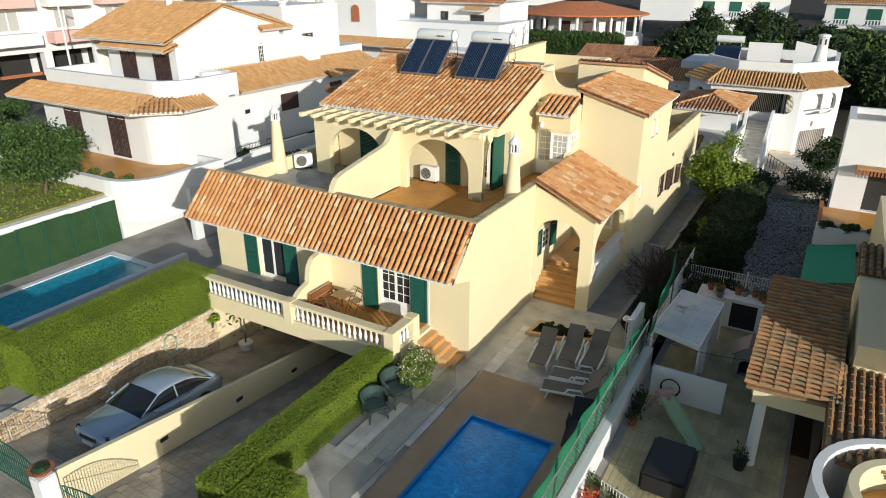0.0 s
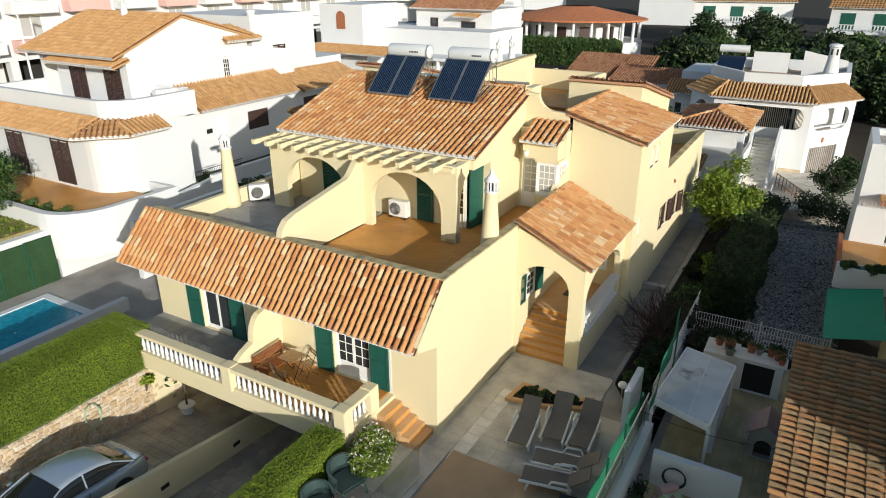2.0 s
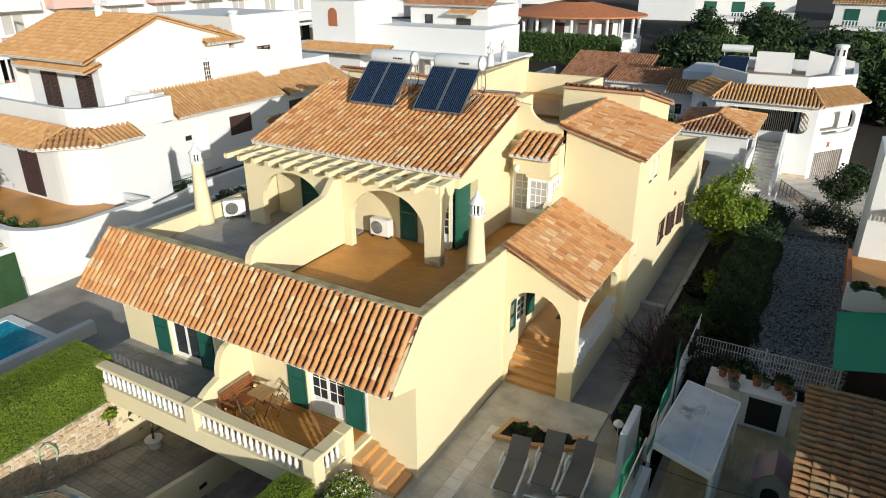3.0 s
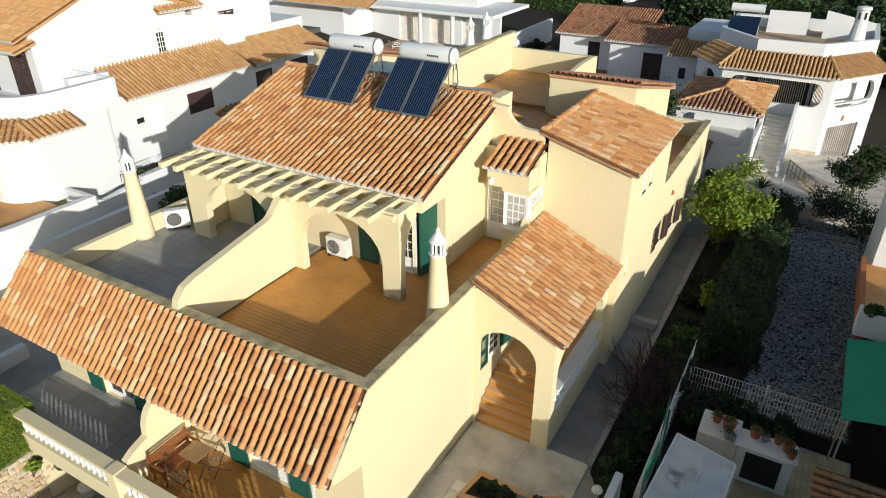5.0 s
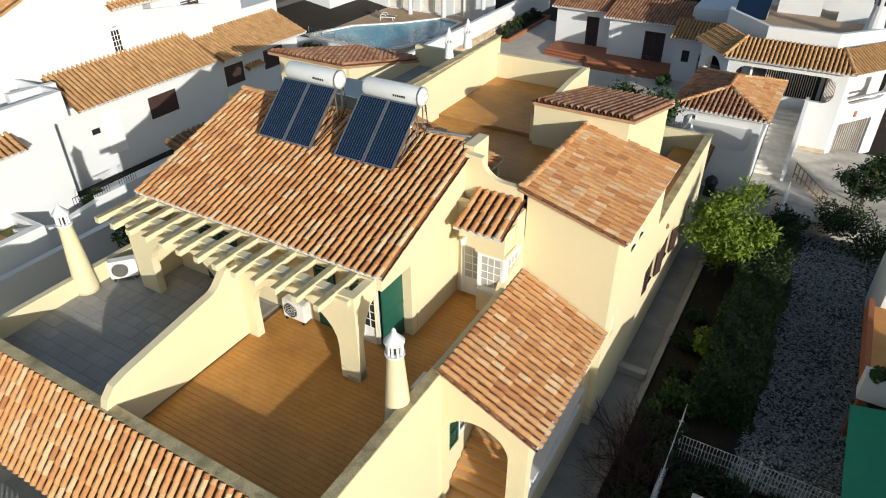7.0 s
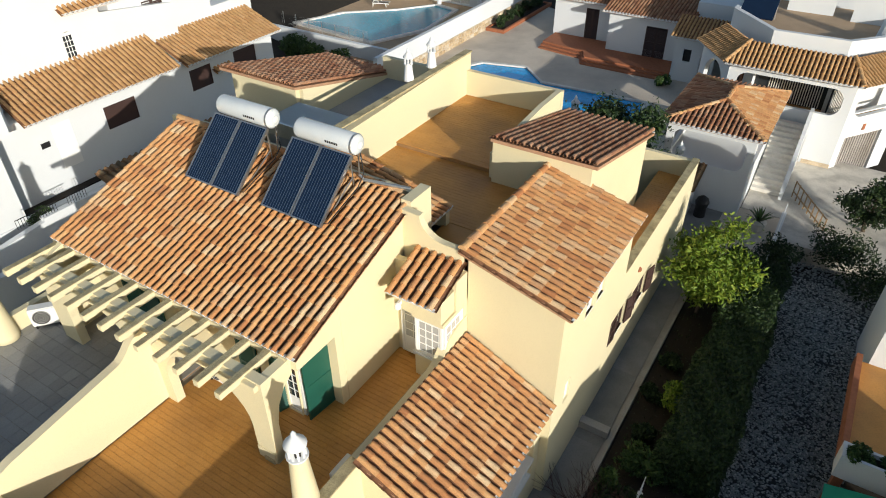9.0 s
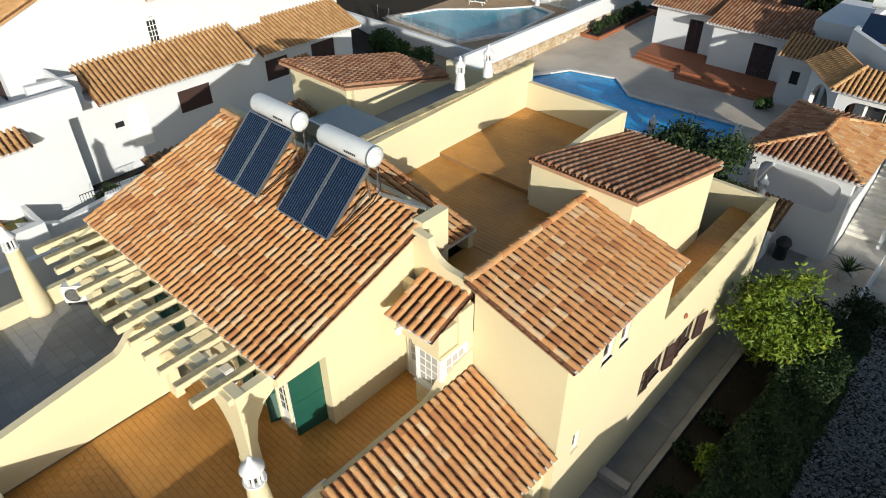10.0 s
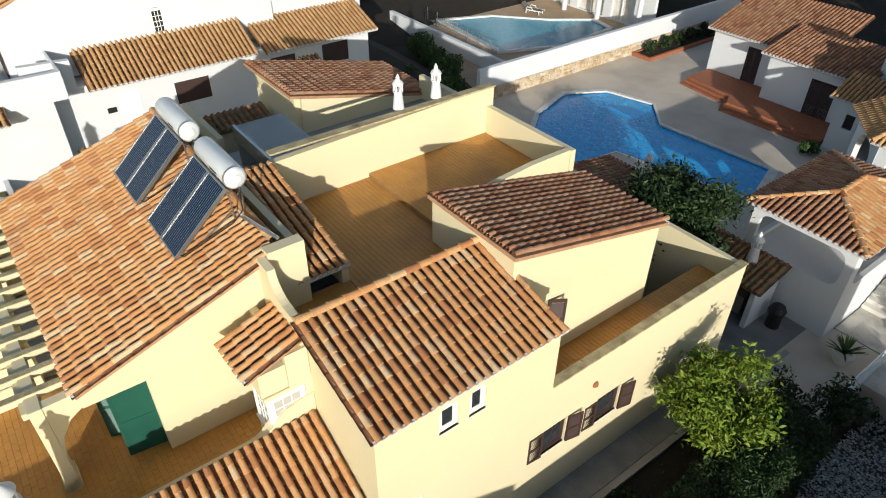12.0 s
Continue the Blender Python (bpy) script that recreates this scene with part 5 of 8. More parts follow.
# ---- car ----
def car():
    c = thing("car", "silver saloon car with dark windows parked on the drive", "car")
    st = [(-2.34, 0.58, 0.36, 0.60), (-2.28, 0.74, 0.28, 0.68), (-2.12, 0.83, 0.22, 0.745), (-1.85, 0.88, 0.2, 0.80), (-1.45, 0.9, 0.2, 0.855), (-1.05, 0.905, 0.2, 0.905), (-0.6, 0.91, 0.2, 0.93), (0.0, 0.91, 0.2, 0.945), (0.6, 0.91, 0.2, 0.96), (1.1, 0.905, 0.2, 0.985), (1.5, 0.9, 0.2, 1.005), (1.9, 0.87, 0.24, 1.01), (2.15, 0.82, 0.3, 0.985), (2.29, 0.75, 0.36, 0.90), (2.34, 0.62, 0.45, 0.72)]
    bm, rings = B(), []
    for x, w, lo, hi in st:
        half = [(0.86, lo), (0.97, lo + 0.08), (1.0, lo + (hi - lo) * 0.38), (0.985, lo + (hi - lo) * 0.62), (0.965, lo + (hi - lo) * 0.80), (0.90, hi - 0.035), (0.80, hi), (0.45, hi + 0.022), (0.0, hi + 0.03)]
        prof = [(-q * w, z) for q, z in half] + [(q * w, z) for q, z in half[-2::-1]]
        rings.append([bm.verts.new((x, y, z)) for y, z in prof])
    for p, q in zip(rings, rings[1:]):
        for k in range(len(p)):
            bm.faces.new((p[k], p[(k + 1) % len(p)], q[(k + 1) % len(p)], q[k]))
    bm.faces.new(rings[0])
    bm.faces.new(rings[-1][::-1])
    part("body", bm, SILVER, c, smooth=True)
    gs = [(-1.12, 0.80, 0.90, 0.915), (-0.75, 0.80, 0.91, 1.14), (-0.38, 0.79, 0.92, 1.34), (-0.1, 0.785, 0.93, 1.42), (0.3, 0.78, 0.94, 1.455), (0.8, 0.77, 0.95, 1.435), (1.2, 0.755, 0.97, 1.34), (1.55, 0.73, 0.98, 1.18), (1.88, 0.70, 1.0, 1.03)]
    bm, rings = B(), []
    for x, w, lo, hi in gs:
        t = w - (hi - lo) * 0.27
        rings.append([bm.verts.new((x, y, z)) for y, z in ((-w - 0.03, lo), (-(w + t) / 2 - 0.02, (lo + hi) / 2), (-t, hi - 0.03), (-t * 0.8, hi - 0.005), (0, hi + 0.012), (t * 0.8, hi - 0.005), (t, hi - 0.03), ((w + t) / 2 + 0.02, (lo + hi) / 2), (w + 0.03, lo))])
    for p, q in zip(rings, rings[1:]):
        for k in range(8):
            bm.faces.new((p[k], p[k + 1], q[k + 1], q[k]))
    part("glazing", bm, CARGLASS, c, "dark tinted glass", smooth=True)
    bm, rings = B(), []
    for x, hi, w, lo in ((-0.36, 1.35, 0.79, 0.92), (-0.1, 1.42, 0.785, 0.93), (0.3, 1.455, 0.78, 0.94), (0.8, 1.435, 0.77, 0.95), (1.2, 1.34, 0.755, 0.97)):
        t = w - (hi - lo) * 0.27
        rings.append([bm.verts.new((x, y, z)) for y, z in ((-t - 0.018, hi - 0.06), (-t - 0.005, hi - 0.015), (-t * 0.8, hi + 0.012), (0, hi + 0.03), (t * 0.8, hi + 0.012), (t + 0.005, hi - 0.015), (t + 0.018, hi - 0.06))])
    for p, q in zip(rings, rings[1:]):
        for k in range(6):
            bm.faces.new((p[k], p[k + 1], q[k + 1], q[k]))
    part("roof", bm, SILVER, c, smooth=True)
    part("boot_lid", bbox(1.86, -0.72, 0.99, 2.14, 0.72, 1.035, 0.015), SILVER, c, smooth=True)
    for s in (-1, 1):
        bm = B()
        for a, b in (((-1.1, 0.83 * s, 0.92), (-0.36, 0.69 * s, 1.33)), ((0.32, 0.815 * s, 0.95), (0.28, 0.665 * s, 1.42)), ((1.85, 0.74 * s, 1.0), (1.15, 0.655 * s, 1.33)), ((-1.1, 0.835 * s, 0.925), (1.85, 0.75 * s, 1.0))):
            rod(bm, a, b, 0.026, 0.022)
        part("pillar", bm, SILVER, c)
        part("mirror", bbox(-0.75, 0.93 * s, 0.93, -0.6, 1.1 * s, 1.06, 0.03) if s > 0 else bbox(-0.75, -1.1, 0.93, -0.6, -0.93, 1.06, 0.03), SILVER, c)
        part("headlight", bbox(-2.24, 0.58 * s - 0.17, 0.58, -2.02, 0.58 * s + 0.17, 0.73, 0.04), CARGLASS, c)
        part("door_seam", box(B(), 0.30, 0.905 * s - 0.008, 0.3, 0.312, 0.905 * s + 0.008, 0.9), BLACK, c)
        part("door_handle", bbox(0.05, 0.905 * s - 0.02, 0.80, 0.22, 0.905 * s + 0.02, 0.825, 0.005), SILVER, c)
        part("tail_light", bbox(2.2, 0.6 * s - 0.14, 0.72, 2.34, 0.6 * s + 0.14, 0.86, 0.03), REDBLOOM, c)
        for x in (-1.42, 1.35):
            bm = B()
            bmesh.ops.create_cone(bm, cap_ends=True, segments=24, radius1=0.32, radius2=0.32, depth=0.2, matrix=pose(x, 0.82 * s, 0.32, 90))
            bmesh.ops.bevel(bm, geom=bm.edges[:], offset=0.03, segments=2, affect="EDGES")
            wh = part("wheel", bm, RUBBER, c)
            bm = B()
            bmesh.ops.create_cone(bm, cap_ends=True, segments=16, radius1=0.22, radius2=0.22, depth=0.03, matrix=pose(x, 0.915 * s, 0.32, 90))
            part("rim", bm, METAL, wh)
        part("wheel_arch", rod(B(), (-1.42, 0.85 * s, 0.36), (-1.42, 0.912 * s, 0.36), 0.38, seg=20), BLACK, c)
        part("wheel_arch", rod(B(), (1.35, 0.85 * s, 0.36), (1.35, 0.912 * s, 0.36), 0.38, seg=20), BLACK, c)
    part("grille", bbox(-2.35, -0.4, 0.5, -2.28, 0.4, 0.64, 0.02), BLACK, c)
    part("number_plate", box(B(), -2.37, -0.25, 0.36, -2.34, 0.25, 0.46), PLASTICW, c)
    part("front_bumper", bbox(-2.36, -0.7, 0.26, -2.2, 0.7, 0.45, 0.05), SILVER, c)
    return c


car().matrix_basis = Matrix.Translation((-7.95, -7.25, ramp(-7.25) + 0.02)) @ pose(0, 0, 0, -7.7, 0, 0) @ pose(0, 0, 0, 0, 0, 92)

hose = thing("garden_hose", "coiled green garden hose hung on the stone wall", "hose", (-10.3, -4.6, 0))
bm = B()
for k in range(22):
    a, b = math.pi * 0.1 * k, math.pi * 0.1 * (k + 1)
    rod(bm, (-10.25 + 0.004 * k, -4.6 + 0.26 * math.cos(a), -0.15 + 0.4 * math.sin(a)), (-10.25 + 0.004 * k, -4.6 + 0.26 * math.cos(b), -0.15 + 0.4 * math.sin(b)), 0.025)
part("coil", bm, SLIDE, hose)
part("hook", rod(B(), (-10.4, -4.6, 0.25), (-10.2, -4.6, 0.27), 0.015), METAL, hose)
pt = thing("potted_plant", "white pot with a tall thin plant in the drive corner", "plant pot", (-9.6, -1.6, -1.75))
part("pot", lathe(B(), [(0.2, 0), (0.28, 0.35), (0.3, 0.38), (0.25, 0.38)], 14, (-9.6, -1.6, -1.75)), WHITE, pt)
part("stem", rod(B(), (-9.6, -1.6, -1.4), (-9.5, -1.6, 0.3), 0.04, 0.02), BARK, pt)
rngp = np.random.default_rng(4)
leaves("foliage", rngp.normal(size=(160, 3)) * (0.22, 0.22, 0.25) + (-9.5, -1.6, 0.3), 0.12, OLEA, pt)
bush("wall_plant", "green creeper growing out of the stone wall", -10.25, -2.6, -0.4, 0.4, 0.6, HEDGE, 500, 0.08, 31)


# ---- gates by the street ----
def iron_gate(x0, x1, y, label):
    g = thing("driveway_gate", label, "gate", ((x0 + x1) / 2, y, -0.4), "driveway gates")
    n = int((x1 - x0) / 0.12)
    zz = ramp(y)
    top = [zz + 1.05 + 0.3 * math.sin(math.pi * k / n) for k in range(n + 1)]
    for k in range(n + 1):
        xx = x0 + (x1 - x0) * k / n
        part("bar", rod(B(), (xx, y, zz + 0.05), (xx, y, top[k]), 0.012, seg=5), GREEN, g)
    bm = B()
    for k in range(n):
        rod(bm, (x0 + (x1 - x0) * k / n, y, top[k]), (x0 + (x1 - x0) * (k + 1) / n, y, top[k + 1]), 0.02, seg=5)
    rod(rod(bm, (x0, y, zz + 0.12), (x1, y, zz + 0.12), 0.02), (x0, y, zz + 0.9), (x1, y, zz + 0.9), 0.015)
    part("gate_frame", bm, GREEN, g)


iron_gate(-9.9, -6.7, -11.45, "dark green wrought iron gate with a curved top")
iron_gate(-5.75, -2.6, -11.45, "dark green wrought iron gate standing by the wall")
gp = thing("gate_post", "white stone gate post with a terracotta bowl", "gate post", (-6.2, -11.6, -0.4))
part("post", bbox(-6.45, -11.85, -0.6, -5.95, -11.4, 0.95, 0.03), WHITE, gp)
part("bowl", lathe(B(), [(0.14, 0), (0.3, 0.16), (0.33, 0.2), (0.27, 0.2)], 16, (-6.2, -11.62, 0.95)), POT, gp)
part("succulent", lathe(B(), [(0.26, 0), (0.15, 0.1), (0.02, 0.12)], 9, (-6.2, -11.62, 1.13)), HEDGED, gp)


# ---- left neighbour: pool, fence, white house ----
lp = thing("swimming_pool", "neighbour's rectangular teal pool with a white edge", "pool", (-17, -5, 0.2))
part("coping", plate(B(), rect(-19.2, -12, -15.2, -0.6), [rect(-18.9, -11.8, -15.6, -0.95)], "z", 0.2, 0.08), WHITE, lp)
part("water", box(B(), -18.9, -11.8, 0.0, -15.6, -0.95, 0.24), WATERT, lp)
part("pool_wall", box(B(), -15.2, -12, 0.2, -14.9, 0.3, 0.75), WHITE, lp)
fn = thing("privacy_fence", "green artificial hedge fence behind the pool", "fence", (-20.2, -6, 0.2))
rnd = random.Random(9)
for i in range(12):
    y0 = -14 + i * 1.22
    bm = plate(B(), rect(y0, 0.2, y0 + 1.2, 2.35 + rnd.uniform(-0.03, 0.05)), (), "x", -20.25, 0.06)
    part("fence_panel", bm, REED, fn)
    part("post", rod(B(), (-20.15, y0, 0.2), (-20.15, y0, 2.4), 0.03), GREEN, fn)
setting("wall_left_boundary", box(B(), -20.55, 0.8, 0.0, -20.3, 6.0, 2.6), WHITE, "white rendered boundary wall below the neighbour's garden")
setting("wall_left_plinth", box(B(), -20.9, -16, 0.0, -20.5, 26, 2.5), WHITE, "white retaining wall of the raised neighbouring plot")
setting("ground_lawn", box(B(), -60, -16, 2.0, -20.9, 2.2, 2.62), LAWN, "dry green lawn of the neighbour's raised garden")
setting("pavement_alley", box(B(), -20.5, 6.2, 0.0, -12.5, 26, 1.6), CONCRETE, "grey paved alley between the two houses")
setting("wall_alley", box(B(), -17.2, 2.5, 0.0, -16.9, 20, 3.0), WHITE, "white garden wall along the alley")
bush("alley_shrub", "rounded leafy shrub beside the alley railing", -19.9, 9.6, 1.6, 0.9, 1.5, OLEA, 2200, 0.09, 43)
bush("hibiscus_shrub", "dark green shrub with flowers by the alley wall", -15.2, 8.2, 1.6, 1.1, 2.5, OLEA, 2600, 0.1, 41)

nb = thing("house", "white stucco two-storey house with buff tile roofs and brown shutters", "house", (-26, 12, 3.2))


def wp(outline, holes=(), axis="y", at=0.0, thick=0.25, mat=WHITE, parent=None, name="wall"):
    return part(name, plate(B(), outline, holes, axis, at, thick), mat, parent or nb)


def rounded(x0, y0, x1, y1, r, seg=8):
    """A rectangle whose corner at (x1, y0) is rounded."""
    return [(x0, y0)] + [(x1 - r + r * math.sin(a), y0 + r - r * math.cos(a)) for a in np.linspace(0, math.pi / 2, seg).tolist()] + [(x1, y1), (x0, y1)]


# lower storey with rounded corner, front terrace with low wall, upper parapet
wp(rounded(-31, 4.2, -20.55, 9, 1.6), (), "z", 2.4, 3.9, name="lower_storey")
wp(rect(-31, 9, -22.2, 24.9), (), "z", 2.4, 3.5, name="lower_storey")
wp(rounded(-31.3, 4.9, -20.35, 9.6, 1.8), [rounded(-31.0, 5.2, -20.65, 9.5, 1.6)], "z", 6.2, 1.2, name="upper_parapet")
part("front_terrace", plate(B(), rounded(-33, 1.75, -19.05, 5.2, 1.7), (), "z", 2.4, 0.65), TERRACOTTA, nb)
part("planter_wall", plate(B(), rounded(-33.2, 0.6, -18.6, 6.3, 2.2), [rounded(-33, 0.95, -18.95, 6.1, 2.0)], "z", 1.2, 2.1), WHITE, nb)
part("planter_soil", plate(B(), rounded(-33, 0.95, -18.95, 6.0, 2.0), (), "z", 2.2, 0.6), LAWN, nb)
for i in range(9):
    bush("clipped_shrub", "small clipped ball shrub in the white planter", -31 + i * 1.35, 1.35, 2.85, 0.45, 0.6, OLEA, 420, 0.07, 60 + i)
for xx in (-28.2, -24.2):
    shutter(nb, pose(xx - 0.75, 4.16, 3.2), 0.75, 2.25, BROWN)
    shutter(nb, pose(xx, 4.16, 3.2), 0.75, 2.25, BROWN)
tile_roof(nb, (-32.5, 3.0, 6.0), (1, 0, 0), (0, 1.7, 0.65), 11.2, 1.82, "buff", label="buff tile skirt roof")
tile_roof(nb, (-21.3, 3.0, 6.0), (1, 1, 0), (-1, 1, 0.6), 2.6, 1.4, "buff", poly=[(0, 0), (2.6, 0), (1.9, 1.4), (0.3, 1.4)])
tile_roof(nb, (-19.45, 4.9, 6.0), (0, 1, 0), (-1.0, 0, 0.5), 2.2, 1.15, "buff")
# upper storey, gable towards the alley
wp(rect(-29.5, 6.2, -23.61, 9.2), (), "y", 8.0, 0.25, name="upper_wall")
for xx in (-27.6, -24.6):
    shutter(nb, pose(xx - 0.7, 7.96, 6.3), 0.7, 2.1, BROWN)
    shutter(nb, pose(xx, 7.96, 6.3), 0.7, 2.1, BROWN)
    tile_roof(nb, (xx - 1.6, 7.1, 8.55), (1, 0, 0), (0, 1.0, 0.3), 3.0, 1.1, "buff")
wp([(8.0, 6.0), (20.5, 6.0), (20.5, 8.3), (16.5, 8.8), (16.5, 9.6), (11.8, 10.9), (8.0, 9.2)], [arch(14.35, 15.05, 7.1, 8.0, 8.4)], "x", -23.6, 0.25, name="gable_wall")
wp([(8.0, 6.0), (20.5, 6.0), (20.5, 8.3), (11.8, 10.7), (8.0, 9.2)], (), "x", -31.0, 0.25, name="gable_wall")
part("rear_block", box(B(), -31, 18, 2.4, -23.7, 26, 7.4), WHITE, nb)
part("stair_block", plate(B(), rect(17.1, 7.0, 23.0, 10.55), [rect(18.9, 7.45, 20.1, 8.65)], "x", -23.75, 0.22), WHITE, nb)
part("stair_block", box(B(), -30.8, 17.1, 7.0, -23.76, 23.0, 10.5), WHITE, nb)
for y in (18.9, 19.5):
    shutter(nb, pose(-23.6, y, 7.45, 0, 0, 90), 0.6, 1.2, BROWN)
tile_roof(nb, (-23.0, 17.5, 9.2), (0, -1, 0), (-1.6, 0, 0.8), 2.9, 1.8, "buff", poly=[(0, 0), (2.9, 0), (2.9, 1.8), (1.0, 1.8)])
part("chimney_stack", lathe(B(), [(0.34, 0), (0.24, 0.9), (0.25, 1.25), (0.33, 1.3), (0.3, 1.42), (0.05, 1.5)], 14, (-23.9, 17.6, 9.4)), WHITE, nb)
window(nb, pose(-23.4, 14.7, 7.1, 0, 0, 90), 0.68, 1.25, 3, 4)
part("window_arch", plate(B(), [(14.7 + 0.48 * math.cos(math.pi * k / 12), 8.05 + 0.5 * math.sin(math.pi * k / 12)) for k in range(13)] + [(14.22, 7.0), (14.32, 7.0)] + [(14.7 - 0.38 * math.cos(math.pi * k / 12), 8.05 + 0.4 * math.sin(math.pi * k / 12)) for k in range(13)] + [(15.08, 7.0), (15.18, 7.0)], (), "x", -23.37, 0.05), FRAMEW, nb)
tile_roof(nb, (-31.6, 7.2, 9.0), (1, 0, 0), (0, 4.6, 1.85), 8.4, 4.95, "buff", label="buff tile main roof")
tile_roof(nb, (-31.6, 17.0, 9.35), (1, 0, 0), (0, -5.2, 1.5), 8.4, 5.4, "buff")
small_chimney(-27.5, 11.4, 10.7, "white square chimney on the tile roof", "neighbour's chimneys", 1.2)
# side wall towards the alley with door, windows, lean-to roofs
wp([(9.0, 1.5), (25.2, 1.5), (25.2, 5.9), (9.0, 6.1)], [rect(11.75, 3.35, 12.65, 5.45), rect(14.3, 4.2, 16.0, 5.3), rect(19.3, 4.3, 20.7, 5.4), rect(22.3, 4.4, 23.9, 5.5)], "x", -21.9, 0.25, name="side_wall")
part("white_door", bbox(-21.72, 11.75, 3.35, -21.63, 12.65, 5.45, 0.01), FRAMEW, nb)
for a, b, z0, z1 in ((14.3, 16.0, 4.2, 5.3), (19.3, 20.7, 4.3, 5.4), (22.3, 23.9, 4.4, 5.5)):
    part("closed_blind", box(B(), -21.75, a, z0, -21.69, b, z1), BROWN, nb)
part("door_sign", box(B(), -21.64, 11.1, 4.6, -21.62, 11.5, 4.85), BLACK, nb)
tile_roof(nb, (-21.25, 18.6, 5.95), (0, -1, 0), (-2.3, 0, 1.25), 8.0, 2.6, "buff", label="buff tile lean-to roof")
tile_roof(nb, (-21.2, 25.6, 5.85), (0, -1, 0), (-3.4, 0, 1.3), 6.6, 3.6, "buff", label="buff tile lean-to roof")
tile_roof(nb, (-21.3, 22.0, 4.9), (0, -1, 0), (-0.6, 0, 0.2), 1.2, 0.6, "buff")
part("roof_parapet", plate(B(), [(8.2, 6.0), (10.2, 6.0), (10.2, 7.35), (8.2, 7.45)], (), "x", -21.9, 0.3), WHITE, nb)
for a, b in ((8.0, 9.8), (10.2, 11.2)):
    bm = B()
    for k in range(int((b - a) / 0.12)):
        rod(bm, (-19.2, a + k * 0.12, 3.1), (-19.2, a + k * 0.12, 3.5), 0.012, seg=4)
    rod(bm, (-19.2, a, 3.5), (-19.2, b, 3.5), 0.02)
    tagged(part("iron_railing", bm, BLACK), "short black iron railing on the white alley wall", "railing")
wp([(5.5, 1.0), (9.0, 1.0), (9.0, 2.95), (7.0, 2.7), (5.5, 3.3)], (), "x", -19.4, 0.3, name="alley_wall")
part("alley_wall", box(B(), -19.4, 9.0, 1.0, -19.1, 14, 3.1), WHITE, nb)
tree("round evergreen tree on the neighbour's lawn", -23.5, -0.8, 2.6, 3.3, 2.0, OLEA, 11000, 0.11, 0.25, 12)
tree("leafy garden tree beside the road", -35.5, 2.0, 2.6, 3.0, 1.6, OLEA, 4000, 0.14, 0.25, 13)

# ---- right neighbour: courtyard ----
yard = setting("pavement_courtyard", box(B(), 5.75, -9, -1.95, 10.4, 9.6, -0.12), CONCRETE, "courtyard floor of narrow yellowish paving planks")
paving(yard, "paving_planks", 6.0, -8.9, 10.3, 9.5, -0.1, PLANK, 0.16, 0.9, 0.012, 0.03, 0.0)
setting("wall_fence_base", box(B(), 5.45, -10.5, -1.9, 5.75, 2.9, 0.72), WHITE, "white rendered dwarf wall under the green fence")
fence = thing("garden_fence", "chain-link fence with torn green windbreak cloth", "fence", (5.4, -2, 0))
rnd = random.Random(4)
for i in range(9):
    y0 = -10.4 + i * 1.6
    part("post", rod(B(), (5.42, y0, 0), (5.42, y0, 2.0), 0.03, seg=8), GREEN, fence)
    if i < 8:
        v = [(5.36 + 0.03 * math.sin(k * 0.785 + z), y0 + 1.6 * k / 8, 0.7 + 1.2 * z / 3 + 0.035 * math.sin(y0 * 1.3 + k * 0.5) * (z == 3)) for z in range(4) for k in range(9)]
        f = [(z * 9 + k, z * 9 + k + 1, z * 9 + k + 10, z * 9 + k + 9) for z in range(3) for k in range(8)]
        cl = quads("windbreak_cloth", v, f, MESHGREEN, fence)
        cl.modifiers.new("thick", "SOLIDIFY").thickness = 0.008
bm = B()
for k in range(65):
    y0 = -10.4 + k * 0.2
    rod(bm, (5.55, y0, 0.7), (5.55, min(2.6, y0 + 1.1), 1.9), 0.004, seg=3)
    rod(bm, (5.55, y0, 1.9), (5.55, min(2.6, y0 + 1.1), 0.7), 0.004, seg=3)
part("wire_mesh", bm, METAL, fence)
part("top_rail", rod(B(), (5.55, -10.4, 1.9), (5.55, 2.6, 1.9), 0.02), METAL, fence)
fence2 = thing("garden_fence", "white rendered and wire fence by the flower bed", "fence", (5.4, 5, 0))
part("panel", bbox(4.85, 2.6, 0.0, 5.05, 4.1, 1.75, 0.02), WHITE, fence2)
part("strip", box(B(), 5.3, 4.0, -0.5, 5.45, 11.5, 0.55), WHITE, fence2)
bm = B()
for k in range(60):
    rod(bm, (5.4, 4.0 + k * 0.125, 0.5), (5.4, 4.0 + k * 0.125, 1.35), 0.008, seg=4)
for z in (0.7, 1.0, 1.3):
    rod(bm, (5.4, 4, z), (5.4, 11.5, z), 0.01, seg=4)
part("wire_panel", bm, FRAMEW, fence2)
bm = B()
for k in range(46):
    rod(bm, (5.5 + k * 0.1, 10.6, -0.2), (5.5 + k * 0.1, 10.6, 0.85), 0.01, seg=4)
for z in (-0.1, 0.25, 0.55, 0.85):
    rod(bm, (5.5, 10.6, z), (10.1, 10.6, z), 0.012, seg=4)
wf = thing("wire_fence", "white welded wire fence across the gravel garden", "fence", (7.8, 10.6, -0.3))
part("wire_panel", bm, FRAMEW, wf)
for xx in (5.5, 7.8, 10.1):
    part("post", rod(B(), (xx, 10.6, -1.0), (xx, 10.6, 1.0), 0.035), FRAMEW, wf)
shed = thing("lean_to_shelter", "white frame shelter with a weathered clear sheet roof", "shelter", (6.7, 4.2, 0))
SHED = [(5.6, 3.15), (7.27, 2.6), (7.45, 6.2), (5.87, 6.6)]
part("roof_sheet", plate(B(), SHED, (), "z", 1.37, 0.03), DIRTY, shed, "dirty translucent white sheet")
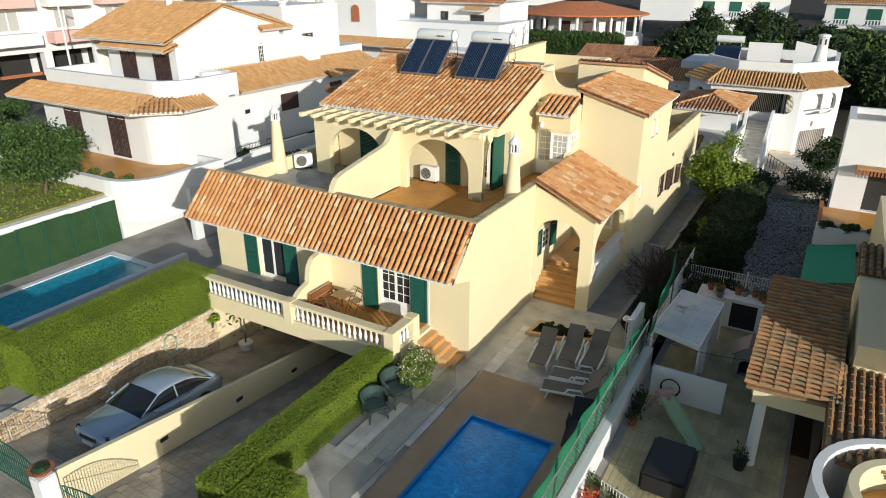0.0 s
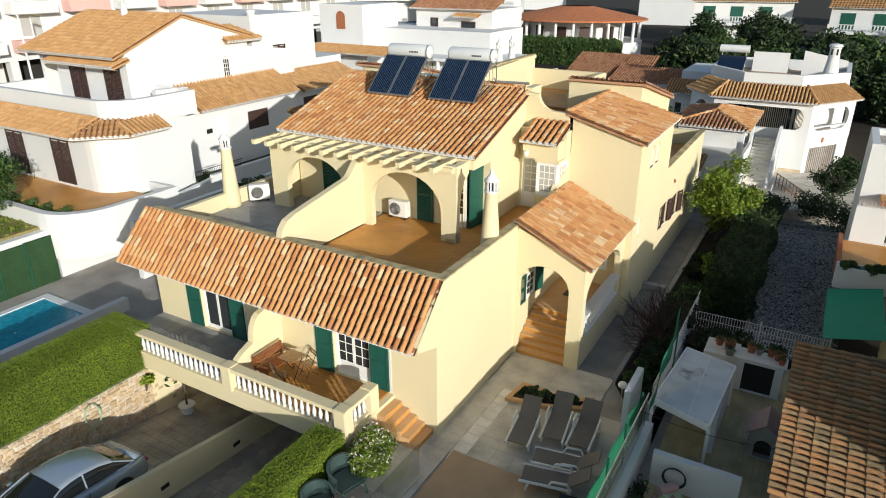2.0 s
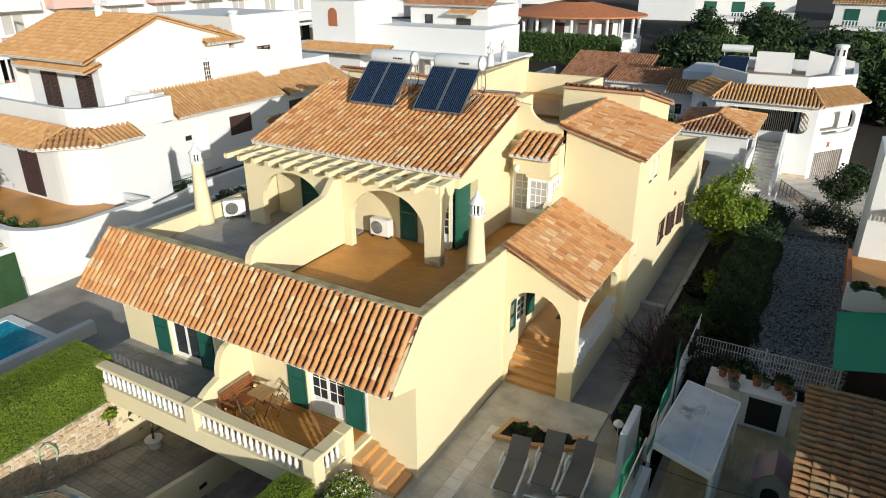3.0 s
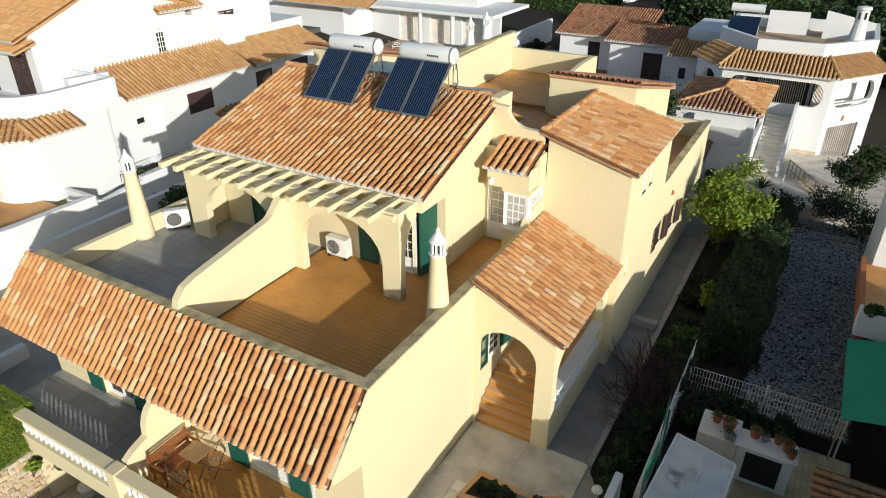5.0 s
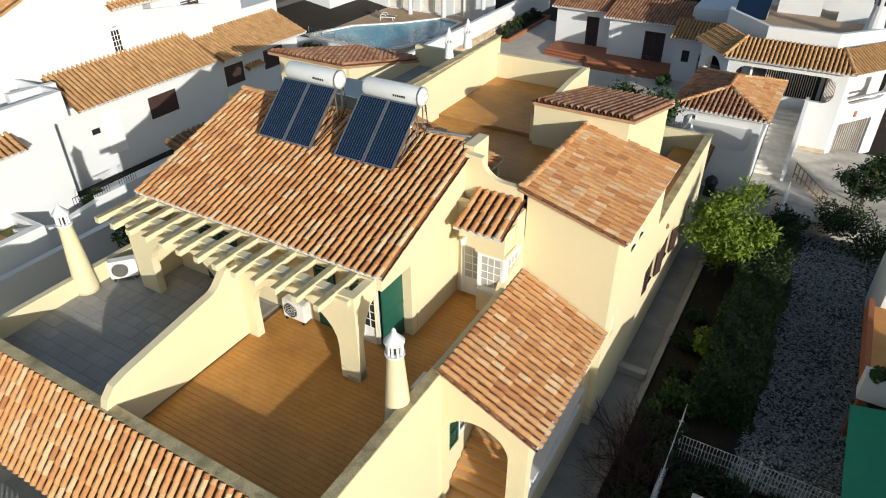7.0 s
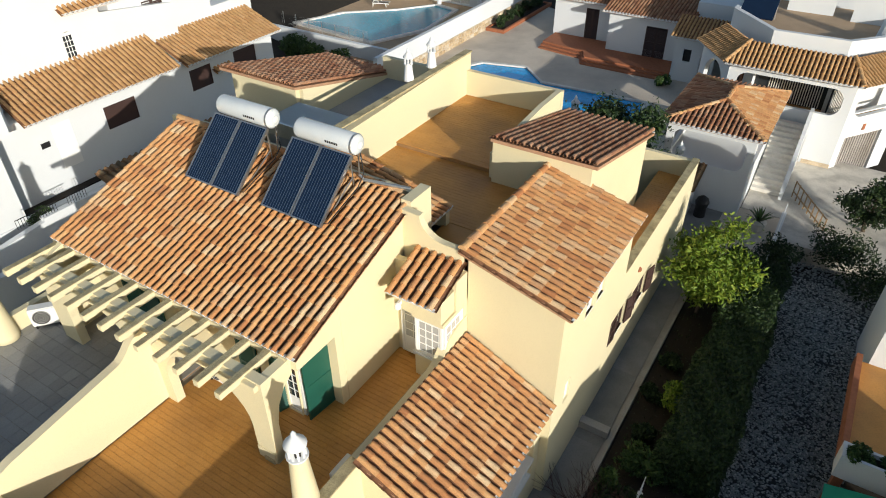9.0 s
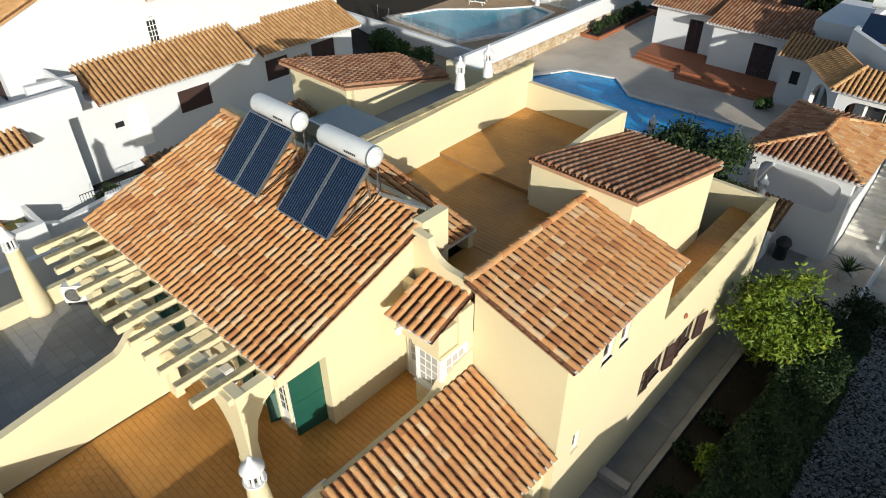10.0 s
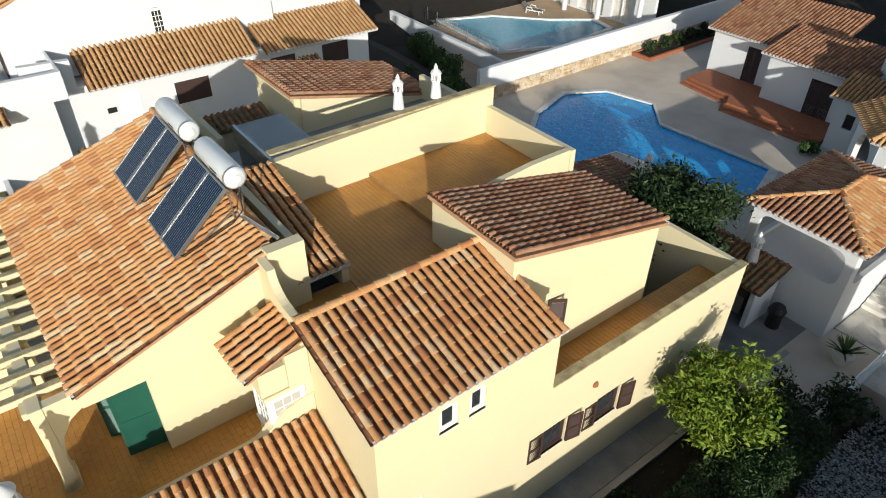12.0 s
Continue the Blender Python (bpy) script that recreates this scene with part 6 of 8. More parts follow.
for (ax, ay), (bx, by) in zip(SHED, SHED[1:] + SHED[:1]):
    d = Vector((bx - ax, by - ay, 0))
    part("fascia", bbox(0, -0.025, 0, d.length, 0.025, 0.2 if ay < 4 and by < 4 else 0.09, 0.005, m=Matrix.Translation((ax, ay, 1.22 if ay < 4 and by < 4 else 1.335)) @ pose(0, 0, 0, 0, 0, math.degrees(math.atan2(d.y, d.x)))), FRAMEW, shed)
    part("post", box(B(), ax - 0.04, ay - 0.04, -0.1, ax + 0.04, ay + 0.04, 1.3), FRAMEW, shed)
part("seam", box(B(), 6.64, 2.9, 1.401, 6.67, 6.35, 1.415), PLASTICW, shed)
fl = quads("torn_cloth", [(5.62 + 0.05 * math.sin(k * 1.3), 2.6 + k * 0.36, 1.3 + 0.1 * k + z * (0.3 + 0.085 * k) * 0.5) for z in range(3) for k in range(10)], [(z * 10 + k, z * 10 + k + 1, z * 10 + k + 11, z * 10 + k + 10) for z in range(2) for k in range(9)], MESHGREEN, fence, "torn green cloth")
fl.modifiers.new("thick", "SOLIDIFY").thickness = 0.008
part("post", rod(B(), (5.62, 5.84, -0.4), (5.62, 5.84, 2.75), 0.025, seg=8), GREEN, fence)
part("side_wall", box(B(), 7.15, 3.4, -0.1, 7.4, 6.0, 1.2), WHITE, shed)
setting("wall_courtyard", box(B(), 6.1, 1.3, -0.1, 8.35, 1.5, 0.95), WHITE, "pale rendered courtyard wall")
ov = thing("outdoor_oven", "white masonry barbecue with a black opening", "barbecue", (8, 8, 0))
part("body", plate(B(), rect(7.4, -0.1, 8.82, 1.1), [rect(7.63, -0.08, 8.57, 1.0)], "y", 7.3, 0.7), WHITE, ov)
# flat black sheet just inside the opening
part("soot_lining", box(B(), 7.6, 7.42, -0.1, 8.6, 7.5, 1.02), BLACK, ov, "flat black lining")
part("worktop", bbox(7.3, 7.26, 1.1, 8.9, 8.05, 1.15, 0.01), PALEST, ov)
part("side_bench", bbox(6.3, 7.5, -0.1, 7.38, 8.6, 0.95, 0.01), PALEST, ov)
rnd = random.Random(8)
for i, (x, y, z, q) in enumerate(((7.05, 8.0, 0.95, 0.2), (7.1, 7.65, 0.95, 0.14), (7.75, 7.85, 1.15, 0.16), (8.0, 7.8, 1.15, 0.12), (8.35, 7.9, 1.15, 0.13), (8.6, 7.75, 1.15, 0.16), (8.72, 7.5, 1.15, 0.12), (6.7, 8.2, 0.95, 0.15))):
    p = thing("flower_pot", "terracotta pot with a small plant on the barbecue", "plant pot", (x, y, z), "flower pots")
    pot = part("pot", lathe(B(), [(q * 0.7, 0), (q, q * 1.6), (q * 1.08, q * 1.7), (q * 0.85, q * 1.7), (q * 0.8, q * 1.5), (0.01, q * 1.45)], 12, (x, y, z)), POT if i not in (1, 3) else CONCRETE, p)
    leaves("foliage", np.random.default_rng(i).normal(size=(70, 3)) * (0.08, 0.08, 0.07) + (x, y, z + q * 1.9), 0.045, OLEA, p)
ph = thing("toy_house", "small grey plastic playhouse with faded mauve roof", "playhouse", (8.7, 4.4, -0.1))
part("wall", plate(B(), [(8.25, -0.1), (9.1, -0.1), (9.1, 0.7), (8.68, 1.05), (8.25, 0.7)], [arch(8.45, 8.9, -0.05, 0.35, 0.55)], "y", 3.9, 0.9), CONCRETE, ph)
part("inside", box(B(), 8.3, 4.1, -0.1, 9.05, 4.15, 0.6), DARKIN, ph)
for s in (-1, 1):
    part("roof", bbox(-0.35, -0.55, -0.02, 0.3, 0.55, 0.03, 0.01, m=Matrix.Translation((8.68 + s * 0.24, 4.35, 0.93)) @ pose(0, 0, 0, 0, s * 38, 0)), PINK, ph)
sd = thing("toy_slide", "faded green and pink plastic slide on the courtyard floor", "slide", (7.2, -1, -0.1))
p0, p1 = Vector((6.75, 0.2, 0.85)), Vector((8.1, -1.0, 0.02))
dv = (p1 - p0).normalized()
sv = dv.cross(Vector((0, 0, 1))).normalized()
bm = B()
for o, h in ((-0.22, 0.12), (0.22, 0.12), (0, 0.03)):
    c = (p0 + p1) / 2 + sv * o
    m = Matrix.Translation(c) @ Matrix((sv, dv, sv.cross(dv))).transposed().to_4x4()
    box(bm, -0.02 if o else -0.22, -0.95, -h / 2, 0.02 if o else 0.22, 0.95, h / 2, m=m)
part("chute", bm, SLIDE, sd)
part("ladder", rod(rod(rod(B(), (6.7, 0.35, 0.85), (6.2, 0.3, -0.1), 0.045), (6.95, 0.05, 0.85), (6.45, -0.05, -0.1), 0.045), (6.5, 0.3, 0.4), (6.7, 0.05, 0.4), 0.03), PINK, sd)
part("top_ring", rod(B(), p0 - sv * 0.25, p0 + sv * 0.25, 0.14, seg=12), PINK, sd)
cv = thing("covered_table", "square object under a black plastic cover", "cover", (7.6, -2.2, -0.1))
part("cover", bbox(6.95, -3.3, -0.1, 8.15, -1.5, 0.55, 0.08), BLACK, cv)
hs = thing("garden_hose", "coiled dark hose hanging on the courtyard wall", "hose", (6.9, 1.2, 0.4))
bm = B()
for k in range(40):
    a, b = math.pi * 0.1 * k, math.pi * 0.1 * (k + 1)
    rr = 0.28 + 0.01 * (k // 10)
    rod(bm, (6.75 + rr * math.cos(a), 1.22 - 0.002 * k, 0.45 + rr * math.sin(a)), (6.75 + rr * math.cos(b), 1.22 - 0.002 * k, 0.45 + rr * math.sin(b)), 0.02, seg=5)
part("coil", bm, BLACK, hs)
for i, (x, y, q, mt) in enumerate(((6.0, 0.6, 0.16, BLACK), (6.0, 0.1, 0.18, BLACK), (6.05, -0.6, 0.15, POT), (6.0, -4.1, 0.2, POT), (6.1, -4.9, 0.24, POT), (6.6, -4.4, 0.2, POT), (9.2, -1.0, 0.2, BLACK))):
    p = thing("flower_pot", "plant pot standing along the courtyard wall", "plant pot", (x, y, -0.1), "flower pots")
    part("pot", lathe(B(), [(q * 0.7, 0), (q, q * 1.7), (q * 1.08, q * 1.8), (q * 0.85, q * 1.8)], 12, (x, y, -0.1)), mt, p)
    leaves("foliage", np.random.default_rng(i + 40).normal(size=(70, 3)) * (0.12, 0.12, 0.1) + (x, y, q * 2), 0.07, HEDGED if i < 3 else REDBLOOM if i == 4 else OLEA, p)
cr = thing("wire_fence", "low white wire fence in the courtyard", "fence", (7.6, -4.4, -0.1))
for k in range(30):
    part("wire", rod(B(), (6.2 + k * 0.09, -4.2 - k * 0.03, -0.1), (6.2 + k * 0.09, -4.2 - k * 0.03, 0.6), 0.01, seg=4), FRAMEW, cr)
part("rail", rod(rod(B(), (6.2, -4.2, 0.6), (8.85, -5.1, 0.6), 0.015), (6.2, -4.2, 0.1), (8.85, -5.1, 0.1), 0.015), FRAMEW, cr)

# right neighbour's house, and the unseen taller block added behind to shade the side gardens
rh = thing("house", "pale yellow house with a mossy old tile porch roof", "house", (12, 2, 0))
part("wall", box(B(), 11.35, 0.9, -1.0, 16, 6.6, 3.6), YELLOW, rh)
part("wall", box(B(), 12.0, 6.6, -1.0, 16, 14.2, 4.1), YELLOW, rh)
# out of view, added to shade the porch roof and the side
part("upper_storey", box(B(), 13.0, -0.5, 3.6, 16, 6.0, 5.6), YELLOW, rh)
part("porch_beam", box(B(), 9.15, -0.75, 2.0, 11.0, -0.45, 2.55), YELLOW, rh)
part("porch_beam", plate(B(), [(-0.45, 2.1), (4.5, 2.1), (4.5, 3.35), (-0.45, 2.52)], (), "x", 9.1, 0.25), YELLOW, rh)
part("rear_wall", box(B(), 9.1, 4.5, -0.1, 11.0, 4.7, 3.35), WHITE, rh)
# dark sheet painted as the porch's shaded depth
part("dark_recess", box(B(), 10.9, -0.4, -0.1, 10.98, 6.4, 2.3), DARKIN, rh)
part("column", lathe(B(), [(0.17, 0), (0.16, 0.1), (0.14, 2.1)], 16, (9.4, -0.6, -0.1)), WHITE, rh)
tile_roof(rh, (8.95, -0.95, 2.58), (0, 5.5, 0.95), (1, 0, 0.03), 5.6, 2.2, "old", pieces=True, label="old mossy clay tile porch roof", pitch=0.2, row=0.36)
tile_roof(rh, (10.85, -3.0, 2.5), (1, 0, 0), (0, 4.1, 0.3), 1.3, 4.0, "old", label="old mossy clay tiles")
tile_roof(rh, (11.3, 6.0, 3.62), (1, 0, 0), (0, 2.2, 0.3), 1.6, 2.2, "old")
for rr, mat, nm in ((2.1, WHITE, "curved_balcony"), (1.4, YELLOW, "inner_ring")):
    part(nm, plate(B(), [(12.75 + rr * math.cos(a), -4.0 + rr * math.sin(a)) for a in np.linspace(0, 2 * math.pi, 36, endpoint=False).tolist()], [[(12.75 + (rr - 0.2) * math.cos(a), -4.0 + (rr - 0.2) * math.sin(a)) for a in np.linspace(0, 2 * math.pi, 36, endpoint=False).tolist()]], "z", -0.5, 3.3), mat, rh)
part("balcony_floor", plate(B(), [(12.75 + 1.2 * math.cos(a), -4.0 + 1.2 * math.sin(a)) for a in np.linspace(0, 2 * math.pi, 28, endpoint=False).tolist()], (), "z", -0.5, 2.6), TERRACOTTA, rh)
# two unseen walls, added only to shape the shade on the terrace
part("wall", box(B(), 13.2, -22, -1.0, 16, -16, 3.0), YELLOW, rh)
part("garden_wall", box(B(), 13.2, -16, -1.0, 13.5, -6.2, 0.9), WHITE, rh)
rw = thing("house", "white two-storey house with planters above the gravel garden", "house", (14, 21, 0))
part("wall", plate(B(), rect(10.35, -1.0, 16, 6.2), [rect(11.7, 1.75, 13.4, 4.0)], "y", 19.4, 0.3), WHITE, rw)
part("wall", box(B(), 10.35, 19.7, -1.0, 10.65, 23.2, 6.2), WHITE, rw)
part("wall", box(B(), 10.65, 22.9, -1.0, 16, 23.2, 6.2), WHITE, rw)
part("roof_slab", box(B(), 10.65, 19.7, 5.7, 16, 22.9, 5.9), CONCRETE, rw)
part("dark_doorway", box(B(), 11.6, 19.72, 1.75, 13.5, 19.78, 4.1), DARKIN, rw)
part("terrace_slab", box(B(), 10.0, 14.6, 1.45, 16, 19.4, 1.7), TERRACOTTA, rw)
part("planter", plate(B(), rect(9.9, 14.3, 16, 14.9), [rect(10.0, 14.4, 16, 14.8)], "z", 1.4, 0.9), WHITE, rw)
part("planter_soil", box(B(), 10.0, 14.4, 1.6, 16, 14.8, 2.15), EARTH, rw)
part("terrace_kerb", box(B(), 9.92, 14.9, 1.4, 10.1, 19.4, 2.0), POT, rw)
# dark sheet painted as the shade under the terrace slab
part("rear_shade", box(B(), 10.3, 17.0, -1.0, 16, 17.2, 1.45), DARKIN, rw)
part("pier", box(B(), 10.0, 14.4, -1.0, 10.25, 14.7, 1.4), POT, rw)
sun_blind = part("sun_blind", bbox(11.1, 18.7, 3.95, 15.0, 19.4, 4.05, 0.02), TILE["buff", "island"], rw, "rolled striped sun blind")
for k in range(26):
    part("scallop", box(B(), 11.12 + k * 0.15, 18.68, 3.72, 11.2 + k * 0.15, 18.7, 3.96), POT, sun_blind)
for i in range(4):
    bush("planter_plants", "green trailing plants in the white planter", 10.4 + i * 0.9, 14.6, 2.1, 0.4, 0.45, OLEA, 700, 0.07, 51 + i)
aw = thing("awning", "green cloth awning over the neighbour's patio", "awning", (10.6, 11.8, 1.5))
v = [(9.75 + i * 0.6, 9.4 + j * 0.55, 1.5 + 0.28 * i / 2 - 0.06 * math.sin(math.pi * j / 8)) for j in range(9) for i in range(4)]
part_cloth = quads("cloth", v, [(j * 4 + i, j * 4 + i + 1, j * 4 + i + 5, j * 4 + i + 4) for j in range(8) for i in range(3)], AWNING, aw)
part_cloth.modifiers.new("thick", "SOLIDIFY").thickness = 0.012
for yy in (9.4, 13.8):
    part("pole", rod(B(), (9.78, yy, -0.9), (9.78, yy, 1.5), 0.03), METAL, aw)

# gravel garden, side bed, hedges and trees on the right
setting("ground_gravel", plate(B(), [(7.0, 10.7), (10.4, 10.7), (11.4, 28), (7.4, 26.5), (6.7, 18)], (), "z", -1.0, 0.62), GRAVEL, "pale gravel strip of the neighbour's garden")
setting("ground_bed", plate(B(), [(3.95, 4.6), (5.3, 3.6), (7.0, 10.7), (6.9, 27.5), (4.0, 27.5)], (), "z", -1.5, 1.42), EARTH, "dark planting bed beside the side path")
setting("trim_kerb", plate(B(), [(3.72, 5.6), (3.9, 5.5), (4.02, 27.5), (3.84, 27.5)], (), "z", -0.3, 0.38), CONCRETE, "pale concrete kerb along the side path")
setting("trim_path_step", box(B(), 2.75, 13.2, 0, 3.75, 13.5, 0.3), CONCRETE, "concrete step across the side path")
tree("young lemon tree with bright yellow-green leaves", 4.55, 21.2, -0.1, 4.4, 1.6, LEMON, 9000, 0.105, 0.2, 21, 0.08)
hedge("garden_hedge", "dark green garden hedge beside the gravel", 5.5, 12.6, -0.1, 7.2, 23.4, 1.8, HEDGED, 520, 0.075, 0.22, 22)
for i, (x, y, r, h, mt) in enumerate(((4.6, 4.9, 0.45, 0.5, OLEA), (4.9, 4.5, 0.45, 0.6, OLEA), (4.55, 5.7, 0.45, 0.5, OLEA), (4.85, 5.5, 0.5, 0.8, HEDGED), (4.6, 6.5, 0.45, 0.6, OLEA), (4.9, 6.6, 0.5, 0.9, HEDGED), (4.65, 7.5, 0.5, 0.8, HEDGED), (5.0, 8.0, 0.55, 1.1, HEDGED), (5.1, 9.3, 0.6, 1.3, HEDGED), (4.9, 10.4, 0.7, 1.4, HEDGED), (4.4, 11.4, 0.5, 1.3, OLEA), (4.6, 13.8, 0.5, 0.6, HEDGED), (4.7, 15.8, 0.6, 0.6, HEDGED), (4.6, 17.6, 0.5, 0.5, HEDGED), (6.2, 8.8, 0.7, 1.0, HEDGED), (7.0, 9.6, 0.8, 1.0, HEDGED), (8.2, 9.7, 0.6, 0.6, HEDGED), (5.0, 12.6, 0.8, 1.1, OLEA), (5.2, 11.0, 0.6, 0.9, HEDGED), (5.3, 15.5, 0.7, 1.5, LEMON), (5.2, 24.5, 1.1, 1.6, HEDGED), (6.5, 25.5, 1.2, 1.6, HEDGED), (6.3, 9.4, 0.8, 0.9, HEDGED), (8.8, 27.8, 1.6, 1.5, HEDGED), (10.3, 26.0, 1.3, 1.5, HEDGED))):
    bush("garden_shrub", "leafy green shrub in the planting bed", x, y, -0.05, r, h, mt, int(1500 * r), 0.085, 70 + i)
tw = thing("bare_shrub", "leafless shrub of tangled purple-brown twigs", "shrub", (4.6, 9.2, -0.05))
rng = np.random.default_rng(3)
bm = B()
for i in range(170):
    d = Vector(rng.normal(size=3))
    d.z = abs(d.z) + 0.5
    d.normalize()
    a = Vector((4.55 + rng.normal() * 0.3, 9.2 + rng.normal() * 0.7, 0))
    b = a + d * rng.uniform(0.8, 1.6)
    rod(bm, a, b, 0.014, 0.007, 4)
    for k in range(5):
        e = b + (d + Vector(rng.normal(size=3)) * 0.7).normalized() * rng.uniform(0.25, 0.6)
        rod(bm, a.lerp(b, rng.uniform(0.5, 1)), e, 0.008, 0.004, 3)
tagged(part("twig_tangle", bm, TWIG, tw), kind="stuff")
# pebbles laid over the gravel garden
rng = np.random.default_rng(9)
q = np.stack([rng.uniform(6.7, 11.3, 9000), rng.uniform(10.8, 27.6, 9000)], 1)
lim = 7.0 + np.abs(q[:, 1] - 18) * 0.03
patch = np.sin(q[:, 0] * 1.9 + q[:, 1] * 0.7) * np.cos(q[:, 1] * 1.1 - q[:, 0] * 0.8)
q = q[(q[:, 0] > lim) & (q[:, 0] < 10.35 + (q[:, 1] - 10.7) * 0.055) & (patch + rng.uniform(-0.6, 0.6, 9000) > -0.55)]
v, f = [], []
for x, y in q.tolist():
    k, a, h = len(v), rng.uniform(0.035, 0.065), rng.uniform(0.02, 0.04)
    w = rng.uniform(0, 1.5)
    v += [(x + a * math.cos(w + c * 1.257), y + a * math.sin(w + c * 1.257), -0.385) for c in range(5)]
    v += [(x + a * 0.6 * math.cos(w + c * 1.257), y + a * 0.6 * math.sin(w + c * 1.257), -0.38 + h) for c in range(5)]
    f += [(k + c, k + (c + 1) % 5, k + 5 + (c + 1) % 5, k + 5 + c) for c in range(5)] + [(k + 5, k + 6, k + 7, k + 8, k + 9)]
tagged(quads("pebbles", v, f, PEBBLE, bpy.data.objects["ground_gravel"]), kind="stuff")


# ---- behind: patio, kiosk, white houses, pools ----
setting("pavement_back_patio", box(B(), -0.6, 24.4, -1.9, 6.3, 30.2, 0.0), PALECON, "grey concrete patio behind the villa")
POOLB = [(-12.6, 29.5), (-15.4, 33.0), (-16.5, 36.3), (-15.2, 38.7), (-12.2, 39.5), (-10.2, 37.6), (-3.5, 38.0), (-2.4, 34.5), (-9.5, 33.0), (-9.8, 29.5)]


def grow(poly, k):
    cx, cy = sum(p[0] for p in poly) / len(poly), sum(p[1] for p in poly) / len(poly)
    return [(cx + (x - cx) * (1 + k), cy + (y - cy) * (1 + k)) for x, y in poly]


setting("pavement_back_terrace", plate(B(), [(-18.6, 24.6), (-0.8, 24.6), (-0.8, 30.4), (0.2, 30.4), (0.2, 47), (-18.6, 54)], [grow(POOLB, 0.02)], "z", 0.3, 0.66), PALECON, "weathered grey concrete terrace round the angular pool")
bp = thing("swimming_pool", "angular bright blue pool on a concrete terrace", "pool", (-10, 35, 0.9))
part("coping", plate(B(), grow(POOLB, 0.06), [grow(POOLB, 0.0)], "z", 0.9, 0.1), PALEST, bp)
part("water", plate(B(), grow(POOLB, 0.01), (), "z", 0.7, 0.16), WATERB, bp)
for i in range(3):
    part("pool_step", box(B(), -13.9 + i * 0.4, 37.6 + i * 0.25 - 0.3, 0.84, -11.9 + i * 0.1, 38.0 + i * 0.3 - 0.3, 0.868 - 0.002 * i), POOLTILE, bp)
bw = thing("boundary_wall", "long white rendered wall with an ochre stone base", "wall", (-18.6, 44, 1), kind="structure")
part("rendered_wall", plate(B(), rect(31.0, 0.5, 58, 3.0), (), "x", -18.95, 0.3), WHITE, bw)
rubble_wall("wall_stone_base", "ochre stone facing at the foot of the white wall", -18.6, 31.0, 54.0, 0.9, 1.75, 0.4, seed=6)
fb2 = thing("flower_bed", "brick-edged flower bed along the white wall", "flower bed", (-17.8, 50, 1))
part("edging", plate(B(), rect(-18.5, 45.0, -16.9, 54), [rect(-18.4, 45.2, -17.1, 53.8)], "z", 0.9, 0.3), POT, fb2)
part("soil", box(B(), -18.4, 45.2, 0.9, -17.1, 53.8, 1.1), EARTH, fb2)
for i in range(5):
    bush("bedding_plant", "dark leafy bedding plant by the white wall", -17.8, 46 + i * 1.7, 1.1, 0.6, 0.9, HEDGED, 450, 0.12, 90 + i)
bh = thing("house", "white single-storey house with brown tile roofs behind the pool", "house", (-8, 48, 1))
part("wall", plate(B(), rect(-13.4, 0.8, -8.6, 4.1), [rect(-10.9, 1.2, -9.9, 3.5)], "y", 46.5, 0.3), WHITE, bh)
part("wall", plate(B(), rect(-8.6, 0.8, -3.2, 4.1), [rect(-5.9, 1.2, -4.4, 3.4)], "y", 45.0, 0.3), WHITE, bh)
part("wall", box(B(), -8.6, 45.3, 0.8, -8.3, 46.8, 4.1), WHITE, bh)
part("wall", box(B(), -13.4, 46.8, 0.8, -13.1, 53, 4.1), WHITE, bh)
part("inside", box(B(), -13, 47.4, 0.8, -3, 52, 4.0), DARKIN, bh)
for x0, x1, yy, z1 in ((-10.9, -9.9, 46.55, 3.5), (-5.9, -4.4, 45.05, 3.4)):
    shutter(bh, pose(x0, yy, 1.2), (x1 - x0) / 2, z1 - 1.2, BROWN)
    shutter(bh, pose((x0 + x1) / 2, yy, 1.2), (x1 - x0) / 2, z1 - 1.2, BROWN)
tile_roof(bh, (-13.7, 46.0, 4.05), (1, 0, 0), (0, 1, 0.3), 7.5, 5.5, "dull", label="brown clay tile roof")
tile_roof(bh, (-9.0, 44.5, 4.1), (1, 0, 0), (0, 1, 0.22), 6.2, 4.0, "dull", label="brown clay tile roof")
part("arched_porch", plate(B(), rect(-3.2, 0.8, -0.6, 4.0), [arch(-1.5, -0.8, 1.0, 2.6, 3.2), rect(-2.6, 2.3, -2.1, 3.1)], "y", 42.6, 0.3), WHITE, bh)
part("porch_side", box(B(), -3.2, 42.9, 0.8, -2.9, 45, 4.0), WHITE, bh)
part("dark_window", box(B(), -2.6, 42.7, 2.3, -2.1, 42.75, 3.1), DARKIN, bh)
tile_roof(bh, (-3.5, 42.0, 3.95), (1, 0, 0), (0, 1, 0.4), 3.2, 2.2, "buff", label="buff tile porch roof")
part("roof_block", box(B(), -3.0, 46, 3.0, 0.0, 52, 5.2), WHITE, bh)
for i in range(3):
    part("terracotta_step", plate(B(), [(-13.2, 43.5 + i * 0.35), (-9.8, 43.0 + i * 0.35), (-9.3, 42.0 + i * 0.35), (-4.0, 42.0 + i * 0.35), (-3.3, 42.7), (-3.3, 45), (-8.6, 45), (-8.6, 46.5), (-13.2, 46.5)], (), "z", 0.85, 0.22 + i * 0.12), POT, bh)
bush("potted_shrub", "low green shrub in a round pot", -3.2, 41.2, 0.95, 0.6, 0.8, OLEA, 800, 0.1, 97)

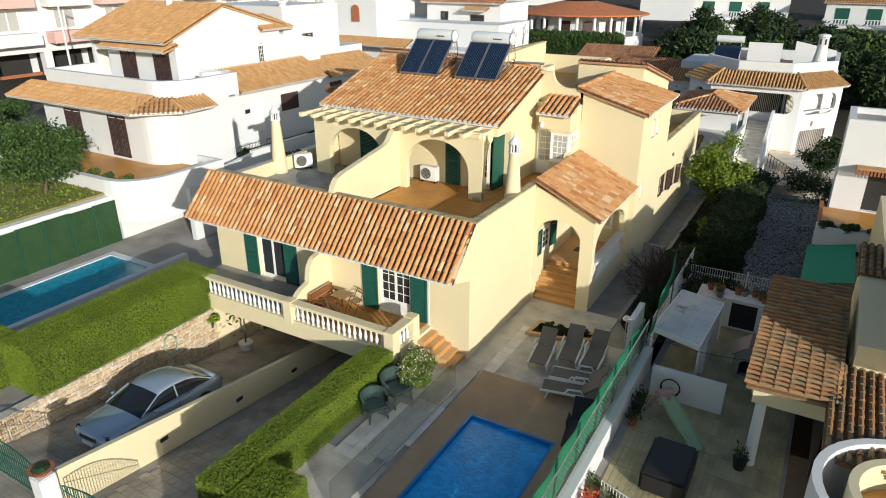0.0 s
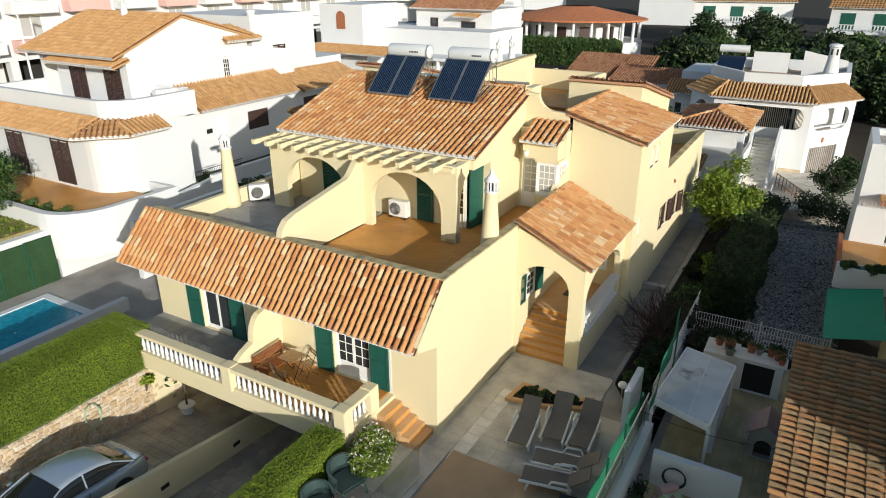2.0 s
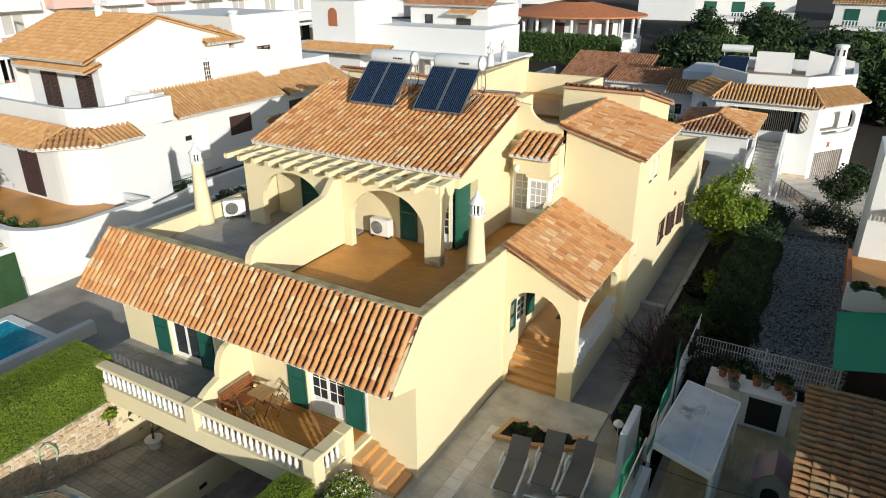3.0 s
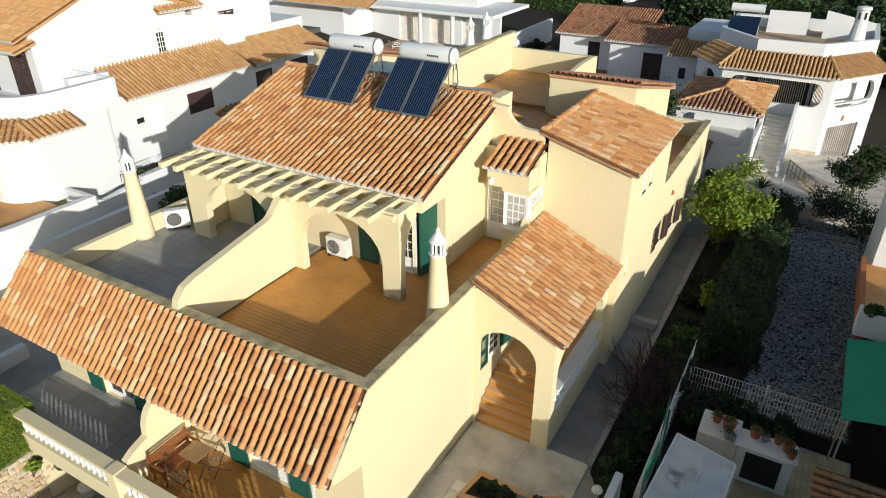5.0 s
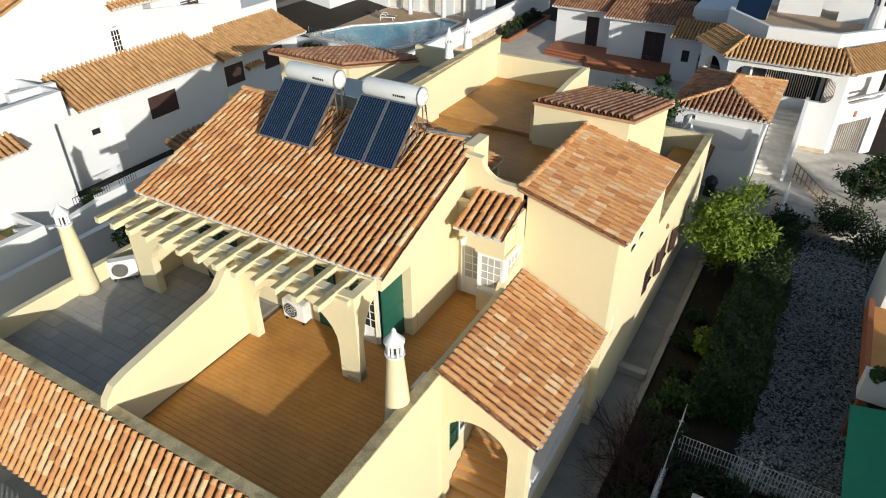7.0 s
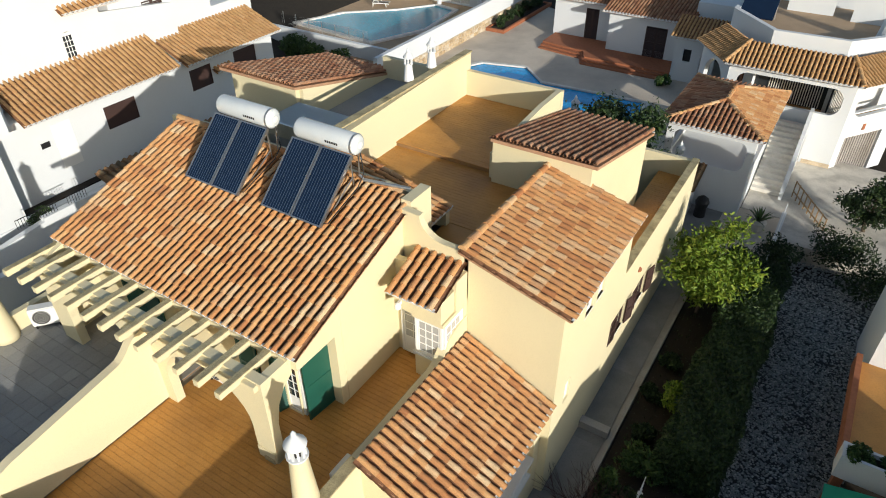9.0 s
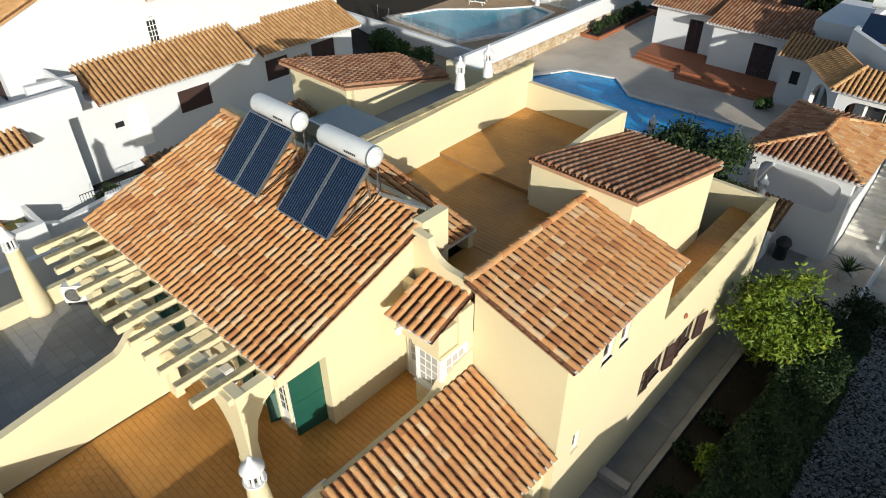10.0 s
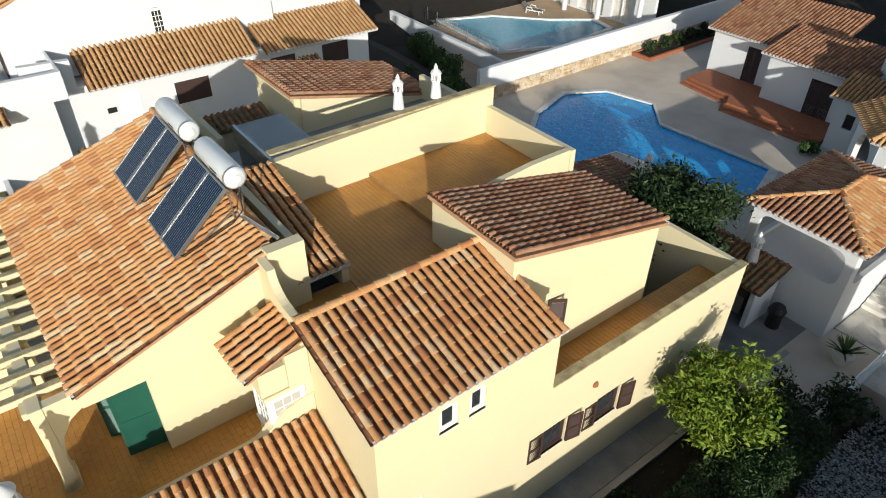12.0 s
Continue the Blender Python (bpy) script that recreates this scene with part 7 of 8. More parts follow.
ki = thing("pavilion", "white arched pavilion with a hipped clay tile roof", "pavilion", (2.2, 32, 0))
part("base", box(B(), 0.2, 29.3, -0.2, 4.3, 35.3, 2.1), WHITE, ki)
for ax, at, a, b in (("y", 29.3, 0.2, 4.3), ("x", 4.1, 29.5, 35.1), ("x", 0.2, 29.5, 35.1), ("y", 35.1, 0.2, 4.3)):
    part("arched_wall", plate(B(), rect(a, 2.1, b, 4.15), [rrect(a + 0.35, 2.3, b - 0.35, 3.8, 0.4)], ax, at, 0.2), WHITE, ki)
part("back_panel", box(B(), 0.6, 33.0, 2.1, 3.9, 33.1, 4.1), WHITE, ki)
# hipped roof with a short ridge running back
EX, RISE, RUN = 0.28, 0.62, 2.33
# the sunward slope takes the brighter palette: its light is in the tile colour
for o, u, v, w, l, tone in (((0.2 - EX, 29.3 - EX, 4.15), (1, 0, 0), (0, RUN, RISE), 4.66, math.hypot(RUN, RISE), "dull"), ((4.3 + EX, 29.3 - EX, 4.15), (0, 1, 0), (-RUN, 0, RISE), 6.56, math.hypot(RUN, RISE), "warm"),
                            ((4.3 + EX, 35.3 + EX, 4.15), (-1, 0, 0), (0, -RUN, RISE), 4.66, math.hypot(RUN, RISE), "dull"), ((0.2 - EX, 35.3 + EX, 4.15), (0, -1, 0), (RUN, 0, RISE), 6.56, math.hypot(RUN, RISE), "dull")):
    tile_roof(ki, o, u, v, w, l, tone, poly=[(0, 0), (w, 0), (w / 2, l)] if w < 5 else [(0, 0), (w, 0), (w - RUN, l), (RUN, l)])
for a, b in (((-0.08, 29.02), 31.35), ((4.58, 29.02), 31.35), ((4.58, 35.58), 33.25), ((-0.08, 35.58), 33.25)):
    ridge(ki, (*a, 4.22), (2.25, b, 4.86), "warm")
ridge(ki, (2.25, 31.35, 4.86), (2.25, 33.25, 4.86), "warm")
bb = thing("outdoor_kitchen", "covered barbecue corner under a small tile roof", "barbecue", (0, 28, 0))
part("wall", box(B(), -1.2, 28.6, -0.2, 2.2, 28.9, 2.0), WHITE, bb)
part("side_wall", box(B(), 2.0, 27.3, -0.2, 2.2, 28.6, 1.9), WHITE, bb)
part("dark_back", box(B(), -1.1, 28.5, 0, 1.9, 28.58, 1.9), DARKIN, bb)
part("counter", box(B(), -1.0, 27.9, 0, 1.6, 28.5, 0.85), CONCRETE, bb)
tile_roof(bb, (-1.4, 27.1, 1.95), (1, 0, 0), (0, 1.9, 0.5), 3.8, 1.95, "old")
small_chimney(1.2, 28.3, 2.3, "white chimney with dark cap over the barbecue", "barbecue chimney", 1.2)
small_chimney(-4.2, 28.2, 3.4, "dark capped chimney on a low roof", "barbecue chimney", 1.2)
lo = thing("outhouse", "low outhouse with brown tile roof behind the villa", "outhouse", (-4, 26, 0))
part("wall", box(B(), -6.5, 24.4, 0, -2.6, 28.6, 3.0), WHITE, lo)
tile_roof(lo, (-6.8, 24.2, 3.9), (1, 0, 0), (0, 4.6, -0.7), 4.4, 4.7, "dull")
tile_roof(lo, (-6.3, 21.0, 6.2), (1, 0, 0), (0, 3.3, -2.0), 4.2, 3.9, "dull")
gv_ = thing("covered_grill", "kettle barbecue under a black cover", "barbecue", (2.75, 28.4, 0))
part("cover", lathe(B(), [(0.28, 0), (0.26, 0.5), (0.34, 0.8), (0.25, 1.0), (0.08, 1.12), (0.03, 1.15)], 14, (2.75, 28.4, 0)), BLACK, gv_)
ag = thing("potted_plant", "spiky green plant in a pale round pot", "plant pot", (5.4, 28.6, 0))
part("pot", lathe(B(), [(0.25, 0), (0.36, 0.4), (0.38, 0.45), (0.3, 0.45)], 14, (5.4, 28.6, 0)), PALEST, ag)
v, f = [], []
rng = np.random.default_rng(2)
for i in range(34):
    a, e = rng.uniform(0, 6.28), rng.uniform(0.3, 1.3)
    d = np.array([math.cos(a) * math.cos(e), math.sin(a) * math.cos(e), math.sin(e)])
    s = np.array([-math.sin(a), math.cos(a), 0]) * 0.04
    p = np.array([5.4, 28.6, 0.45])
    k = len(v)
    v += [tuple(p - s), tuple(p + s), tuple(p + d * 0.5 + s), tuple(p + d * 0.5 - s), tuple(p + d * 0.85 - (0, 0, 0.1))]
    f += [(k, k + 1, k + 2, k + 3), (k + 3, k + 2, k + 4)]
tagged(quads("leaf_rosette", v, f, OLEA, ag), kind="stuff")
pr = thing("patio_railing", "low white wall with a white metal rail beside the patio", "railing", (6.3, 27, 0))
part("dwarf_wall", box(B(), 6.2, 21.5, -0.4, 6.4, 30.5, 0.25), WHITE, pr)
bm = B()
for k in range(60):
    rod(bm, (6.3, 21.6 + k * 0.15, 0.25), (6.3, 21.6 + k * 0.15, 0.7), 0.012, seg=4)
rod(rod(bm, (6.3, 21.5, 0.72), (6.3, 30.5, 0.72), 0.03), (6.3, 21.5, 0.45), (6.3, 30.5, 0.45), 0.015)
part("rail", bm, FRAMEW, pr)
tree("dense dark round tree behind the villa", -1.2, 26.6, 0.0, 5.9, 2.35, HEDGED, 22000, 0.12, 0.18, 33, 0.14)

hr = thing("house", "white two-storey house with arched balcony and tile skirt", "house", (6, 42, 0))
FA = Matrix.Translation((1.2, 36.8, 0))
FC = Matrix.Translation((7.5, 36.8, 0)) @ pose(0, 0, 0, 0, 0, 55)
FD = Matrix.Translation((-0.9, 39.7, 0)) @ pose(0, 0, 0, 0, 0, -54)
part("balcony_front", plate(B(), rect(0, 2.2, 6.3, 4.85), [rrect(0.5, 2.95, 5.85, 4.4, 0.55)], "y", 0, 0.25), WHITE, hr, m=FA)
part("lower_wall", plate(B(), rect(0, -0.7, 6.3, 2.2), [rect(4.35, -0.6, 4.75, 1.5)], "y", 0.03, 0.25), WHITE, hr, m=FA)
part("stone_plinth", box(B(), 4.9, 0.0, -0.7, 6.32, 0.06, 0.25), STONE, hr, m=FA)
part("balcony_front", plate(B(), rect(0, 2.2, 4.3, 4.85), [rrect(0.4, 2.9, 3.8, 4.4, 0.65)], "y", 0, 0.25), WHITE, hr, m=FC)
part("balcony_shelf", box(B(), 0.4, 0.0, 3.12, 3.8, 0.25, 3.2), WHITE, hr, m=FC)
part("lower_wall", plate(B(), rect(0.02, -0.7, 4.3, 2.2), [rect(0.5, -0.68, 3.3, 1.75)], "y", 0.03, 0.25), WHITE, hr, m=FC)
garage = part("garage_door", box(B(), 0.5, 0.2, -0.7, 3.3, 0.24, 1.75), BROWN, hr, "grey-green ribbed garage door", m=FC)
for k in range(14):
    part("rib", box(B(), 0.55 + k * 0.2, 0.17, -0.66, 0.67 + k * 0.2, 0.2, 1.72), CONCRETE, garage, m=FC)
part("entry_front", plate(B(), rect(0, 2.0, 3.6, 4.85), [arch(0.7, 3.0, 2.05, 3.2, 4.3)], "y", 0, 0.25), WHITE, hr, m=FD)
part("lower_wall", box(B(), 0, 0.03, -0.7, 3.58, 0.25, 2.0), WHITE, hr, m=FD)
part("entry_floor", box(B(), 0, 0.2, 1.9, 3.4, 1.7, 2.05), TERRACOTTA, hr, m=FD)
part("entry_back", box(B(), 0, 1.6, 1.9, 3.4, 1.75, 4.7), WHITE, hr, m=FD)
part("front_door", bbox(1.2, 1.52, 2.05, 2.4, 1.6, 4.1, 0.01), WOOD, hr, "dark reddish wooden door", m=FD)
part("plaque", bbox(1.5, -0.03, 2.05, 1.72, 0.0, 2.4, 0.005), POT, hr, m=FC)
part("wall_light", bbox(3.6, -0.1, 1.15, 3.85, 0.03, 1.4, 0.03), WHITE, hr, m=FA)
part("balcony_floor", plate(B(), [(1.3, 37.0), (7.5, 37.0), (9.8, 40.2), (9.8, 41), (1.3, 41)], (), "z", 2.2, 0.15), TERRACOTTA, hr)
part("glazing", box(B(), 1.4, 38.9, 2.35, 6.2, 38.95, 4.7), PANE, hr)
part("glazing", box(B(), 0.3, 1.5, 2.35, 2.2, 1.55, 4.7), PANE, hr, m=FC)
for k in range(22):
    part("curtain_fold", box(B(), 3.2 + k * 0.13, 38.84, 2.4, 3.25 + k * 0.13, 38.88, 4.5), PALEST, hr)
for k in range(14):
    part("curtain_fold", box(B(), 0.35 + k * 0.13, 1.42, 2.4, 0.40 + k * 0.13, 1.47, 4.5), PALEST, hr, m=FC)
part("inner_wall", box(B(), 6.2, 38.6, 2.35, 6.75, 39.0, 4.7), WHITE, hr)
part("inner_wall", box(B(), 2.2, 1.4, 2.35, 4.2, 1.6, 4.7), WHITE, hr, m=FC)
part("upper_wall", plate(B(), [(1.3, 39.0), (6.8, 39.0), (9.4, 42.2), (9.4, 48), (0.4, 48), (0.4, 41.2)], (), "z", -0.6, 5.6), WHITE, hr)
part("balcony_ceiling", plate(B(), [(1.3, 36.95), (7.4, 36.95), (9.7, 40.2), (9.4, 41.6), (0.2, 41.6), (-0.7, 39.8)], (), "z", 4.72, 0.12), WHITE, hr)
SK = math.hypot(1.6, 0.85)
for m, w, a, b in ((FA, 6.3, 0.83, 0.83), (FC, 4.3, 0.83, 0.0), (FD, 3.6, 0.0, 0.83)):
    e0, e1 = 0.24 if a else 0.0, 0.24 if b else 0.0
    tile_roof(hr, tuple(m @ Vector((-e0, -0.45, 4.86))), tuple(m.to_3x3() @ Vector((1, 0, 0))), tuple(m.to_3x3() @ Vector((0, 1.6, 0.85))), w + e0 + e1, SK, "buff",
              poly=[(0, 0), (w + e0 + e1, 0), (w + e0 + e1 - b, SK), (a, SK)], label="buff tile skirt roof")
ridge(hr, tuple(FC @ Vector((-0.24, -0.45, 4.95))), tuple(FC @ Vector((0.6, 1.15, 5.8))), "buff")
ridge(hr, tuple(FA @ Vector((-0.24, -0.45, 4.95))), tuple(FA @ Vector((0.6, 1.15, 5.8))), "buff")
PAR = [(0.0, 41.4), (2.75, 38.25), (6.5, 38.4), (9.3, 41.6), (9.3, 48), (0.0, 48)]
part("parapet", plate(B(), PAR, [[(0.3, 41.5), (2.87, 38.55), (6.4, 38.7), (9.0, 41.7), (9.0, 47.7), (0.3, 47.7)]], "z", 4.9, 1.5), WHITE, hr)
part("roof_floor", plate(B(), [(0.2, 41.45), (2.8, 38.4), (6.45, 38.55), (9.15, 41.65), (9.15, 47.9), (0.2, 47.9)], (), "z", 4.95, 0.65), DECK, hr)
part("roof_screen", box(B(), 2.4, 45.6, 5.6, 5.0, 45.8, 7.1), WHITE, hr)
part("roof_screen", plate(B(), [(6.0, 5.6), (9.0, 5.6), (9.0, 6.8), (6.0, 7.4)], (), "y", 45.0, 0.2), WHITE, hr)
part("chimney", lathe(B(), [(0.6, 0), (0.36, 1.7), (0.36, 2.5), (0.44, 2.55), (0.4, 2.7), (0.1, 2.75)], 14, (8.0, 41.2, 5.6)), WHITE, hr)
for k in range(6):
    a = k * math.pi / 3
    part("flue_slot", box(B(), 8.0 + 0.34 * math.cos(a) - 0.06, 41.2 + 0.34 * math.sin(a) - 0.06, 7.6, 8.0 + 0.34 * math.cos(a) + 0.06, 41.2 + 0.34 * math.sin(a) + 0.06, 8.0), DARKIN, hr)
for i in range(14):
    part("outside_step", box(B(), 4.35, 32.3 + i * 0.3, -0.2, 5.75, 32.65 + i * 0.3, 0.2 + i * 0.165), PALEST, hr)
part("stair_wall", plate(B(), [(31.9, -0.2), (36.75, -0.2), (36.75, 3.2), (36.2, 3.2), (32.2, 0.9)], (), "x", 5.75, 0.18), WHITE, hr)
sr = thing("stair_railing", "dark wooden lattice railing beside the outside steps", "railing", (6.4, 32, 0))
for k in range(9):
    part("post", box(B(), 6.3 + k * 0.22, 32.6 - k * 0.32, -0.1, 6.36 + k * 0.22, 32.66 - k * 0.32, 0.95 - k * 0.03), TEAK, sr)
for z in (0.35, 0.9):
    part("rail", rod(B(), (6.33, 32.63, z), (8.1, 30.05, z - 0.24), 0.035), TEAK, sr)
ht = thing("solar_water_heater", "small white solar water heater on the flat roof", "solar heater", (0.9, 43, 5.6), "solar heaters on the roof")
part("tank", rod(B(), (0.2, 43.0, 7.5), (2.3, 43.0, 7.5), 0.28, seg=16), ALU, ht)
part("collector", bbox(0.3, 41.2, 6.5, 2.2, 42.9, 6.6, 0.02, m=Matrix.Translation((0, 42, 6.5)) @ pose(0, 0, 0, 35) @ Matrix.Translation((0, -42, -6.6))), COLLECTOR, ht)
part("frame", rod(rod(B(), (0.4, 43.1, 5.55), (0.4, 43.0, 7.3), 0.03), (2.1, 43.1, 5.55), (2.1, 43.0, 7.3), 0.03), METAL, ht)
setting("pavement_cobbled_yard", plate(B(), [(6.35, 28.2), (16, 28.2), (16, 38), (4.35, 38), (4.35, 30.25), (6.35, 30.25)], (), "z", -0.9, 0.92), PATHST, "cobbled yard in front of the garage")
tree("small dark tree beside the cobbled yard", 9.8, 31.0, -0.5, 3.2, 1.4, HEDGED, 4200, 0.11, 0.35, 35)

# ---- far houses, the second pool, woods ----
fh = thing("house", "white modern house with curtained glass doors by a pool", "house", (-32, 50, 1))
part("wall", plate(B(), rect(-46, 1.0, -20.5, 4.2), [rect(-31.8, 1.2, -29.0, 3.8), rect(-28.2, 1.2, -25.4, 3.8), rect(-24.6, 1.2, -22.6, 3.8), rect(-40, 2.0, -38.6, 3.4)], "y", 49.5, 0.3), WHITE, fh)
part("curtain", box(B(), -31.8, 49.75, 1.2, -22.6, 49.85, 3.8), PALEST, fh)
for x in (-31.8, -30.4, -29.05, -28.2, -26.8, -25.45, -24.6, -23.6):
    part("door_frame", box(B(), x, 49.52, 1.2, x + 0.08, 49.62, 3.8), FRAMEW, fh)
part("upper_floor", box(B(), -46, 51.5, 4.0, -24, 60, 7.0), WHITE, fh)
part("slab", box(B(), -46, 48.0, 4.2, -20.5, 56, 4.5), WHITE, fh)
for x in (-28.6, -25.0, -21.0):
    part("column", rod(B(), (x, 48.4, 1.0), (x, 48.4, 4.2), 0.2, seg=12), WHITE, fh)
tile_roof(fh, (-42, 43.0, 5.0), (1, 0, 0), (0, 2.0, 0.7), 11, 2.1, "buff")
part("wall", box(B(), -46, 44.6, 1.0, -35, 49.4, 5.2), WHITE, fh)
part("tower", box(B(), -44, 48, 5.0, -38, 55, 9.6), WHITE, fh)
part("arched_door", plate(B(), arch(-41.6, -40.4, 7.0, 8.3, 8.9), (), "y", 47.93, 0.06), POT, fh)
part("upper_block", box(B(), -36, 56, 5, -26, 64, 9.0), WHITE, fh)
tile_roof(fh, (-36.6, 55.4, 9.0), (1, 0, 0), (0, 1, 0.35), 11, 6, "dull", label="red-brown tile roof")
window(fh, pose(-33.5, 55.95, 6.2), 1.0, 1.8, 1, 2, frame_mat=BROWN)
window(fh, pose(-29.0, 55.95, 6.4), 1.8, 1.3, 2, 1, frame_mat=BROWN)
tile_roof(fh, (-30.6, 54.9, 8.2), (1, 0, 0), (0, 1, 0.3), 3.2, 1.1, "buff")
setting("pavement_pool_deck", plate(B(), [(-36, 36.5), (-19.0, 31.5), (-19.0, 50), (-40, 50)], (), "z", 0.6, 0.5), DECK, "brown tiled deck round the far pool")
FP = [(-32, 38.3), (-24.2, 37.6), (-22.4, 42), (-23.0, 47.5), (-25.2, 48.0), (-27.2, 45.2), (-30.5, 42.2)]
p2 = thing("swimming_pool", "curved blue pool with pale mosaic edge", "pool", (-27, 42, 1.1))
part("coping", plate(B(), grow(FP, 0.08), [FP], "z", 1.1, 0.16), PALEST, p2)
part("water", plate(B(), grow(FP, 0.01), (), "z", 1.08, 0.06), WATERT, p2)
wl = sun_lounger()
wl.matrix_basis = pose(-29.5, 45.6, 1.1, 0, 0, 110)
tagged(wl, "white plastic sun lounger on the far pool deck")
for a, b in (((-32.8, 37.4), (-24.0, 36.4)),):
    gp2 = thing("glass_fence", "glass and steel pool fence", "fence", (-28, 37, 1.1))
    for k in range(7):
        x = a[0] + (b[0] - a[0]) * k / 6
        y = a[1] + (b[1] - a[1]) * k / 6
        part("post", rod(B(), (x, y, 1.1), (x, y, 2.2), 0.03), METAL, gp2)
    part("glass_panel", plate(B(), rect(-32.8, 1.2, -24.0, 2.15), (), "y", 37.0, 0.015), CLEAR, gp2)
setting("wall_pool_garden", box(B(), -34, 34.6, 0.5, -19.2, 34.9, 2.1), WHITE, "low white wall round the far pool garden")
for i, (x, y, r, h) in enumerate(((-22.5, 31.5, 1.2, 1.9), (-20.0, 29.5, 1.3, 2.3), (-25.5, 32.5, 1.0, 1.7), (-28, 33, 1.1, 1.6), (-19.2, 27.0, 1.0, 1.8), (-22.5, 28.0, 1.2, 1.8))):
    bush("garden_shrub", "loose green shrub by the pool garden wall", x, y, 0.8, r, h, OLEA, int(1600 * r), 0.13, 110 + i)

rt = thing("house", "white round-fronted villa with columned verandah and orange roof", "house", (-27, 84, 3))
part("drum", plate(B(), [(-27 + 7 * math.cos(a), 86 + 5.2 * math.sin(a)) for a in np.linspace(0, 2 * math.pi, 32, endpoint=False).tolist()], (), "z", 1.0, 5.6), WHITE, rt)
part("verandah_floor", plate(B(), [(-27 + 10 * math.cos(a), 86 + 8.2 * math.sin(a)) for a in np.linspace(0, 2 * math.pi, 40, endpoint=False).tolist()], (), "z", 1.0, 2.6), WHITE, rt)
v, f = [], []
for k in range(41):
    a = 2 * math.pi * k / 40
    v += [(-27 + 10.6 * math.cos(a), 86 + 8.8 * math.sin(a), 6.4), (-27 + 10.6 * math.cos(a), 86 + 8.8 * math.sin(a), 6.6), (-27 + 2.5 * math.cos(a), 86 + 2 * math.sin(a), 8.2)]
f = [(3 * k + i, 3 * k + 3 + i, 3 * k + 4 + i, 3 * k + 1 + i) for k in range(40) for i in (0, 1)]
part_roof = quads("roof", v, f, ORANGE, rt)
for k in range(13):
    a = math.pi + math.pi * k / 12
    part("column", rod(B(), (-27 + 9.7 * math.cos(a), 86 + 7.9 * math.sin(a), 3.6), (-27 + 9.7 * math.cos(a), 86 + 7.9 * math.sin(a), 6.45), 0.22, seg=10), WHITE, rt)
for k in range(5):
    a = math.pi * (1.15 + 0.17 * k)
    part("dark_doorway", box(B(), -0.9, -0.05, 3.6, 0.9, 0.05, 5.6), BROWN, rt, m=Matrix.Translation((-27 + 7.05 * math.cos(a), 86 + 5.25 * math.sin(a), 0)) @ pose(0, 0, 0, 0, 0, math.degrees(a) + 90))
hedge("tall_hedge", "tall rough hedge below the round villa", -38, 73.5, 1.2, -17, 76.5, 4.4, OLEA, 70, 0.22, 0.3, 44)
pk = thing("apartment_building", "white and pink apartment block with arcades and balconies", "apartment building", (-66, 30, 2))
part("wall", box(B(), -80, 2, 5.2, -59, 75, 15), WHITE, pk)
part("wall", box(B(), -80, 2, 2, -62, 75, 5.2), WHITE, pk)
for k in range(13):
    y = 4 + k * 5.6
    part("arcade_pier", box(B(), -59.8, y, 2, -59, y + 0.8, 5.2), WHITE, pk)
    part("dark_bay", box(B(), -61.9, y + 0.8, 2.4, -61.8, y + 5.6, 5.0), DARKIN, pk)
    part("red_parapet", box(B(), -60.2, y + 0.8, 2.4, -60, y + 5.6, 3.2), POT, pk)
    part("balcony", plate(B(), rect(-59, y + 0.6, -57.6, y + 5.0), (), "z", 6.0, 1.1), PINKW if k % 2 else WHITE, pk)
    window(pk, pose(-58.96, y + 2.8, 7.2, 0, 0, 90), 2.2, 2.0, 1, 1, leafs=2, pane=CURTAIN)
    part("balcony", plate(B(), rect(-59, y + 0.6, -57.6, y + 5.0), (), "z", 9.4, 1.1), PINKW if k % 2 == 0 else WHITE, pk)
setting("road_left", box(B(), -56, -30, 2.0, -38, 60, 2.52), ASPHALT, "grey road beside the apartment block")
for i, (x, y, r, h) in enumerate(((-49, 20, 2.2, 2.4), (-47, 14, 1.6, 1.6), (-52, 24, 2.4, 3.0), (-44, 9, 1.4, 1.3), (-56, 30, 2.4, 3.2), (-36, 4, 1.3, 1.4), (-41, 1, 1.6, 1.5), (-33, 8, 1.0, 1.2))):
    bush("roadside_shrub", "rounded green shrub beside the road", x, y, 2.5, r, h, OLEA, int(900 * r), 0.16, 130 + i)
lp2 = thing("street_lamp", "tall white street lamp post", "street lamp", (-47, 16, 2.5))
part("pole", rod(B(), (-47, 16, 2.5), (-47, 16, 12), 0.11, 0.06, 10), WHITE, lp2)
part("arm", rod(B(), (-47, 16, 12), (-45.8, 15.6, 12.2), 0.05), WHITE, lp2)
part("lamp_head", bbox(-46.1, 15.4, 12.1, -45.3, 15.75, 12.25, 0.04), METAL, lp2)
gt = thing("garden_gate", "white curly wrought iron garden gate", "gate", (-31.5, 0, 2.6))
bm = B()
for k in range(12):
    rod(bm, (-32.6, -1.5 + k * 0.16, 2.6), (-32.6, -1.5 + k * 0.16, 3.6 + 0.3 * math.sin(math.pi * k / 11)), 0.025, seg=5)
for z in (2.8, 3.3):
    rod(bm, (-32.6, -1.6, z), (-32.6, 0.4, z), 0.025, seg=5)
part("ironwork", bm, FRAMEW, gt)
rng = np.random.default_rng(77)
wood = [(-8, 70), (-3, 66), (2, 70), (7, 66), (12, 62), (16, 58), (14, 54), (19, 53), (-7, 80), (1, 82), (9, 78), (17, 72), (22, 64), (24, 54), (30, 60), (-4, 59), (3, 58), (8, 55), (26, 74), (34, 70), (30, 84), (-2, 92), (24, 90)]
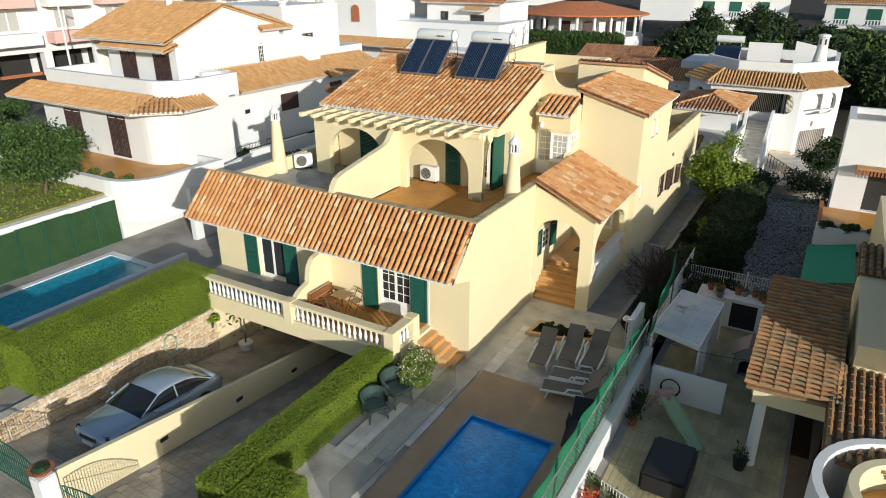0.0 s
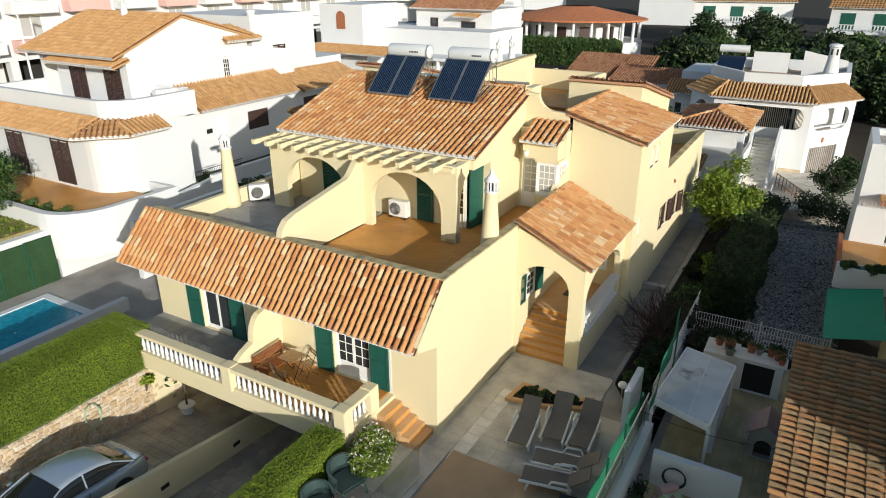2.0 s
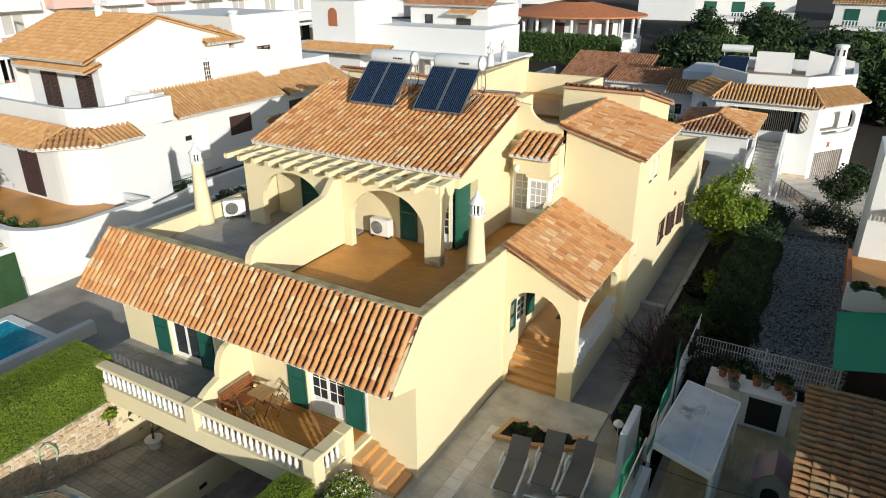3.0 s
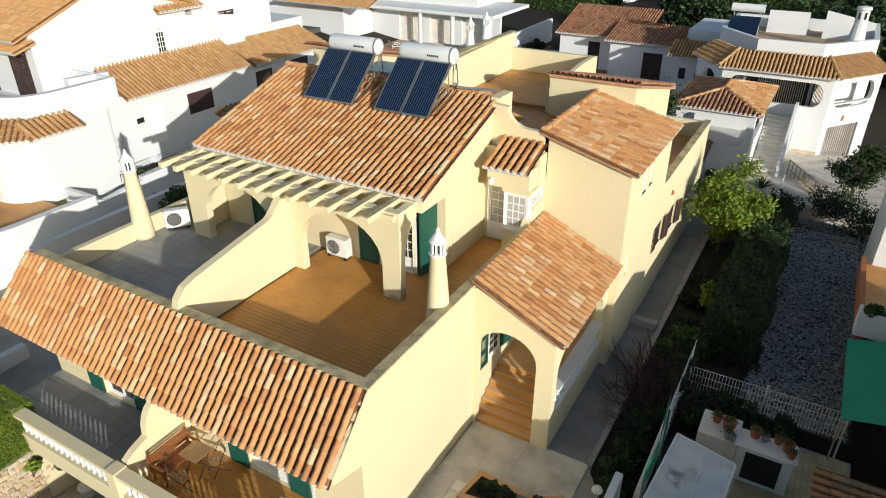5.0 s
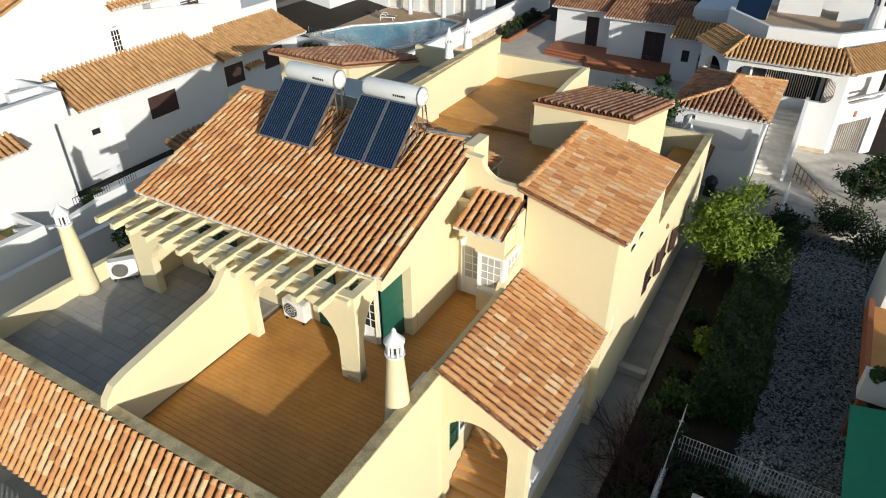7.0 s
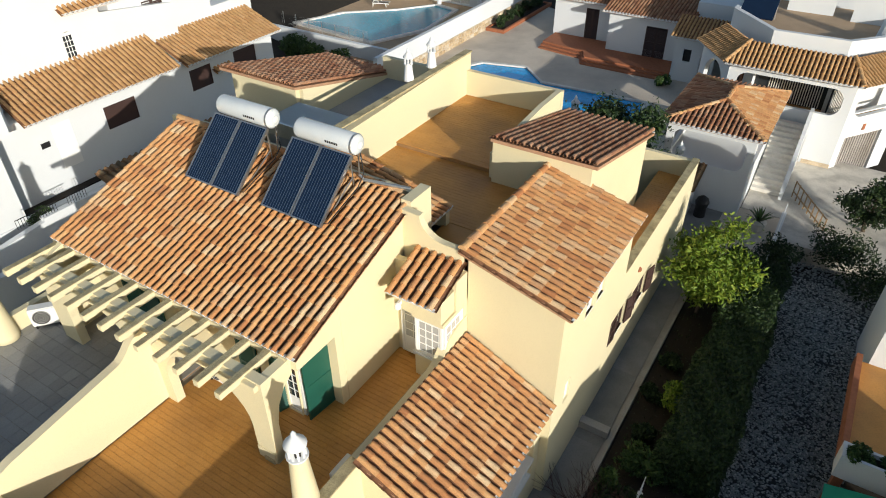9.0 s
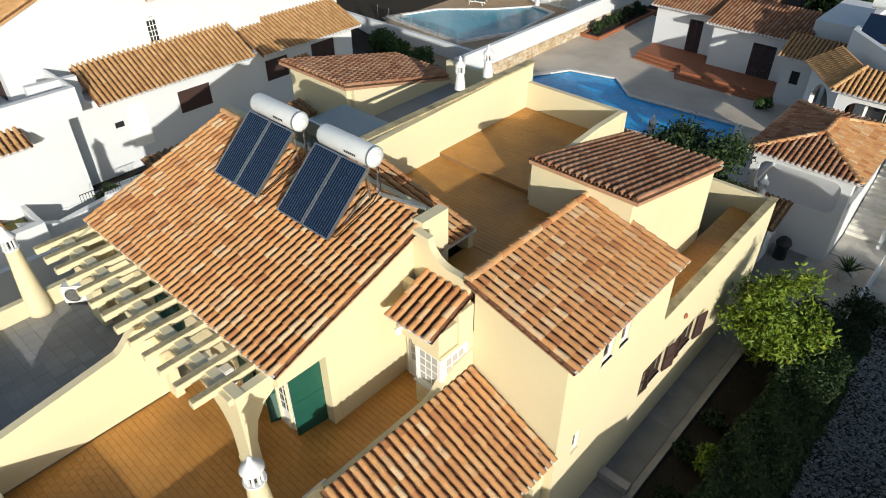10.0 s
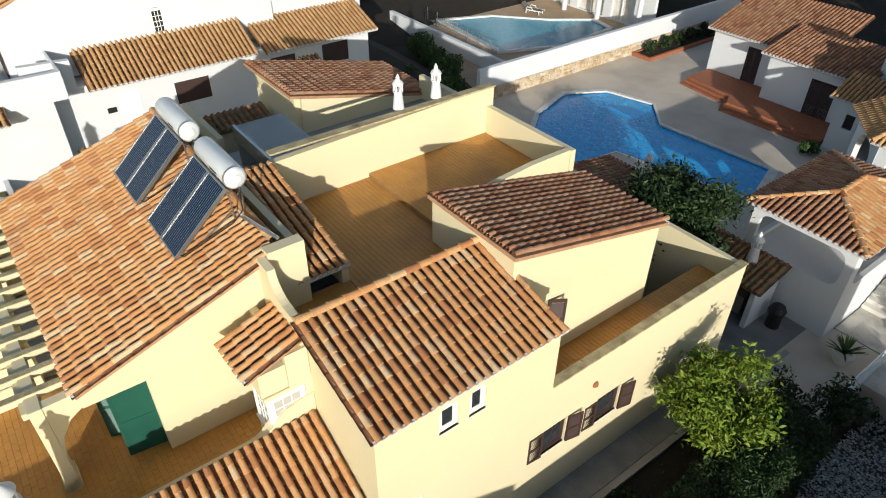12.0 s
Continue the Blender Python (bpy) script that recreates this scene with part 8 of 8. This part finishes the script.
for i, (x, y) in enumerate(wood):
    tree("dense dark evergreen in the woods behind the houses", x + rng.normal() * 0.8, y + rng.normal() * 0.8, 0.6, rng.uniform(4.5, 6.5) + max(0, y - 62) * 0.06, rng.uniform(2.6, 3.6), (HEDGED, OLEA, HEDGED)[i % 3], 3600, 0.3, 0.12, 200 + i, 0.2)


def far_house(x, y, z, w, d, h, turn, shut=GREEN, tone="buff"):
    e = thing("house", "distant white villa with tile roof and shutters", "house", (x, y, z), "distant villas")
    m = Matrix.Translation((x, y, z)) @ pose(0, 0, 0, 0, 0, turn)
    part("wall", box(B(), -w / 2, 0, -3, w / 2, d, h), WHITE, e, m=m)
    r3 = m.to_3x3()
    tile_roof(e, tuple(m @ Vector((-w / 2 - 0.4, -0.5, h))), tuple(r3 @ Vector((1, 0, 0))), tuple(r3 @ Vector((0, 1, 0.42))), w + 0.8, d / 2 + 0.9, tone, pitch=0.4, row=0.7)
    tile_roof(e, tuple(m @ Vector((-w / 2 - 0.4, d + 0.5, h))), tuple(r3 @ Vector((1, 0, 0))), tuple(r3 @ Vector((0, -1, 0.42))), w + 0.8, d / 2 + 0.9, tone, pitch=0.4, row=0.7)
    for k in range(int(w / 4)):
        xx = -w / 2 + 2.2 + k * 4
        part("shutter", box(B(), xx - 0.9, -0.06, h - 2.8, xx + 0.9, -0.01, h - 0.7), shut, e, m=m)
    part("balcony", plate(B(), rect(-w / 2, -1.6, w / 2, 0), (), "z", h - 3.4, 0.4), WHITE, e, m=m)
    bl = part("rail", box(B(), -w / 2, -1.6, h - 2.2, w / 2, -1.45, h - 2.1), WHITE, e, m=m)
    bm = B()
    for k in range(int(w / 0.4)):
        box(bm, -w / 2 + k * 0.4, -1.58, h - 3.0, -w / 2 + k * 0.4 + 0.16, -1.47, h - 2.2)
    part("railing_bars", bm, WHITE, bl, m=m)


far_house(-6, 102, 3.0, 14, 9, 5.6, 10)
far_house(14, 98, 3.0, 16, 9, 5.2, -4)
far_house(-48, 96, 4.0, 14, 9, 6.5, 20, BROWN)
far_house(-70, 100, 4.0, 16, 9, 7.0, 30, BROWN)
far_house(-95, 118, 4.0, 22, 10, 9.0, 30, BROWN)
far_house(36, 104, 3.0, 14, 9, 6.0, 0)
far_house(-20, 130, 4.0, 18, 9, 8.0, 5, BROWN)
far_house(20, 140, 4.0, 20, 9, 8.0, 0)
far_house(-60, 140, 5.0, 20, 9, 10.0, 15, BROWN)


# ---- grass, fallen leaves, small clutter ----
rng = np.random.default_rng(15)
q = rng.uniform(size=(16000, 3)) * (19, 17, 0.05) + (-40, -15.5, 2.63)
tagged(leaves("grass", q, 0.09, LEMON, None, 16), "short dry grass on the neighbour's lawn", "grass", kind="stuff")
q = rng.uniform(size=(1400, 3)) * (2.6, 22, 0.02) + (4.1, 5.0, -0.06)
tagged(leaves("fallen_leaves", q, 0.06, HEDGED, None, 17), "dark fallen leaves on the planting bed", "leaves", kind="stuff")
# gravel stones
q = rng.uniform(size=(9000, 3)) * (3.2, 15.5, 0.0) + (7.1, 10.8, -0.37)
v, f = [], []
for i, (x, y, z) in enumerate(q.tolist()):
    k, s = len(v), 0.02 + 0.035 * ((i * 7919) % 100) / 100
    v += [(x - s, y, z), (x, y - s * 0.8, z), (x + s, y + s * 0.2, z), (x, y + s, z), (x, y, z + s * 0.8)]
    f += [(k, k + 1, k + 4), (k + 1, k + 2, k + 4), (k + 2, k + 3, k + 4), (k + 3, k, k + 4)]
LOOSE = mk("pale_pebble", (0.5, 0.5, 0.47), 0.8, 0.2, 3, 0.1, 30, 0.1, ramp=[(0.2, 0.2, 0.19), (0.45, 0.44, 0.42), (0.62, 0.61, 0.58)], random_by="island")
tagged(quads("gravel", v, f, LOOSE), "loose pale gravel stones", "gravel", kind="stuff")
# cables across the courtyard, path lamp
cb = thing("cable", "thin cable strung across the courtyard", "cable", (7, 1.8, 1.8))
bm = B()
for k in range(10):
    t, u = k / 10, (k + 1) / 10
    rod(bm, (5.5 + 4.6 * t, 1.8 + 0.6 * t, 1.8 - 1.2 * t * (1 - t)), (5.5 + 4.6 * u, 1.8 + 0.6 * u, 1.8 - 1.2 * u * (1 - u)), 0.01, seg=4)
part("wire", bm, BLACK, cb)
gl = thing("garden_lamp", "small white globe garden lamp in the flower bed", "lamp", (4.5, 3.9, 0))
part("post", rod(B(), (4.5, 3.9, 0), (4.5, 3.9, 0.95), 0.02), METAL, gl)
part("globe", lathe(B(), [(0.03, 0), (0.13, 0.06), (0.15, 0.12), (0.1, 0.2), (0.02, 0.24)], 12, (4.5, 3.9, 0.93)), PLASTICW, gl)
rv_ = thing("wall_vent", "small round terracotta wall vent", "vent", (2.77, 17.2, 4.0))
part("hood", lathe(B(), [(0.09, 0), (0.11, 0.03), (0.05, 0.09)], 10), POT, rv_, m=Matrix.Translation((2.75, 17.4, 3.9)) @ pose(0, 0, 0, 0, 90, 0))
dm = thing("door_mat", "dark mat before the porch door", "mat", (1.2, 9.0, 1.2))
part("mat", bbox(0.7, 8.6, 1.2, 1.5, 9.1, 1.22, 0.005), BLACK, dm)

# ---- roof tiles ----
tile_pieces()
